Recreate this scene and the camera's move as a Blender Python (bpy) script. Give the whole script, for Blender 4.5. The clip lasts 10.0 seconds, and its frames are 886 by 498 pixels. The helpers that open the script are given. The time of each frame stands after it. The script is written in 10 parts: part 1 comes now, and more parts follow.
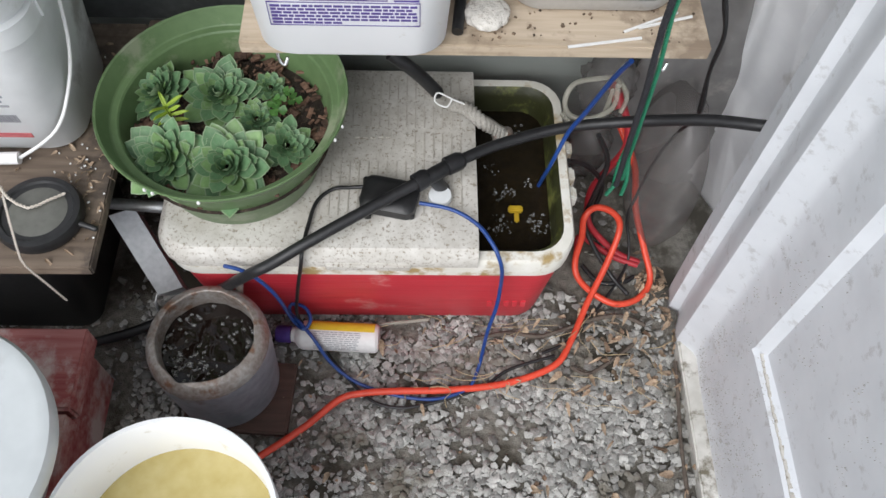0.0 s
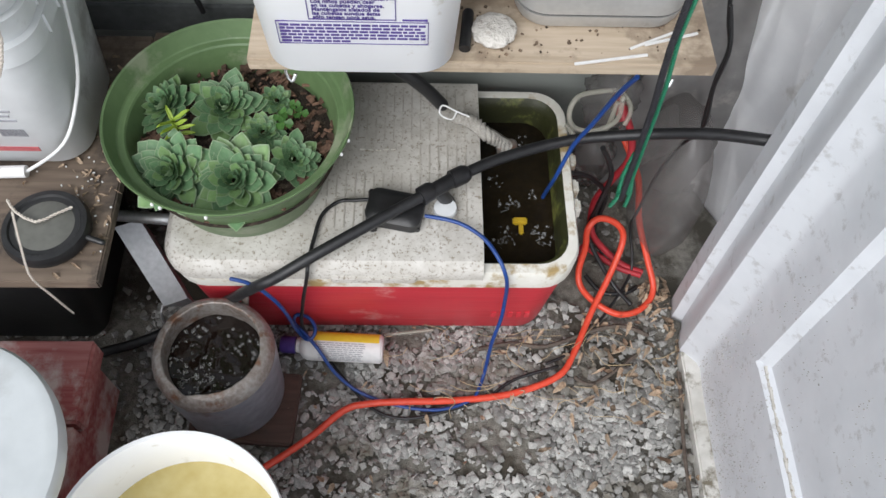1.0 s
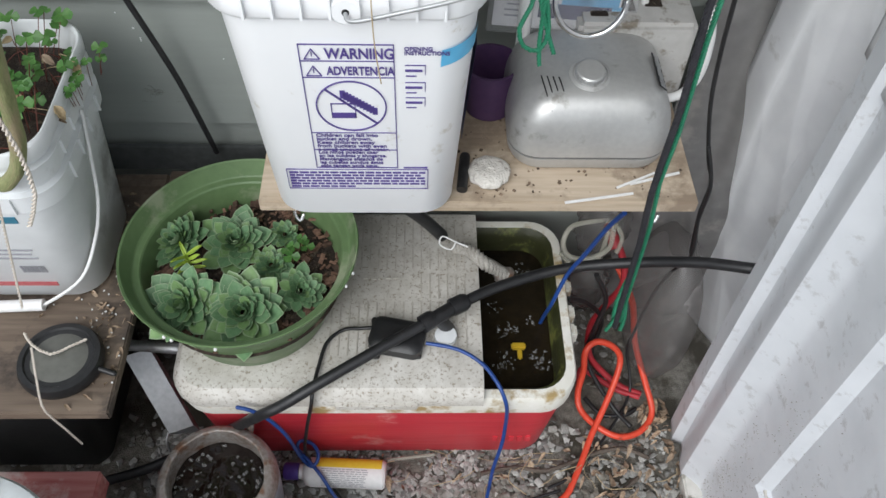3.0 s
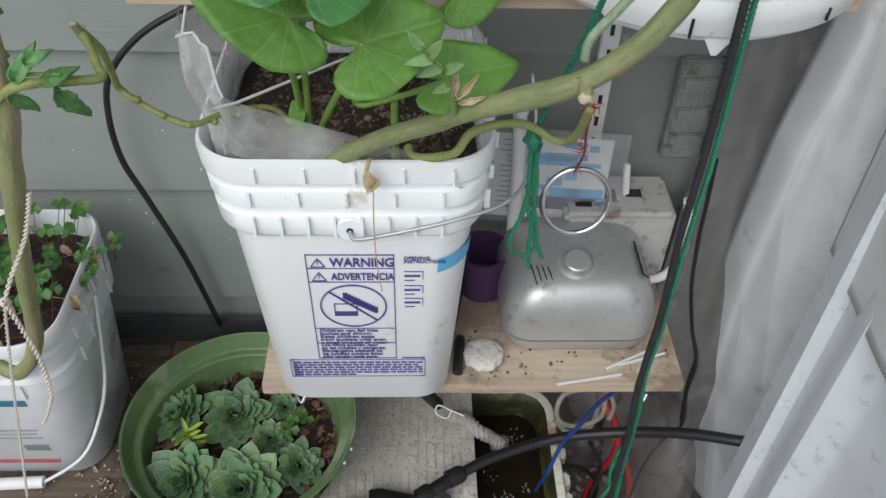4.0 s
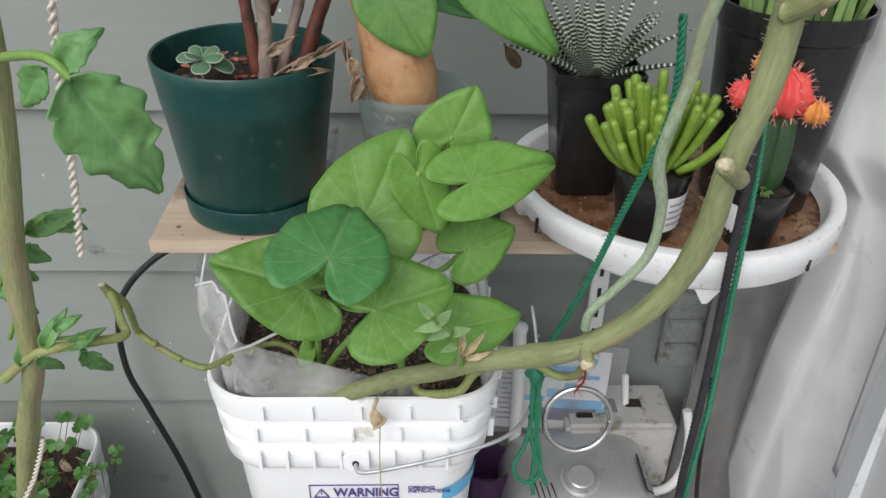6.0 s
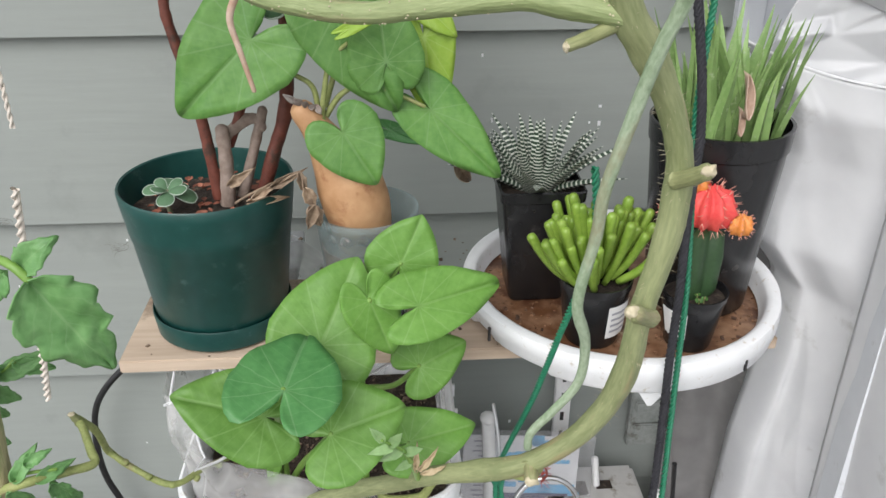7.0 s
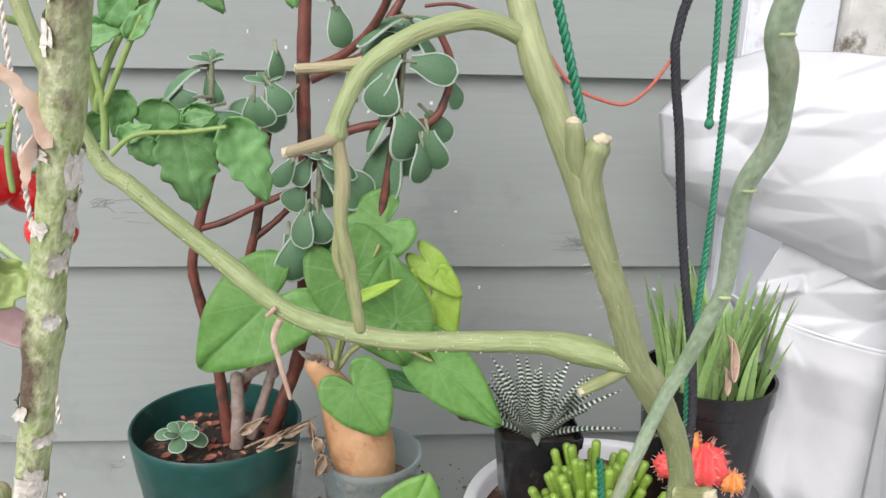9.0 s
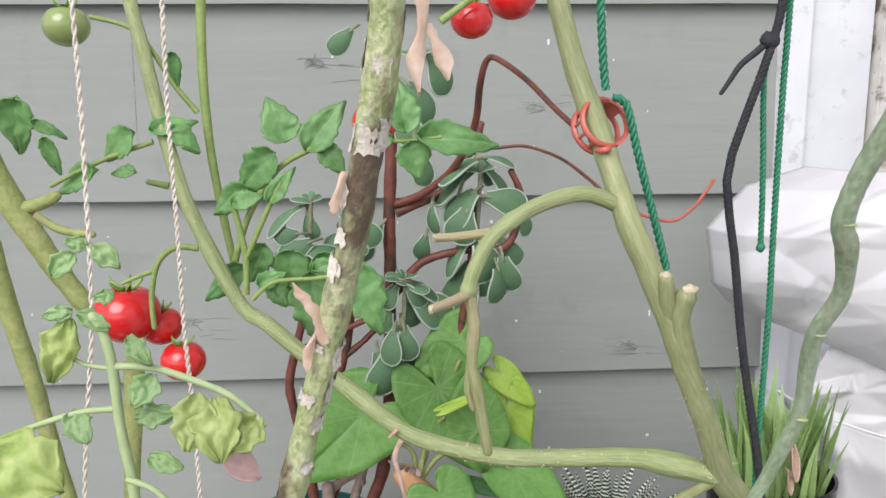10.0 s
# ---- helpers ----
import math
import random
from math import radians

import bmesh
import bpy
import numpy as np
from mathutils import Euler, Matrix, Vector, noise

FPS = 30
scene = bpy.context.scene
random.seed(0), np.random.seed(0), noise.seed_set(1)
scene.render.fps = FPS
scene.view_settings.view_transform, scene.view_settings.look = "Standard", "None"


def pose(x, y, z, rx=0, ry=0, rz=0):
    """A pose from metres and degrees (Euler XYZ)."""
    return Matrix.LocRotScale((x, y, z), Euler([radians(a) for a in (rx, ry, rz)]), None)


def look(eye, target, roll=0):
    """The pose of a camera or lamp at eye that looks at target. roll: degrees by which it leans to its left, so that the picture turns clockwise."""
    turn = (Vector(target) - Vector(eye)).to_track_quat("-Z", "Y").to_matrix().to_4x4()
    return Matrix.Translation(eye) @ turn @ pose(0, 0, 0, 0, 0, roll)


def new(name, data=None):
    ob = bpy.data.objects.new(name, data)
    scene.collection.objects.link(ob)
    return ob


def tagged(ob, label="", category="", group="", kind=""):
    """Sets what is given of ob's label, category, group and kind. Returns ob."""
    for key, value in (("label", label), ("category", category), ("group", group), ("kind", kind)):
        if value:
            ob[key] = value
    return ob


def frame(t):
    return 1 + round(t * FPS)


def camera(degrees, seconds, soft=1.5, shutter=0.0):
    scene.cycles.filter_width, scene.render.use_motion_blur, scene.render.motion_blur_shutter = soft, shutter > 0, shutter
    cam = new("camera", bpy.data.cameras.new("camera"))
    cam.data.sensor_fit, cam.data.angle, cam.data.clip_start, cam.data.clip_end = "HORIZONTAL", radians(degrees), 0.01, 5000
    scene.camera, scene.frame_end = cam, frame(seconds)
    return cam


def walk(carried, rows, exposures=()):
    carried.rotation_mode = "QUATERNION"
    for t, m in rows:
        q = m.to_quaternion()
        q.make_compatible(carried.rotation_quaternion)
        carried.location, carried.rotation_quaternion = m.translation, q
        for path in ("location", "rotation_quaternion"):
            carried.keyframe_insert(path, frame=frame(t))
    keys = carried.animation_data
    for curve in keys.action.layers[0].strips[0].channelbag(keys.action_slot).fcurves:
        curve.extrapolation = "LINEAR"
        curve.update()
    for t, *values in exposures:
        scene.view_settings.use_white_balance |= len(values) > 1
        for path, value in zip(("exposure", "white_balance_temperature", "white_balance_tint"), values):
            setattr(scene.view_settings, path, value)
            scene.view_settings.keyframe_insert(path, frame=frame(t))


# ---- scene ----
cam = camera(56.9, 10.0)
PATH = [
    (0, (0.103, -0.937, 1.265), (0.158, 0.058, -0.469), 3.2),
    (0.5, (0.096, -0.931, 1.267), (0.153, 0.063, -0.467), 3.3),
    (1, (0.093, -0.925, 1.277), (0.152, 0.072, -0.456), 3.4),
    (1.5, (0.095, -0.93, 1.291), (0.154, 0.097, -0.424), 2.8),
    (2, (0.097, -0.942, 1.292), (0.155, 0.135, -0.393), 2.7),
    (3.3, (0.092, -0.926, 1.353), (0.145, 0.369, -0.17), 1.9),
    (3.5, (0.091, -0.923, 1.374), (0.147, 0.425, -0.102), 1.7),
    (4, (0.089, -0.91, 1.408), (0.158, 0.542, 0.034), 1.9),
    (4.5, (0.087, -0.907, 1.43), (0.163, 0.641, 0.167), 1.9),
    (5, (0.081, -0.896, 1.451), (0.161, 0.716, 0.27), 1.8),
    (5.5, (0.078, -0.892, 1.46), (0.16, 0.772, 0.353), 1.6),
    (5.7, (0.078, -0.891, 1.462), (0.159, 0.787, 0.378), 1.7),
    (7, (0.106, -0.901, 1.531), (0.219, 0.864, 0.598), -0.0),
    (7.5, (0.123, -0.904, 1.558), (0.299, 0.9, 0.711), -0.9),
    (8, (0.12, -0.896, 1.579), (0.33, 0.943, 0.82), 0.2),
    (8.5, (0.106, -0.895, 1.6), (0.312, 0.978, 0.93), 1.0),
    (9, (0.081, -0.905, 1.621), (0.254, 1.001, 1.041), 1.6),
    (9.5, (0.054, -0.936, 1.649), (0.177, 1.003, 1.175), -0.3),
    (10, (0.031, -0.963, 1.663), (0.145, 0.999, 1.294), -0.4),
]
walk(cam, [(t, look(eye, target, roll)) for t, eye, target, roll in PATH],
     [(0.0, 0.45, 6350, 10), (2.0, 0.46, 6300, 10), (3.5, 0.12, 6300, 8), (4.0, -0.02, 6350, 8), (4.5, -0.04, 6450, 9), (5.0, -0.06, 6500, 10), (5.5, 0.05, 6500, 10), (7.0, 0.60, 6500, 11),
      (8.0, 0.82, 6450, 13), (9.0, 0.77, 6500, 14), (9.5, 0.88, 6500, 15), (10.0, 0.62, 6550, 15)])

# ==== place ====
from mathutils.geometry import delaunay_2d_cdt

# ---- light ----
world = bpy.data.worlds.new("overcast_sky")
scene.world = world
world.use_nodes = True
wn = world.node_tree.nodes
sky = wn.new("ShaderNodeTexSky")
sky.sky_type, sky.sun_disc = "NISHITA", False
sky.sun_elevation, sky.sun_rotation = radians(42), radians(207)
grey = wn.new("ShaderNodeHueSaturation")
grey.inputs["Saturation"].default_value = 0.22
world.node_tree.links.new(sky.outputs[0], grey.inputs["Color"])
world.node_tree.links.new(grey.outputs[0], wn["Background"].inputs["Color"])
wn["Background"].inputs["Strength"].default_value = 0.15
sun = new("sun", bpy.data.lights.new("sun", "SUN"))
sun.data.energy, sun.data.angle, sun.data.color = 1.75, radians(45), (1.0, 0.985, 0.965)
sun.matrix_world = look((-0.8, -1.85, 2.45), (0.1, -0.1, 0.6))


# ---- materials ----
def material(name, a, b, scale=20.0, rough=0.6, bump=0.15, metal=0.0, dirt=None, dirt_amount=0.5, dirt_scale=6.0,
             leafy=0.0, spread=0.0, coat=0.0, bump_scale=None):
    """Two tones mixed by noise at two scales, fine relief, and stains with an outline of their own."""
    m = bpy.data.materials.new(name)
    m.use_nodes = True
    nt = m.node_tree
    n, l = nt.nodes, nt.links
    p = n["Principled BSDF"]
    tc = n.new("ShaderNodeTexCoord")
    fine, broad = n.new("ShaderNodeTexNoise"), n.new("ShaderNodeTexNoise")
    for t, s in ((fine, scale * 6), (broad, scale)):
        t.inputs["Scale"].default_value = s
        t.inputs["Detail"].default_value = 5
        l.new(tc.outputs["Object"], t.inputs["Vector"])
    both = n.new("ShaderNodeMath")
    both.operation = "ADD"
    l.new(fine.outputs["Fac"], both.inputs[0])
    l.new(broad.outputs["Fac"], both.inputs[1])
    ramp = n.new("ShaderNodeMapRange")
    ramp.inputs[1].default_value, ramp.inputs[2].default_value = 0.75, 1.25
    l.new(both.outputs[0], ramp.inputs[0])
    mix = n.new("ShaderNodeMix")
    mix.data_type = "RGBA"
    mix.inputs[6].default_value, mix.inputs[7].default_value = (*a, 1), (*b, 1)
    l.new(ramp.outputs[0], mix.inputs[0])
    colour = mix.outputs[2]
    if spread:
        info = n.new("ShaderNodeObjectInfo")
        geo = n.new("ShaderNodeNewGeometry")
        add = n.new("ShaderNodeMath")
        add.operation = "ADD"
        l.new(info.outputs["Random"], add.inputs[0])
        l.new(geo.outputs["Random Per Island"], add.inputs[1])
        frac = n.new("ShaderNodeMath")
        frac.operation = "FRACT"
        l.new(add.outputs[0], frac.inputs[0])
        rng = n.new("ShaderNodeMapRange")
        rng.inputs[3].default_value, rng.inputs[4].default_value = 1 - spread, 1 + spread
        l.new(frac.outputs[0], rng.inputs[0])
        hsv = n.new("ShaderNodeHueSaturation")
        l.new(rng.outputs[0], hsv.inputs["Value"])
        l.new(colour, hsv.inputs["Color"])
        colour = hsv.outputs[0]
    if dirt:
        spot = n.new("ShaderNodeTexNoise")
        spot.inputs["Scale"].default_value, spot.inputs["Detail"].default_value = dirt_scale, 8
        spot.inputs["Roughness"].default_value = 0.65
        l.new(tc.outputs["Object"], spot.inputs["Vector"])
        cut = n.new("ShaderNodeMapRange")
        cut.inputs[1].default_value, cut.inputs[2].default_value = 0.64 - 0.3 * dirt_amount, 0.74 - 0.3 * dirt_amount
        l.new(spot.outputs["Fac"], cut.inputs[0])
        over = n.new("ShaderNodeMix")
        over.data_type = "RGBA"
        over.inputs[7].default_value = (*dirt, 1)
        l.new(cut.outputs[0], over.inputs[0])
        l.new(colour, over.inputs[6])
        colour = over.outputs[2]
    l.new(colour, p.inputs["Base Color"])
    p.inputs["Roughness"].default_value = rough
    p.inputs["Metallic"].default_value = metal
    p.inputs["Coat Weight"].default_value = coat
    if bump:
        src = fine
        if bump_scale:
            src = n.new("ShaderNodeTexNoise")
            src.inputs["Scale"].default_value, src.inputs["Detail"].default_value = bump_scale, 6
            l.new(tc.outputs["Object"], src.inputs["Vector"])
        bp = n.new("ShaderNodeBump")
        bp.inputs["Strength"].default_value, bp.inputs["Distance"].default_value = bump, 0.004
        l.new(src.outputs["Fac"], bp.inputs["Height"])
        l.new(bp.outputs[0], p.inputs["Normal"])
    if leafy:
        tr = n.new("ShaderNodeBsdfTranslucent")
        l.new(colour, tr.inputs["Color"])
        sh = n.new("ShaderNodeMixShader")
        sh.inputs[0].default_value = leafy
        l.new(p.outputs[0], sh.inputs[1])
        l.new(tr.outputs[0], sh.inputs[2])
        l.new(sh.outputs[0], n["Material Output"].inputs["Surface"])
    return m


def veined(name, a, b, vein, ribs=7.0, rough=0.45, leafy=0.25, strength=0.32, fan=False):
    """A leaf: u runs across from -1 to 1 (stored from 0 to 1), v from stalk to tip."""
    m = material(name, a, b, 30, rough, 0.12, leafy=leafy, spread=0.14)
    nt = m.node_tree
    n, l = nt.nodes, nt.links
    uv = n.new("ShaderNodeTexCoord")
    sep = n.new("ShaderNodeSeparateXYZ")
    l.new(uv.outputs["UV"], sep.inputs[0])

    def calc(op, x, y=None, z=None):
        k = n.new("ShaderNodeMath")
        k.operation = op
        for i, v in enumerate((x, y, z)):
            if v is None:
                continue
            if isinstance(v, (int, float)):
                k.inputs[i].default_value = v
            else:
                l.new(v, k.inputs[i])
        return k.outputs[0]

    across = calc("ABSOLUTE", calc("SUBTRACT", sep.outputs[0], 0.5))
    mid = calc("LESS_THAN", across, 0.018)
    slant = calc("FRACT", calc("MULTIPLY", calc("SUBTRACT", sep.outputs[1], calc("MULTIPLY", across, 0.75)), ribs))
    side = calc("LESS_THAN", calc("ABSOLUTE", calc("SUBTRACT", slant, 0.5)), 0.05)
    if fan:
        # main veins fan out from the stalk
        turn = calc("ARCTAN2", across, sep.outputs[1])
        reach = calc("SQRT", calc("ADD", calc("MULTIPLY", across, across), calc("MULTIPLY", sep.outputs[1], sep.outputs[1])))
        near = calc("ABSOLUTE", calc("SUBTRACT", calc("FRACT", calc("ADD", calc("DIVIDE", turn, 0.55), 0.5)), 0.5))
        ray = calc("LESS_THAN", calc("MULTIPLY", calc("MULTIPLY", near, 0.55), reach), 0.0075)
        mid = calc("MAXIMUM", mid, ray)
        side = calc("MULTIPLY", side, 0.5)
    fac = calc("MULTIPLY", calc("MAXIMUM", mid, calc("MULTIPLY", side, 0.6)), strength)
    p = n["Principled BSDF"]
    old = p.inputs["Base Color"].links[0].from_socket
    mix = n.new("ShaderNodeMix")
    mix.data_type = "RGBA"
    mix.inputs[7].default_value = (*vein, 1)
    l.new(fac, mix.inputs[0])
    l.new(old, mix.inputs[6])
    l.new(mix.outputs[2], p.inputs["Base Color"])
    for k in list(n):
        if k.bl_idname == "ShaderNodeBsdfTranslucent":
            l.new(mix.outputs[2], k.inputs["Color"])
    return m


def clear(name, tint, rough=0.15, haze=0.35, white=(0.8, 0.8, 0.8), crinkle=0):
    """Thin plastic film: part clear, part milky."""
    m = bpy.data.materials.new(name)
    m.use_nodes = True
    n, l = m.node_tree.nodes, m.node_tree.links
    p = n["Principled BSDF"]
    p.inputs["Base Color"].default_value = (*white, 1)
    p.inputs["Roughness"].default_value = rough + 0.15
    t = n.new("ShaderNodeBsdfTransparent")
    t.inputs["Color"].default_value = (*tint, 1)
    noise_t = n.new("ShaderNodeTexNoise")
    noise_t.inputs["Scale"].default_value = 14
    tc = n.new("ShaderNodeTexCoord")
    l.new(tc.outputs["Object"], noise_t.inputs["Vector"])
    r = n.new("ShaderNodeMapRange")
    r.inputs[3].default_value, r.inputs[4].default_value = haze - 0.12, haze + 0.12
    l.new(noise_t.outputs["Fac"], r.inputs[0])
    if crinkle:
        # crease highlights painted as fine bright haze lines where a noise crosses its middle value
        web = n.new("ShaderNodeTexNoise")
        web.inputs["Scale"].default_value, web.inputs["Detail"].default_value = crinkle, 3
        l.new(tc.outputs["Object"], web.inputs["Vector"])
        off, mag, add = (n.new("ShaderNodeMath") for _ in range(3))
        off.operation, mag.operation, add.operation = "SUBTRACT", "ABSOLUTE", "ADD"
        off.inputs[1].default_value = 0.5
        l.new(web.outputs["Fac"], off.inputs[0])
        l.new(off.outputs[0], mag.inputs[0])
        soft = n.new("ShaderNodeMapRange")
        soft.inputs[2].default_value, soft.inputs[3].default_value, soft.inputs[4].default_value = 0.09, 0.12, 0.0
        l.new(mag.outputs[0], soft.inputs[0])
        l.new(soft.outputs[0], add.inputs[0])
        l.new(r.outputs[0], add.inputs[1])
        bp = n.new("ShaderNodeBump")
        bp.inputs["Strength"].default_value, bp.inputs["Distance"].default_value = 0.6, 0.006
        l.new(web.outputs["Fac"], bp.inputs["Height"])
        l.new(bp.outputs[0], p.inputs["Normal"])
        r = add
    s = n.new("ShaderNodeMixShader")
    l.new(r.outputs[0], s.inputs[0])
    l.new(t.outputs[0], s.inputs[1])
    l.new(p.outputs[0], s.inputs[2])
    l.new(s.outputs[0], n["Material Output"].inputs["Surface"])
    return m


def plywood(name, a, b, dirt, amount=0.4):
    """Long grain along x."""
    m = material(name, a, b, 9, 0.75, 0.25, dirt=dirt, dirt_amount=amount, dirt_scale=9)
    n, l = m.node_tree.nodes, m.node_tree.links
    mp = n.new("ShaderNodeMapping")
    mp.inputs["Scale"].default_value = (0.16, 2.0, 2.0)
    tc = n.new("ShaderNodeTexCoord")
    l.new(tc.outputs["Object"], mp.inputs["Vector"])
    for k in list(n):
        if k.bl_idname == "ShaderNodeTexNoise" and k.inputs["Roughness"].default_value < 0.6:
            l.new(mp.outputs[0], k.inputs["Vector"])
    return m


M = {}
M["siding"] = plywood("grey_green_siding_paint", (0.240, 0.259, 0.243), (0.257, 0.277, 0.259), (0.225, 0.242, 0.227), 0.20)
M["siding"].node_tree.nodes["Bump"].inputs["Strength"].default_value = 0.12
M["gravel_bed"] = material("gravel_bed", (0.13, 0.12, 0.10), (0.30, 0.28, 0.245), 90, 0.9, 0.9, dirt=(0.075, 0.066, 0.05), dirt_amount=0.5, dirt_scale=9)
M["stone"] = material("grey_gravel_stone", (0.25, 0.248, 0.232), (0.41, 0.405, 0.385), 60, 0.75, 0.3, spread=0.5, dirt=(0.17, 0.155, 0.125), dirt_amount=0.40, dirt_scale=6)
M["white_panel"] = material("weathered_white_panel", (0.60, 0.62, 0.65), (0.69, 0.71, 0.74), 3, 0.42, 0.05, dirt=(0.50, 0.505, 0.515), dirt_amount=0.22, dirt_scale=40)
M["sill"] = material("stained_white_timber", (0.50, 0.49, 0.45), (0.66, 0.65, 0.61), 8, 0.7, 0.2, dirt=(0.16, 0.14, 0.10), dirt_amount=0.45, dirt_scale=22)
M["film"] = material("milky_white_plastic_sheet", (0.78, 0.785, 0.80), (0.85, 0.855, 0.865), 4, 0.42, 0.05, leafy=0.25, dirt=(0.55, 0.54, 0.52), dirt_amount=0.15, dirt_scale=8)
# this sheet and the grimy film are greyed to paint the deep corner shade
M["grey_sheet"] = material("shade_greyed_plastic_sheet", (0.16, 0.155, 0.152), (0.225, 0.22, 0.216), 4, 0.25, 0.06, dirt=(0.32, 0.30, 0.28), dirt_amount=0.3, dirt_scale=6)
# a tone darker than the lid, so that its ribs read as grooves
M["lid_groove"] = material("darker_rib_lines", (0.36, 0.335, 0.29), (0.52, 0.49, 0.44), 30, 0.7, 0.1)
M["thin_film"] = clear("thin_milky_film", (0.97, 0.97, 0.97), 0.22, 0.74, (0.64, 0.645, 0.66))
M["clear_film"] = clear("clear_plastic_film", (0.97, 0.97, 0.97), 0.10, 0.27, (0.95, 0.95, 0.94), crinkle=17)
M["blister"] = clear("clear_blister", (0.96, 0.96, 0.97), 0.05, 0.13)
M["grey_film"] = clear("grimy_clear_plastic", (0.80, 0.78, 0.77), 0.10, 0.26, (0.27, 0.26, 0.255), crinkle=10)
M["white_plastic"] = material("white_pail_plastic", (0.86, 0.87, 0.885), (0.89, 0.90, 0.91), 3, 0.35, 0.03, dirt=(0.62, 0.59, 0.52), dirt_amount=0.09, dirt_scale=26)
M["lid_plastic"] = material("dirty_white_cooler_plastic", (0.46, 0.435, 0.39), (0.63, 0.61, 0.57), 9, 0.55, 0.12, dirt=(0.28, 0.245, 0.195), dirt_amount=0.34, dirt_scale=210)
M["rim_plastic"] = material("stained_white_cooler_rim", (0.70, 0.68, 0.60), (0.80, 0.785, 0.73), 9, 0.45, 0.08, dirt=(0.40, 0.29, 0.13), dirt_amount=0.42, dirt_scale=16)
M["cavity"] = material("algae_covered_cream_plastic", (0.22, 0.22, 0.06), (0.06, 0.10, 0.015), 16, 0.5, 0.3, dirt=(0.030, 0.032, 0.010), dirt_amount=0.85, dirt_scale=16)
M["red_plastic"] = plywood("faded_red_plastic", (0.53, 0.028, 0.045), (0.61, 0.045, 0.06), (0.66, 0.30, 0.28), 0.12)
M["red_plastic"].node_tree.nodes["Principled BSDF"].inputs["Roughness"].default_value = 0.42
M["pond"] = material("dark_brown_water", (0.010, 0.008, 0.005), (0.018, 0.013, 0.007), 12, 0.04, 0.9, bump_scale=55)
M["pond"].node_tree.nodes["Principled BSDF"].inputs["Specular IOR Level"].default_value = 0.16
M["pot_water"] = material("rippled_brown_water", (0.008, 0.005, 0.004), (0.014, 0.009, 0.007), 12, 0.02, 0.0)
M["pot_water"].node_tree.nodes["Principled BSDF"].inputs["Specular IOR Level"].default_value = 0.34
M["olive_pot"] = material("olive_green_plastic", (0.105, 0.172, 0.072), (0.13, 0.205, 0.090), 12, 0.45, 0.05, dirt=(0.24, 0.28, 0.18), dirt_amount=0.22, dirt_scale=10)
M["dark_green_pot"] = material("dark_green_plastic", (0.007, 0.048, 0.042), (0.012, 0.065, 0.056), 12, 0.33, 0.04, dirt=(0.05, 0.11, 0.10), dirt_amount=0.10, dirt_scale=48)
M["black_pot"] = material("black_nursery_plastic", (0.011, 0.011, 0.012), (0.020, 0.020, 0.021), 14, 0.25, 0.06, dirt=(0.10, 0.09, 0.085), dirt_amount=0.15, dirt_scale=20)
M["soil"] = material("dark_potting_soil", (0.018, 0.012, 0.009), (0.055, 0.038, 0.028), 60, 0.95, 1.0, dirt=(0.13, 0.10, 0.07), dirt_amount=0.3, dirt_scale=70)
M["bark"] = material("bark_chip", (0.075, 0.040, 0.027), (0.20, 0.115, 0.078), 40, 0.85, 0.4, spread=0.5)
M["grit"] = material("brown_soil_grit", (0.07, 0.048, 0.034), (0.20, 0.145, 0.10), 40, 0.9, 0.4, spread=0.6)
M["steel"] = material("rusted_grey_steel", (0.21, 0.23, 0.27), (0.36, 0.39, 0.44), 9, 0.36, 0.12, metal=0.45, dirt=(0.20, 0.15, 0.12), dirt_amount=0.22, dirt_scale=14)
M["rust"] = material("rusty_cut_rim", (0.20, 0.16, 0.135), (0.38, 0.36, 0.34), 24, 0.45, 0.5, metal=0.3, dirt=(0.19, 0.10, 0.06), dirt_amount=0.36, dirt_scale=30)
M["yellow_water"] = material("yellow_water", (0.43, 0.345, 0.12), (0.53, 0.45, 0.21), 6, 0.04, 0.2, bump_scale=10)
M["red_wood"] = plywood("peeling_red_paint", (0.27, 0.04, 0.04), (0.42, 0.17, 0.155), (0.52, 0.40, 0.37), 0.5)
M["ply"] = plywood("bare_plywood", (0.38, 0.30, 0.21), (0.58, 0.48, 0.37), (0.26, 0.20, 0.145), 0.45)
M["ply_pink"] = plywood("pale_plywood", (0.42, 0.32, 0.235), (0.60, 0.48, 0.37), (0.20, 0.145, 0.10), 0.42)
M["old_wood"] = plywood("old_grimy_wood", (0.10, 0.072, 0.053), (0.19, 0.145, 0.108), (0.055, 0.042, 0.034), 0.5)
M["dark_board"] = plywood("wet_red_brown_board", (0.06, 0.035, 0.026), (0.11, 0.065, 0.05), (0.03, 0.022, 0.018), 0.4)
M["black"] = material("black_rubber", (0.010, 0.010, 0.011), (0.020, 0.020, 0.021), 20, 0.42, 0.05)
M["pipe"] = material("dusty_black_pipe", (0.010, 0.010, 0.011), (0.020, 0.020, 0.022), 20, 0.45, 0.08, dirt=(0.06, 0.055, 0.055), dirt_amount=0.1, dirt_scale=30)
M["orange"] = material("orange_red_cord", (0.66, 0.062, 0.028), (0.74, 0.085, 0.045), 20, 0.4, 0.03)
M["dark_red"] = material("dark_red_cord", (0.32, 0.02, 0.03), (0.42, 0.03, 0.04), 20, 0.45, 0.03)
M["blue"] = material("blue_airline", (0.010, 0.042, 0.19), (0.015, 0.06, 0.25), 20, 0.35, 0.03)
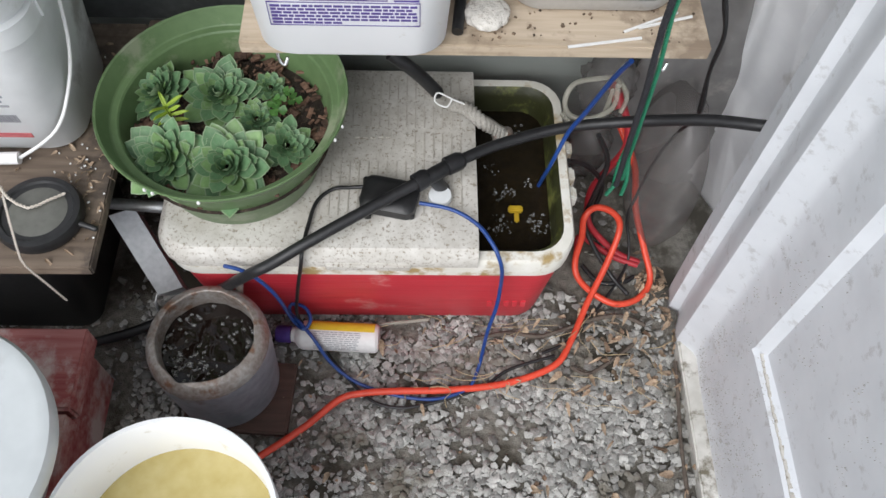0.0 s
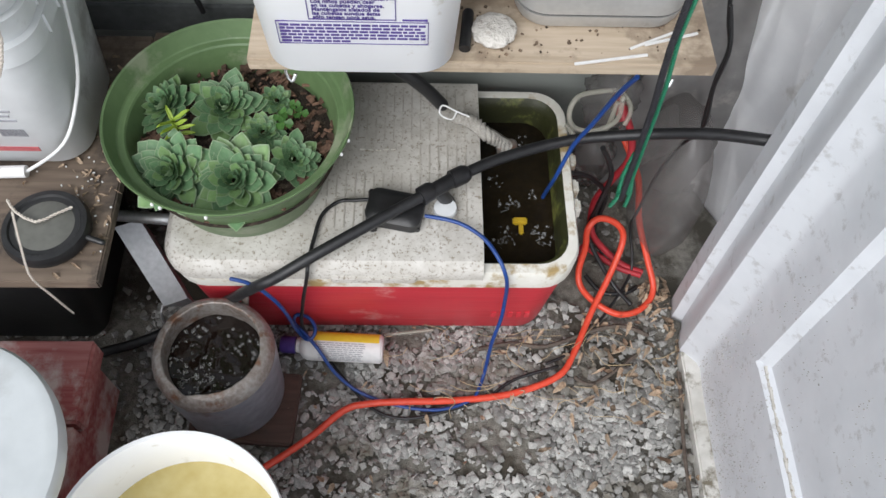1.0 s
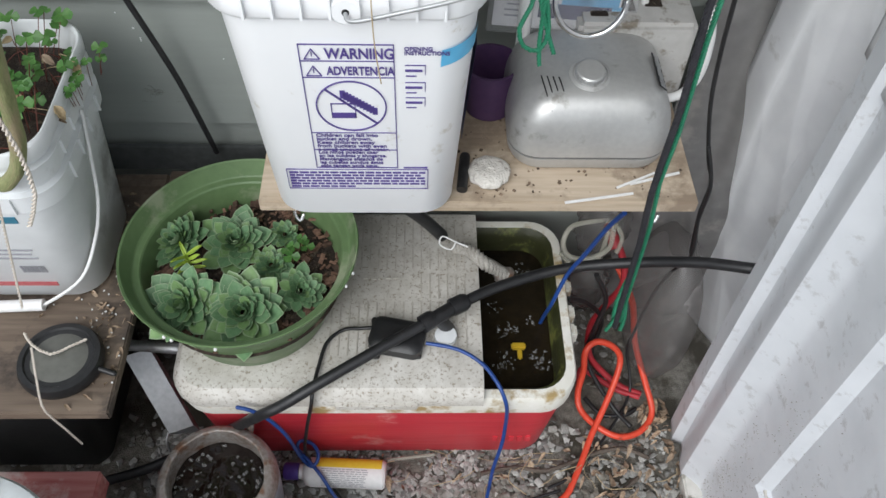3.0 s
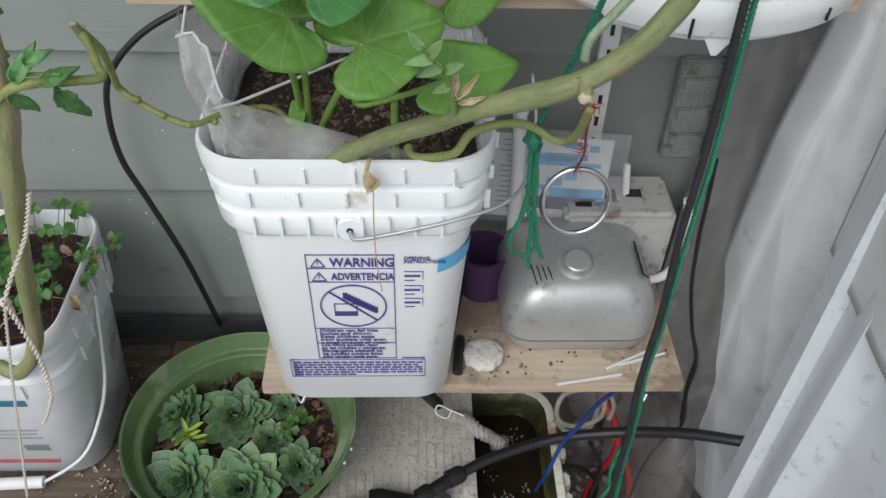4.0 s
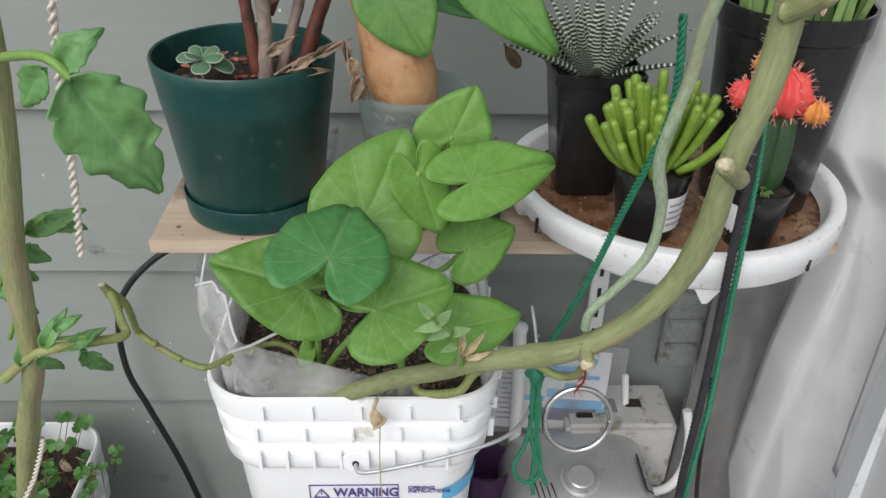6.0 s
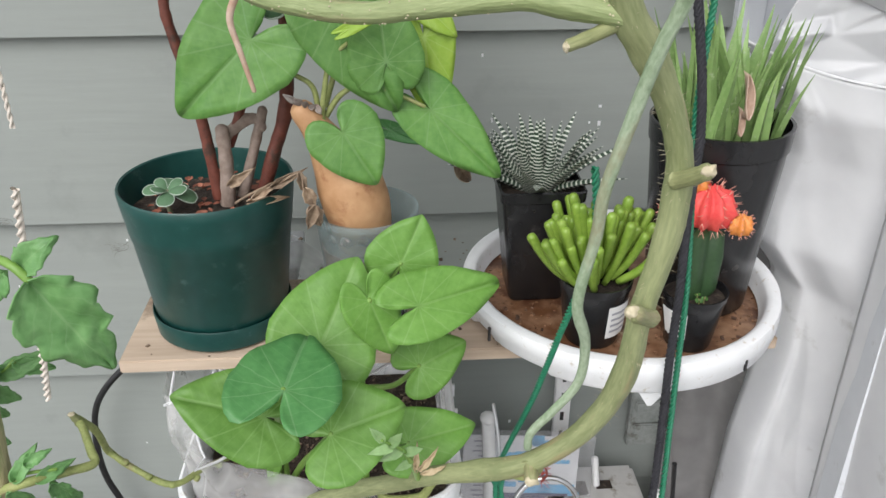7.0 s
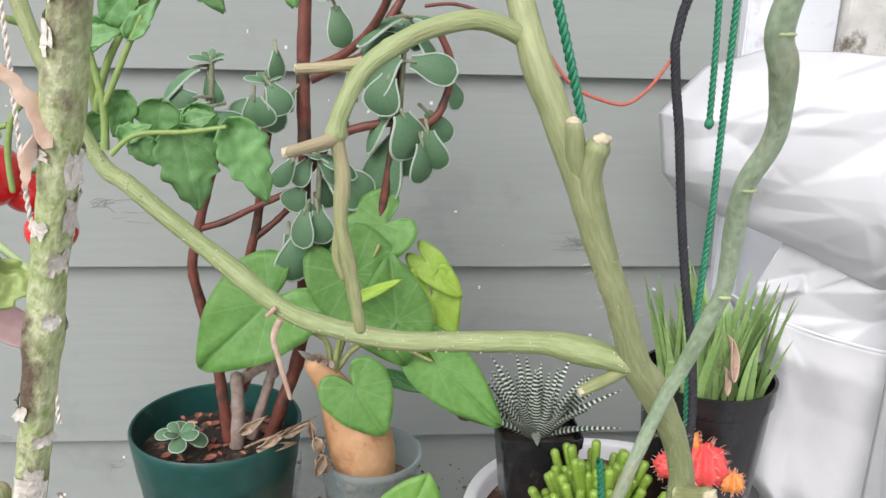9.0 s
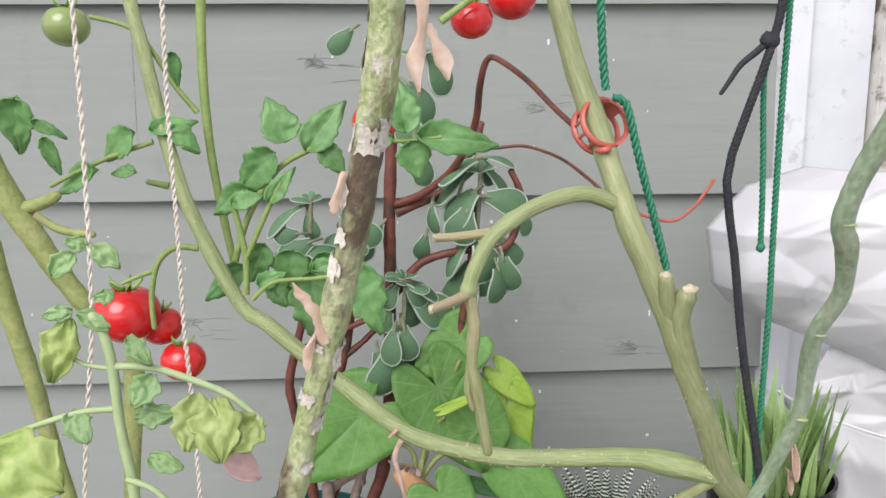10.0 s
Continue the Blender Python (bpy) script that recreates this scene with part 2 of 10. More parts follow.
M["silver"] = material("silver_painted_shell", (0.46, 0.46, 0.455), (0.52, 0.52, 0.51), 25, 0.38, 0.03, metal=0.5, dirt=(0.30, 0.29, 0.27), dirt_amount=0.12, dirt_scale=24)
M["chrome"] = material("polished_steel_ring", (0.70, 0.70, 0.70), (0.78, 0.78, 0.78), 10, 0.14, 0.0, metal=1.0)
M["zinc"] = material("galvanised_steel", (0.42, 0.43, 0.44), (0.55, 0.56, 0.57), 20, 0.45, 0.08, metal=0.7, dirt=(0.30, 0.28, 0.26), dirt_amount=0.25)
M["ink"] = material("purple_print", (0.075, 0.050, 0.22), (0.095, 0.065, 0.26), 20, 0.5, 0.0)
M["sky_ink"] = material("light_blue_print", (0.10, 0.42, 0.70), (0.13, 0.48, 0.75), 20, 0.45, 0.0)
M["dark_ink"] = material("dark_navy_print", (0.03, 0.03, 0.09), (0.05, 0.05, 0.13), 20, 0.5, 0.0)
M["red_ink"] = material("red_print", (0.40, 0.08, 0.09), (0.5, 0.14, 0.14), 20, 0.5, 0.0)
M["yellow_ink"] = material("yellow_print", (0.72, 0.56, 0.03), (0.78, 0.62, 0.06), 20, 0.5, 0.0)
M["grey_print"] = material("grey_print", (0.30, 0.30, 0.33), (0.38, 0.38, 0.40), 30, 0.6, 0)
M["teal_ink"] = material("teal_print", (0.03, 0.16, 0.24), (0.05, 0.20, 0.29), 20, 0.5, 0.0)
M["paper"] = material("white_paper", (0.72, 0.72, 0.71), (0.80, 0.80, 0.79), 20, 0.6, 0.05)
M["purple"] = material("purple_plastic", (0.06, 0.035, 0.20), (0.085, 0.05, 0.25), 20, 0.4, 0.03)
M["green_rope"] = material("green_nylon_rope", (0.010, 0.145, 0.075), (0.02, 0.21, 0.11), 90, 0.5, 0.2)
M["black_rope"] = material("black_woven_rope", (0.012, 0.012, 0.016), (0.028, 0.028, 0.034), 120, 0.7, 0.4)
M["twine"] = material("white_twine", (0.56, 0.50, 0.43), (0.68, 0.62, 0.55), 90, 0.8, 0.3)
M["vine"] = material("green_tomato_stem", (0.205, 0.245, 0.075), (0.30, 0.335, 0.12), 70, 0.65, 0.2, dirt=(0.27, 0.24, 0.12), dirt_amount=0.30, dirt_scale=40)
def streaked(name, a, b, dirt, amount, rough=0.6, bump=0.35, along=0.16, dirt_scale=34):
    """Stem skin: fibres drawn out along the stem, with scars and brown patches. UV is in metres, round and along."""
    m = material(name, a, b, 90, rough, bump, dirt=dirt, dirt_amount=amount, dirt_scale=dirt_scale)
    n, l = m.node_tree.nodes, m.node_tree.links
    mp, tc = n.new("ShaderNodeMapping"), n.new("ShaderNodeTexCoord")
    mp.inputs["Scale"].default_value = (1.0, along, 1.0)
    l.new(tc.outputs["UV"], mp.inputs["Vector"])
    for k in list(n):
        if k.bl_idname == "ShaderNodeTexNoise":
            l.new(mp.outputs[0], k.inputs["Vector"])
    return m


M["vine_up"] = streaked("upright_tomato_stem", (0.178, 0.208, 0.092), (0.295, 0.320, 0.160), (0.300, 0.235, 0.125), 0.24, bump=0.16)
M["vine_across"] = streaked("level_tomato_stem", (0.198, 0.250, 0.100), (0.315, 0.365, 0.175), (0.300, 0.260, 0.140), 0.24)
M["vine_old"] = streaked("weathered_tomato_stem", (0.185, 0.205, 0.085), (0.300, 0.315, 0.150), (0.330, 0.270, 0.165), 0.42)
M["vine_pale"] = streaked("grey_green_stem", (0.20, 0.275, 0.165), (0.37, 0.45, 0.32), (0.27, 0.27, 0.17), 0.28, 0.55, 0.3, 0.35, 22)
M["peeling"] = streaked("mottled_peeling_stem", (0.22, 0.29, 0.09), (0.50, 0.52, 0.33), (0.105, 0.075, 0.047), 0.48, 0.65, 0.4, 0.6, 30)
M["flake"] = material("dry_papery_bark", (0.50, 0.33, 0.235), (0.68, 0.54, 0.44), 30, 0.8, 0.3, leafy=0.2)
M["scar"] = material("pale_cut_wood", (0.40, 0.35, 0.23), (0.54, 0.48, 0.34), 60, 0.8, 0.3)
M["red_stem"] = material("red_brown_stem", (0.105, 0.028, 0.018), (0.18, 0.055, 0.036), 30, 0.55, 0.2, dirt=(0.06, 0.03, 0.02), dirt_amount=0.4, dirt_scale=40)
M["twig"] = material("dark_dead_twig", (0.075, 0.058, 0.046), (0.13, 0.105, 0.085), 40, 0.8, 0.4)
M["grey_stem"] = material("grey_brown_trunk", (0.20, 0.145, 0.115), (0.33, 0.26, 0.22), 26, 0.8, 0.35, dirt=(0.12, 0.08, 0.06), dirt_amount=0.35)
M["tuber"] = material("tan_papery_caudex", (0.42, 0.225, 0.105), (0.53, 0.315, 0.165), 16, 0.6, 0.15, dirt=(0.33, 0.15, 0.07), dirt_amount=0.30, dirt_scale=34)
M["heart"] = veined("sweet_potato_leaf", (0.140, 0.320, 0.052), (0.195, 0.40, 0.080), (0.34, 0.52, 0.20), 6, leafy=0.32, strength=0.27, fan=True)
M["heart_dark"] = veined("dark_sweet_potato_leaf", (0.075, 0.255, 0.072), (0.115, 0.33, 0.10), (0.28, 0.47, 0.24), 6, strength=0.27, fan=True)
M["heart_yellow"] = veined("yellowing_heart_leaf", (0.29, 0.48, 0.05), (0.37, 0.54, 0.08), (0.42, 0.56, 0.18), 6, fan=True)
M["heart_upper"] = veined("caudex_vine_leaf", (0.115, 0.285, 0.06), (0.17, 0.36, 0.085), (0.29, 0.45, 0.20), 6, leafy=0.3, strength=0.27, fan=True)
M["tomato_leaf"] = veined("tomato_leaf", (0.13, 0.31, 0.095), (0.23, 0.45, 0.17), (0.27, 0.45, 0.20), 6, leafy=0.35, strength=0.5)
M["tomato_pale"] = veined("pale_young_tomato_leaf", (0.25, 0.42, 0.17), (0.36, 0.54, 0.25), (0.38, 0.45, 0.20), 5, leafy=0.35)
M["tomato_wilted"] = veined("yellow_wilted_tomato_leaf", (0.30, 0.42, 0.10), (0.50, 0.60, 0.24), (0.50, 0.58, 0.28), 5, leafy=0.35)
M["fuzzy"] = veined("felted_grey_green_leaf", (0.075, 0.165, 0.080), (0.115, 0.22, 0.115), (0.12, 0.20, 0.12), 1, 0.6, 0.08, 0.3)
M["fuzzy_edge"] = material("pale_leaf_edge", (0.33, 0.41, 0.33), (0.44, 0.51, 0.43), 40, 0.8, 0.2)
M["rosette"] = veined("blue_green_rosette_leaf", (0.085, 0.185, 0.085), (0.145, 0.265, 0.125), (0.20, 0.28, 0.18), 1, 0.55, 0.1, 0.25)
M["rosette_tip"] = veined("greener_rosette_leaf", (0.13, 0.24, 0.085), (0.20, 0.33, 0.125), (0.22, 0.30, 0.18), 1, 0.55, 0.1, 0.25)
M["rosette_edge"] = material("pale_rosette_margin", (0.20, 0.29, 0.16), (0.28, 0.37, 0.22), 30, 0.6, 0.1)
M["clover"] = veined("small_clover_leaf", (0.05, 0.15, 0.03), (0.09, 0.21, 0.045), (0.12, 0.24, 0.08), 3)
M["weed"] = veined("lime_weed_leaf", (0.30, 0.44, 0.04), (0.38, 0.52, 0.07), (0.36, 0.48, 0.12), 4)
M["jelly"] = material("bright_green_finger_leaf", (0.17, 0.29, 0.035), (0.25, 0.38, 0.06), 40, 0.35, 0.05, leafy=0.12, spread=0.15)
M["aloe"] = material("spotted_aloe_leaf", (0.19, 0.32, 0.10), (0.28, 0.42, 0.15), 22, 0.42, 0.08, leafy=0.1, spread=0.25, dirt=(0.38, 0.48, 0.27), dirt_amount=0.22, dirt_scale=150)
M["moon_red"] = material("red_grafted_cactus", (0.80, 0.06, 0.065), (0.86, 0.12, 0.10), 60, 0.5, 0.2, leafy=0.12)
M["moon_orange"] = material("orange_grafted_cactus", (0.72, 0.24, 0.05), (0.8, 0.34, 0.09), 60, 0.5, 0.2, leafy=0.12)
M["cactus"] = material("dark_green_cactus", (0.022, 0.055, 0.020), (0.036, 0.080, 0.030), 40, 0.5, 0.1)
M["tomato"] = material("ripe_red_tomato", (0.50, 0.010, 0.012), (0.60, 0.020, 0.018), 8, 0.16, 0.0, coat=0.3)
M["green_fruit"] = material("unripe_green_tomato", (0.20, 0.27, 0.09), (0.26, 0.33, 0.12), 8, 0.2, 0.0, coat=0.3)
M["dry_leaf"] = material("dry_brown_leaf", (0.24, 0.165, 0.11), (0.48, 0.37, 0.265), 40, 0.85, 0.3, leafy=0.15, spread=0.3)
M["clip"] = material("terracotta_plastic_clip", (0.40, 0.085, 0.06), (0.47, 0.12, 0.085), 20, 0.4, 0.03)
M["shell"] = material("chalky_white_shell", (0.60, 0.57, 0.52), (0.74, 0.71, 0.66), 60, 0.8, 0.6, dirt=(0.25, 0.20, 0.16), dirt_amount=0.3, dirt_scale=60)
M["grey_plastic"] = material("light_grey_plastic", (0.70, 0.72, 0.73), (0.77, 0.79, 0.80), 6, 0.4, 0.04, dirt=(0.38, 0.38, 0.37), dirt_amount=0.2)
M["tub_grey"] = material("pale_grey_tub_plastic", (0.50, 0.53, 0.54), (0.57, 0.60, 0.61), 5, 0.35, 0.03, dirt=(0.44, 0.46, 0.46), dirt_amount=0.2)
M["smoked"] = material("smoked_grey_disc", (0.085, 0.085, 0.075), (0.13, 0.13, 0.115), 12, 0.3, 0.06, dirt=(0.27, 0.25, 0.22), dirt_amount=0.3)
M["yellow"] = material("ochre_yellow_plastic", (0.50, 0.33, 0.02), (0.56, 0.38, 0.03), 20, 0.4, 0.03)

zebra = material("dark_green_haworthia", (0.018, 0.040, 0.022), (0.03, 0.06, 0.032), 30, 0.5, 0.1)
zn, zl = zebra.node_tree.nodes, zebra.node_tree.links
ztc, zsep = zn.new("ShaderNodeTexCoord"), zn.new("ShaderNodeSeparateXYZ")
zl.new(ztc.outputs["UV"], zsep.inputs[0])
zmul, zfr, zgt, zmix = zn.new("ShaderNodeMath"), zn.new("ShaderNodeMath"), zn.new("ShaderNodeMath"), zn.new("ShaderNodeMix")
zmul.operation, zfr.operation, zgt.operation, zmix.data_type = "MULTIPLY", "FRACT", "GREATER_THAN", "RGBA"
zmul.inputs[1].default_value, zgt.inputs[1].default_value = 17, 0.62
zl.new(zsep.outputs[1], zmul.inputs[0])
zl.new(zmul.outputs[0], zfr.inputs[0])
zl.new(zfr.outputs[0], zgt.inputs[0])
zl.new(zgt.outputs[0], zmix.inputs[0])
zmix.inputs[6].default_value, zmix.inputs[7].default_value = (0.022, 0.048, 0.026, 1), (0.55, 0.57, 0.50, 1)
zl.new(zmix.outputs[2], zn["Principled BSDF"].inputs["Base Color"])
M["zebra"] = zebra


# ---- shaping helpers ----
def link_mesh(name, verts, faces, mat, parent=None, label="", uvs=None, sharp=40):
    me = bpy.data.meshes.new(name)
    me.from_pydata([tuple(v) for v in verts], [], [tuple(f) for f in faces])
    bm = bmesh.new()
    bm.from_mesh(me)
    if uvs:
        lay = bm.loops.layers.uv.new("UVMap")
        bm.verts.ensure_lookup_table()
        for f in bm.faces:
            for lp in f.loops:
                lp[lay].uv = uvs[lp.vert.index]
    finish(bm, me, sharp)
    me.materials.append(mat)
    return place(new(name, me), parent, label)


def finish(bm, me, sharp=40):
    bmesh.ops.recalc_face_normals(bm, faces=bm.faces)
    for f in bm.faces:
        f.smooth = True
    for e in bm.edges:
        if len(e.link_faces) == 2 and e.calc_face_angle(0) > radians(sharp):
            e.smooth = False
    bm.to_mesh(me)
    bm.free()


def place(ob, parent, label=""):
    if parent is not None:
        ob.parent = parent
        ob.matrix_parent_inverse = base_of[parent.name].inverted()
    if parent is not None:
        base_of[ob.name] = Matrix.Identity(4)
    else:
        base_of[ob.name] = Matrix.Identity(4)
    if label:
        tagged(ob, label)
    return ob


base_of = {}


def part(name, bm, mat, parent, label="", sharp=40):
    me = bpy.data.meshes.new(name)
    finish(bm, me, sharp)
    me.materials.append(mat)
    return place(new(name, me), parent, label)


def thing(name, label, category, at=(0, 0, 0), group="", kind=""):
    ob = new(name)
    ob.empty_display_size = 0.02
    ob.location = at
    base_of[ob.name] = Matrix.Translation(at)
    return tagged(ob, label, category, group, kind)


def smooth_path(pts, step=6):
    """Catmull-Rom through the points."""
    p = [Vector(q) for q in pts]
    if len(p) < 3:
        return [p[0].lerp(p[-1], i / step) for i in range(step + 1)]
    out = []
    for i in range(len(p) - 1):
        a, b, c, d = p[max(i - 1, 0)], p[i], p[i + 1], p[min(i + 2, len(p) - 1)]
        for k in range(step):
            t = k / step
            out.append(0.5 * ((2 * b) + (c - a) * t + (2 * a - 5 * b + 4 * c - d) * t * t + (3 * b - a - 3 * c + d) * t ** 3))
    return out + [p[-1]]


def tube_data(pts, r0, r1=None, sides=10, step=6, knots=0.0, seed=0, nodes=0):
    r1 = r0 if r1 is None else r1
    path = smooth_path(pts, step)
    n = len(path)
    verts, faces = [], []
    up = Vector((0.13, 0.31, 0.94))
    rng = random.Random(seed)
    bulge = [1 + rng.uniform(-knots, knots) for _ in range(n)]
    side = None
    for i, c in enumerate(path):
        d = (path[min(i + 1, n - 1)] - path[max(i - 1, 0)])
        d = d.normalized() if d.length > 1e-9 else Vector((0, 0, 1))
        if side is None:
            side = d.cross(up)
            if side.length < 1e-3:
                side = d.cross(Vector((1, 0, 0)))
        side = (side - d * side.dot(d)).normalized()
        o = d.cross(side)
        r = (r0 + (r1 - r0) * i / (n - 1)) * bulge[i]
        if nodes and (i % nodes) == 0:
            r *= 1.22
        r_mid = r
        for k in range(sides):
            a = 2 * math.pi * k / sides
            if knots:
                r = r_mid * (1 + 0.035 * math.cos(5 * a + i * 0.02))
            verts.append(c + side * (math.cos(a) * r) + o * (math.sin(a) * r))
    # a rounded tip
    for q, h in ((0.80, 0.45), (0.42, 0.72)):
        for k in range(sides):
            a = 2 * math.pi * k / sides
            verts.append(c + d * (h * r_mid) + side * (math.cos(a) * r_mid * q) + o * (math.sin(a) * r_mid * q))
    n += 2
    for i in range(n - 1):
        for k in range(sides):
            a, b = i * sides + k, i * sides + (k + 1) % sides
            faces.append((a, b, b + sides, a + sides))
    faces.append(tuple(range(sides))[::-1])
    faces.append(tuple(range((n - 1) * sides, n * sides)))
    return verts, faces


def tube(name, pts, r0, mat, parent=None, r1=None, label="", **kw):
    v, f = tube_data(pts, r0, r1, **kw)
    return link_mesh(name, v, f, mat, parent, label, sharp=60)


def stem(name, pts, r0, mat, parent=None, r1=None, label="", step=6, sides=22, knots=0.03, seed=0, swell=()):
    """A tube with UV in metres round and along it; swell: (share of its length, how much thicker) at its nodes."""
    way = smooth_path(pts, step)
    v, f = tube_data(pts, r0, r1, sides=sides, step=step, knots=knots, seed=seed)
    run = [0.0]
    for a, b in zip(way, way[1:]):
        run.append(run[-1] + (b - a).length)
    run += [run[-1] + 0.001, run[-1] + 0.002]
    uvs = []
    for i, q in enumerate(v):
        k, a = divmod(i, sides)
        if swell and k < len(way):
            grow = sum(h * math.exp(-((run[k] / run[-1] - at) / 0.022) ** 2) for at, h in swell)
            q += (q - way[k]) * (grow + 0.05 * noise.noise(q * 90))
        uvs.append((abs(2 * a / sides - 1) * math.pi * r0, run[k] + 0.37 * seed))
    return link_mesh(name, v, f, mat, parent, label, uvs=uvs, sharp=90)


def twisted_rope(name, pts, r, mat, parent, strands=3, pitch=0.016, label=""):
    """Strands laid round one another, in one mesh."""
    path = smooth_path(pts, 2)
    fine = [path[0]]
    for a, b in zip(path, path[1:]):
        k = max(1, int((b - a).length / (pitch / 6)))
        fine += [a.lerp(b, j / k) for j in range(1, k + 1)]
    verts, faces = [], []
    run = 0.0
    offs = []
    for i, c in enumerate(fine):
        if i:
            run += (c - fine[i - 1]).length
        d = (fine[min(i + 1, len(fine) - 1)] - fine[max(i - 1, 0)]).normalized()
        s = d.cross(Vector((0.2, 0.97, 0.1))).normalized()
        offs.append((c, s, d.cross(s), run))
    for k in range(strands):
        ring = []
        for c, s, o, q in offs:
            a = 2 * math.pi * (k / strands + q / pitch)
            m = c + s * math.cos(a) * r * 0.55 + o * math.sin(a) * r * 0.55
            row = []
            for j in range(5):
                b = 2 * math.pi * j / 5
                row.append(len(verts))
                verts.append(m + s * math.cos(b) * r * 0.56 + o * math.sin(b) * r * 0.56)
            ring.append(row)
        for p, q in zip(ring, ring[1:]):
            for j in range(5):
                faces.append((p[j], p[(j + 1) % 5], q[(j + 1) % 5], q[j]))
    return link_mesh(name, verts, faces, mat, parent, label, sharp=80)


def lathe_data(profile, n=48, centre=(0, 0, 0), wobble=0.0):
    cx, cy, cz = centre
    verts, faces = [], []
    for r, z in profile:
        for k in range(n):
            a = 2 * math.pi * k / n
            q = r * (1 + wobble * math.sin(3 * a + z * 40))
            verts.append((cx + q * math.cos(a), cy + q * math.sin(a), cz + z))
    for i in range(len(profile) - 1):
        for k in range(n):
            a, b = i * n + k, i * n + (k + 1) % n
            faces.append((a, b, b + n, a + n))
    return verts, faces, n


def lathe(name, profile, mat, parent=None, centre=(0, 0, 0), n=48, cap=True, label="", wobble=0.0, sharp=40):
    v, f, k = lathe_data(profile, n, centre, wobble)
    if cap:
        f.append(tuple(range(k))[::-1])
        f.append(tuple(range((len(profile) - 1) * k, len(profile) * k)))
    return link_mesh(name, v, f, mat, parent, label, sharp=sharp)


def outline(hx, hy, r, n=6):
    r = min(r, hx * 0.999, hy * 0.999)
    pts = []
    for sx, sy, a0 in ((1, 1, 0), (-1, 1, 90), (-1, -1, 180), (1, -1, 270)):
        for k in range(n + 1):
            a = radians(a0 + 90 * k / n)
            pts.append((sx * (hx - r) + r * math.cos(a), sy * (hy - r) + r * math.sin(a)))
    return pts


def loft(name, rows, mat, parent=None, centre=(0, 0, 0), n=6, bottom=True, top=True, label="", turn=0.0, sharp=40):
    """Rows of (z, half x, half y, corner radius)."""
    verts, faces = [], []
    ct, st = math.cos(radians(turn)), math.sin(radians(turn))
    for z, hx, hy, r in rows:
        for x, y in outline(hx, hy, r, n):
            verts.append((centre[0] + x * ct - y * st, centre[1] + x * st + y * ct, centre[2] + z))
    k = 4 * (n + 1)
    for i in range(len(rows) - 1):
        for j in range(k):
            a, b = i * k + j, i * k + (j + 1) % k
            faces.append((a, b, b + k, a + k))
    if bottom:
        faces.append(tuple(range(k))[::-1])
    if top:
        faces.append(tuple(range((len(rows) - 1) * k, len(rows) * k)))
    return link_mesh(name, verts, faces, mat, parent, label, sharp=sharp)


def slab(name, lo, hi, mat, parent=None, bevel=0.002, label="", turn=None, rough=0.0):
    bm = bmesh.new()
    bmesh.ops.create_cube(bm, size=1)
    lo, hi = Vector(lo), Vector(hi)
    for v in bm.verts:
        v.co = Vector([(lo[i] + hi[i]) / 2 + v.co[i] * (hi[i] - lo[i]) for i in range(3)])
    if bevel:
        bmesh.ops.bevel(bm, geom=list(bm.edges), offset=bevel, segments=2, affect="EDGES")
    if turn is not None:
        bmesh.ops.transform(bm, matrix=turn, verts=bm.verts)
    return part(name, bm, mat, parent, label)


def rod(name, a, b, r, mat, parent=None, label="", sides=10):
    return tube(name, [a, b], r, mat, parent, label=label, sides=sides, step=1)


def blob(name, centre, r, mat, parent=None, squash=(1, 1, 1), seed=0, rough=0.0, sub=3, label=""):
    bm = bmesh.new()
    bmesh.ops.create_icosphere(bm, subdivisions=sub, radius=1)
    off = Vector((seed * 3.1, seed * 1.7, seed * 0.9))
    for v in bm.verts:
        k = 1 + rough * noise.noise(v.co * 1.6 + off)
        v.co = Vector(centre) + Vector([v.co[i] * squash[i] * r * k for i in range(3)])
    return part(name, bm, mat, parent, label, sharp=70)


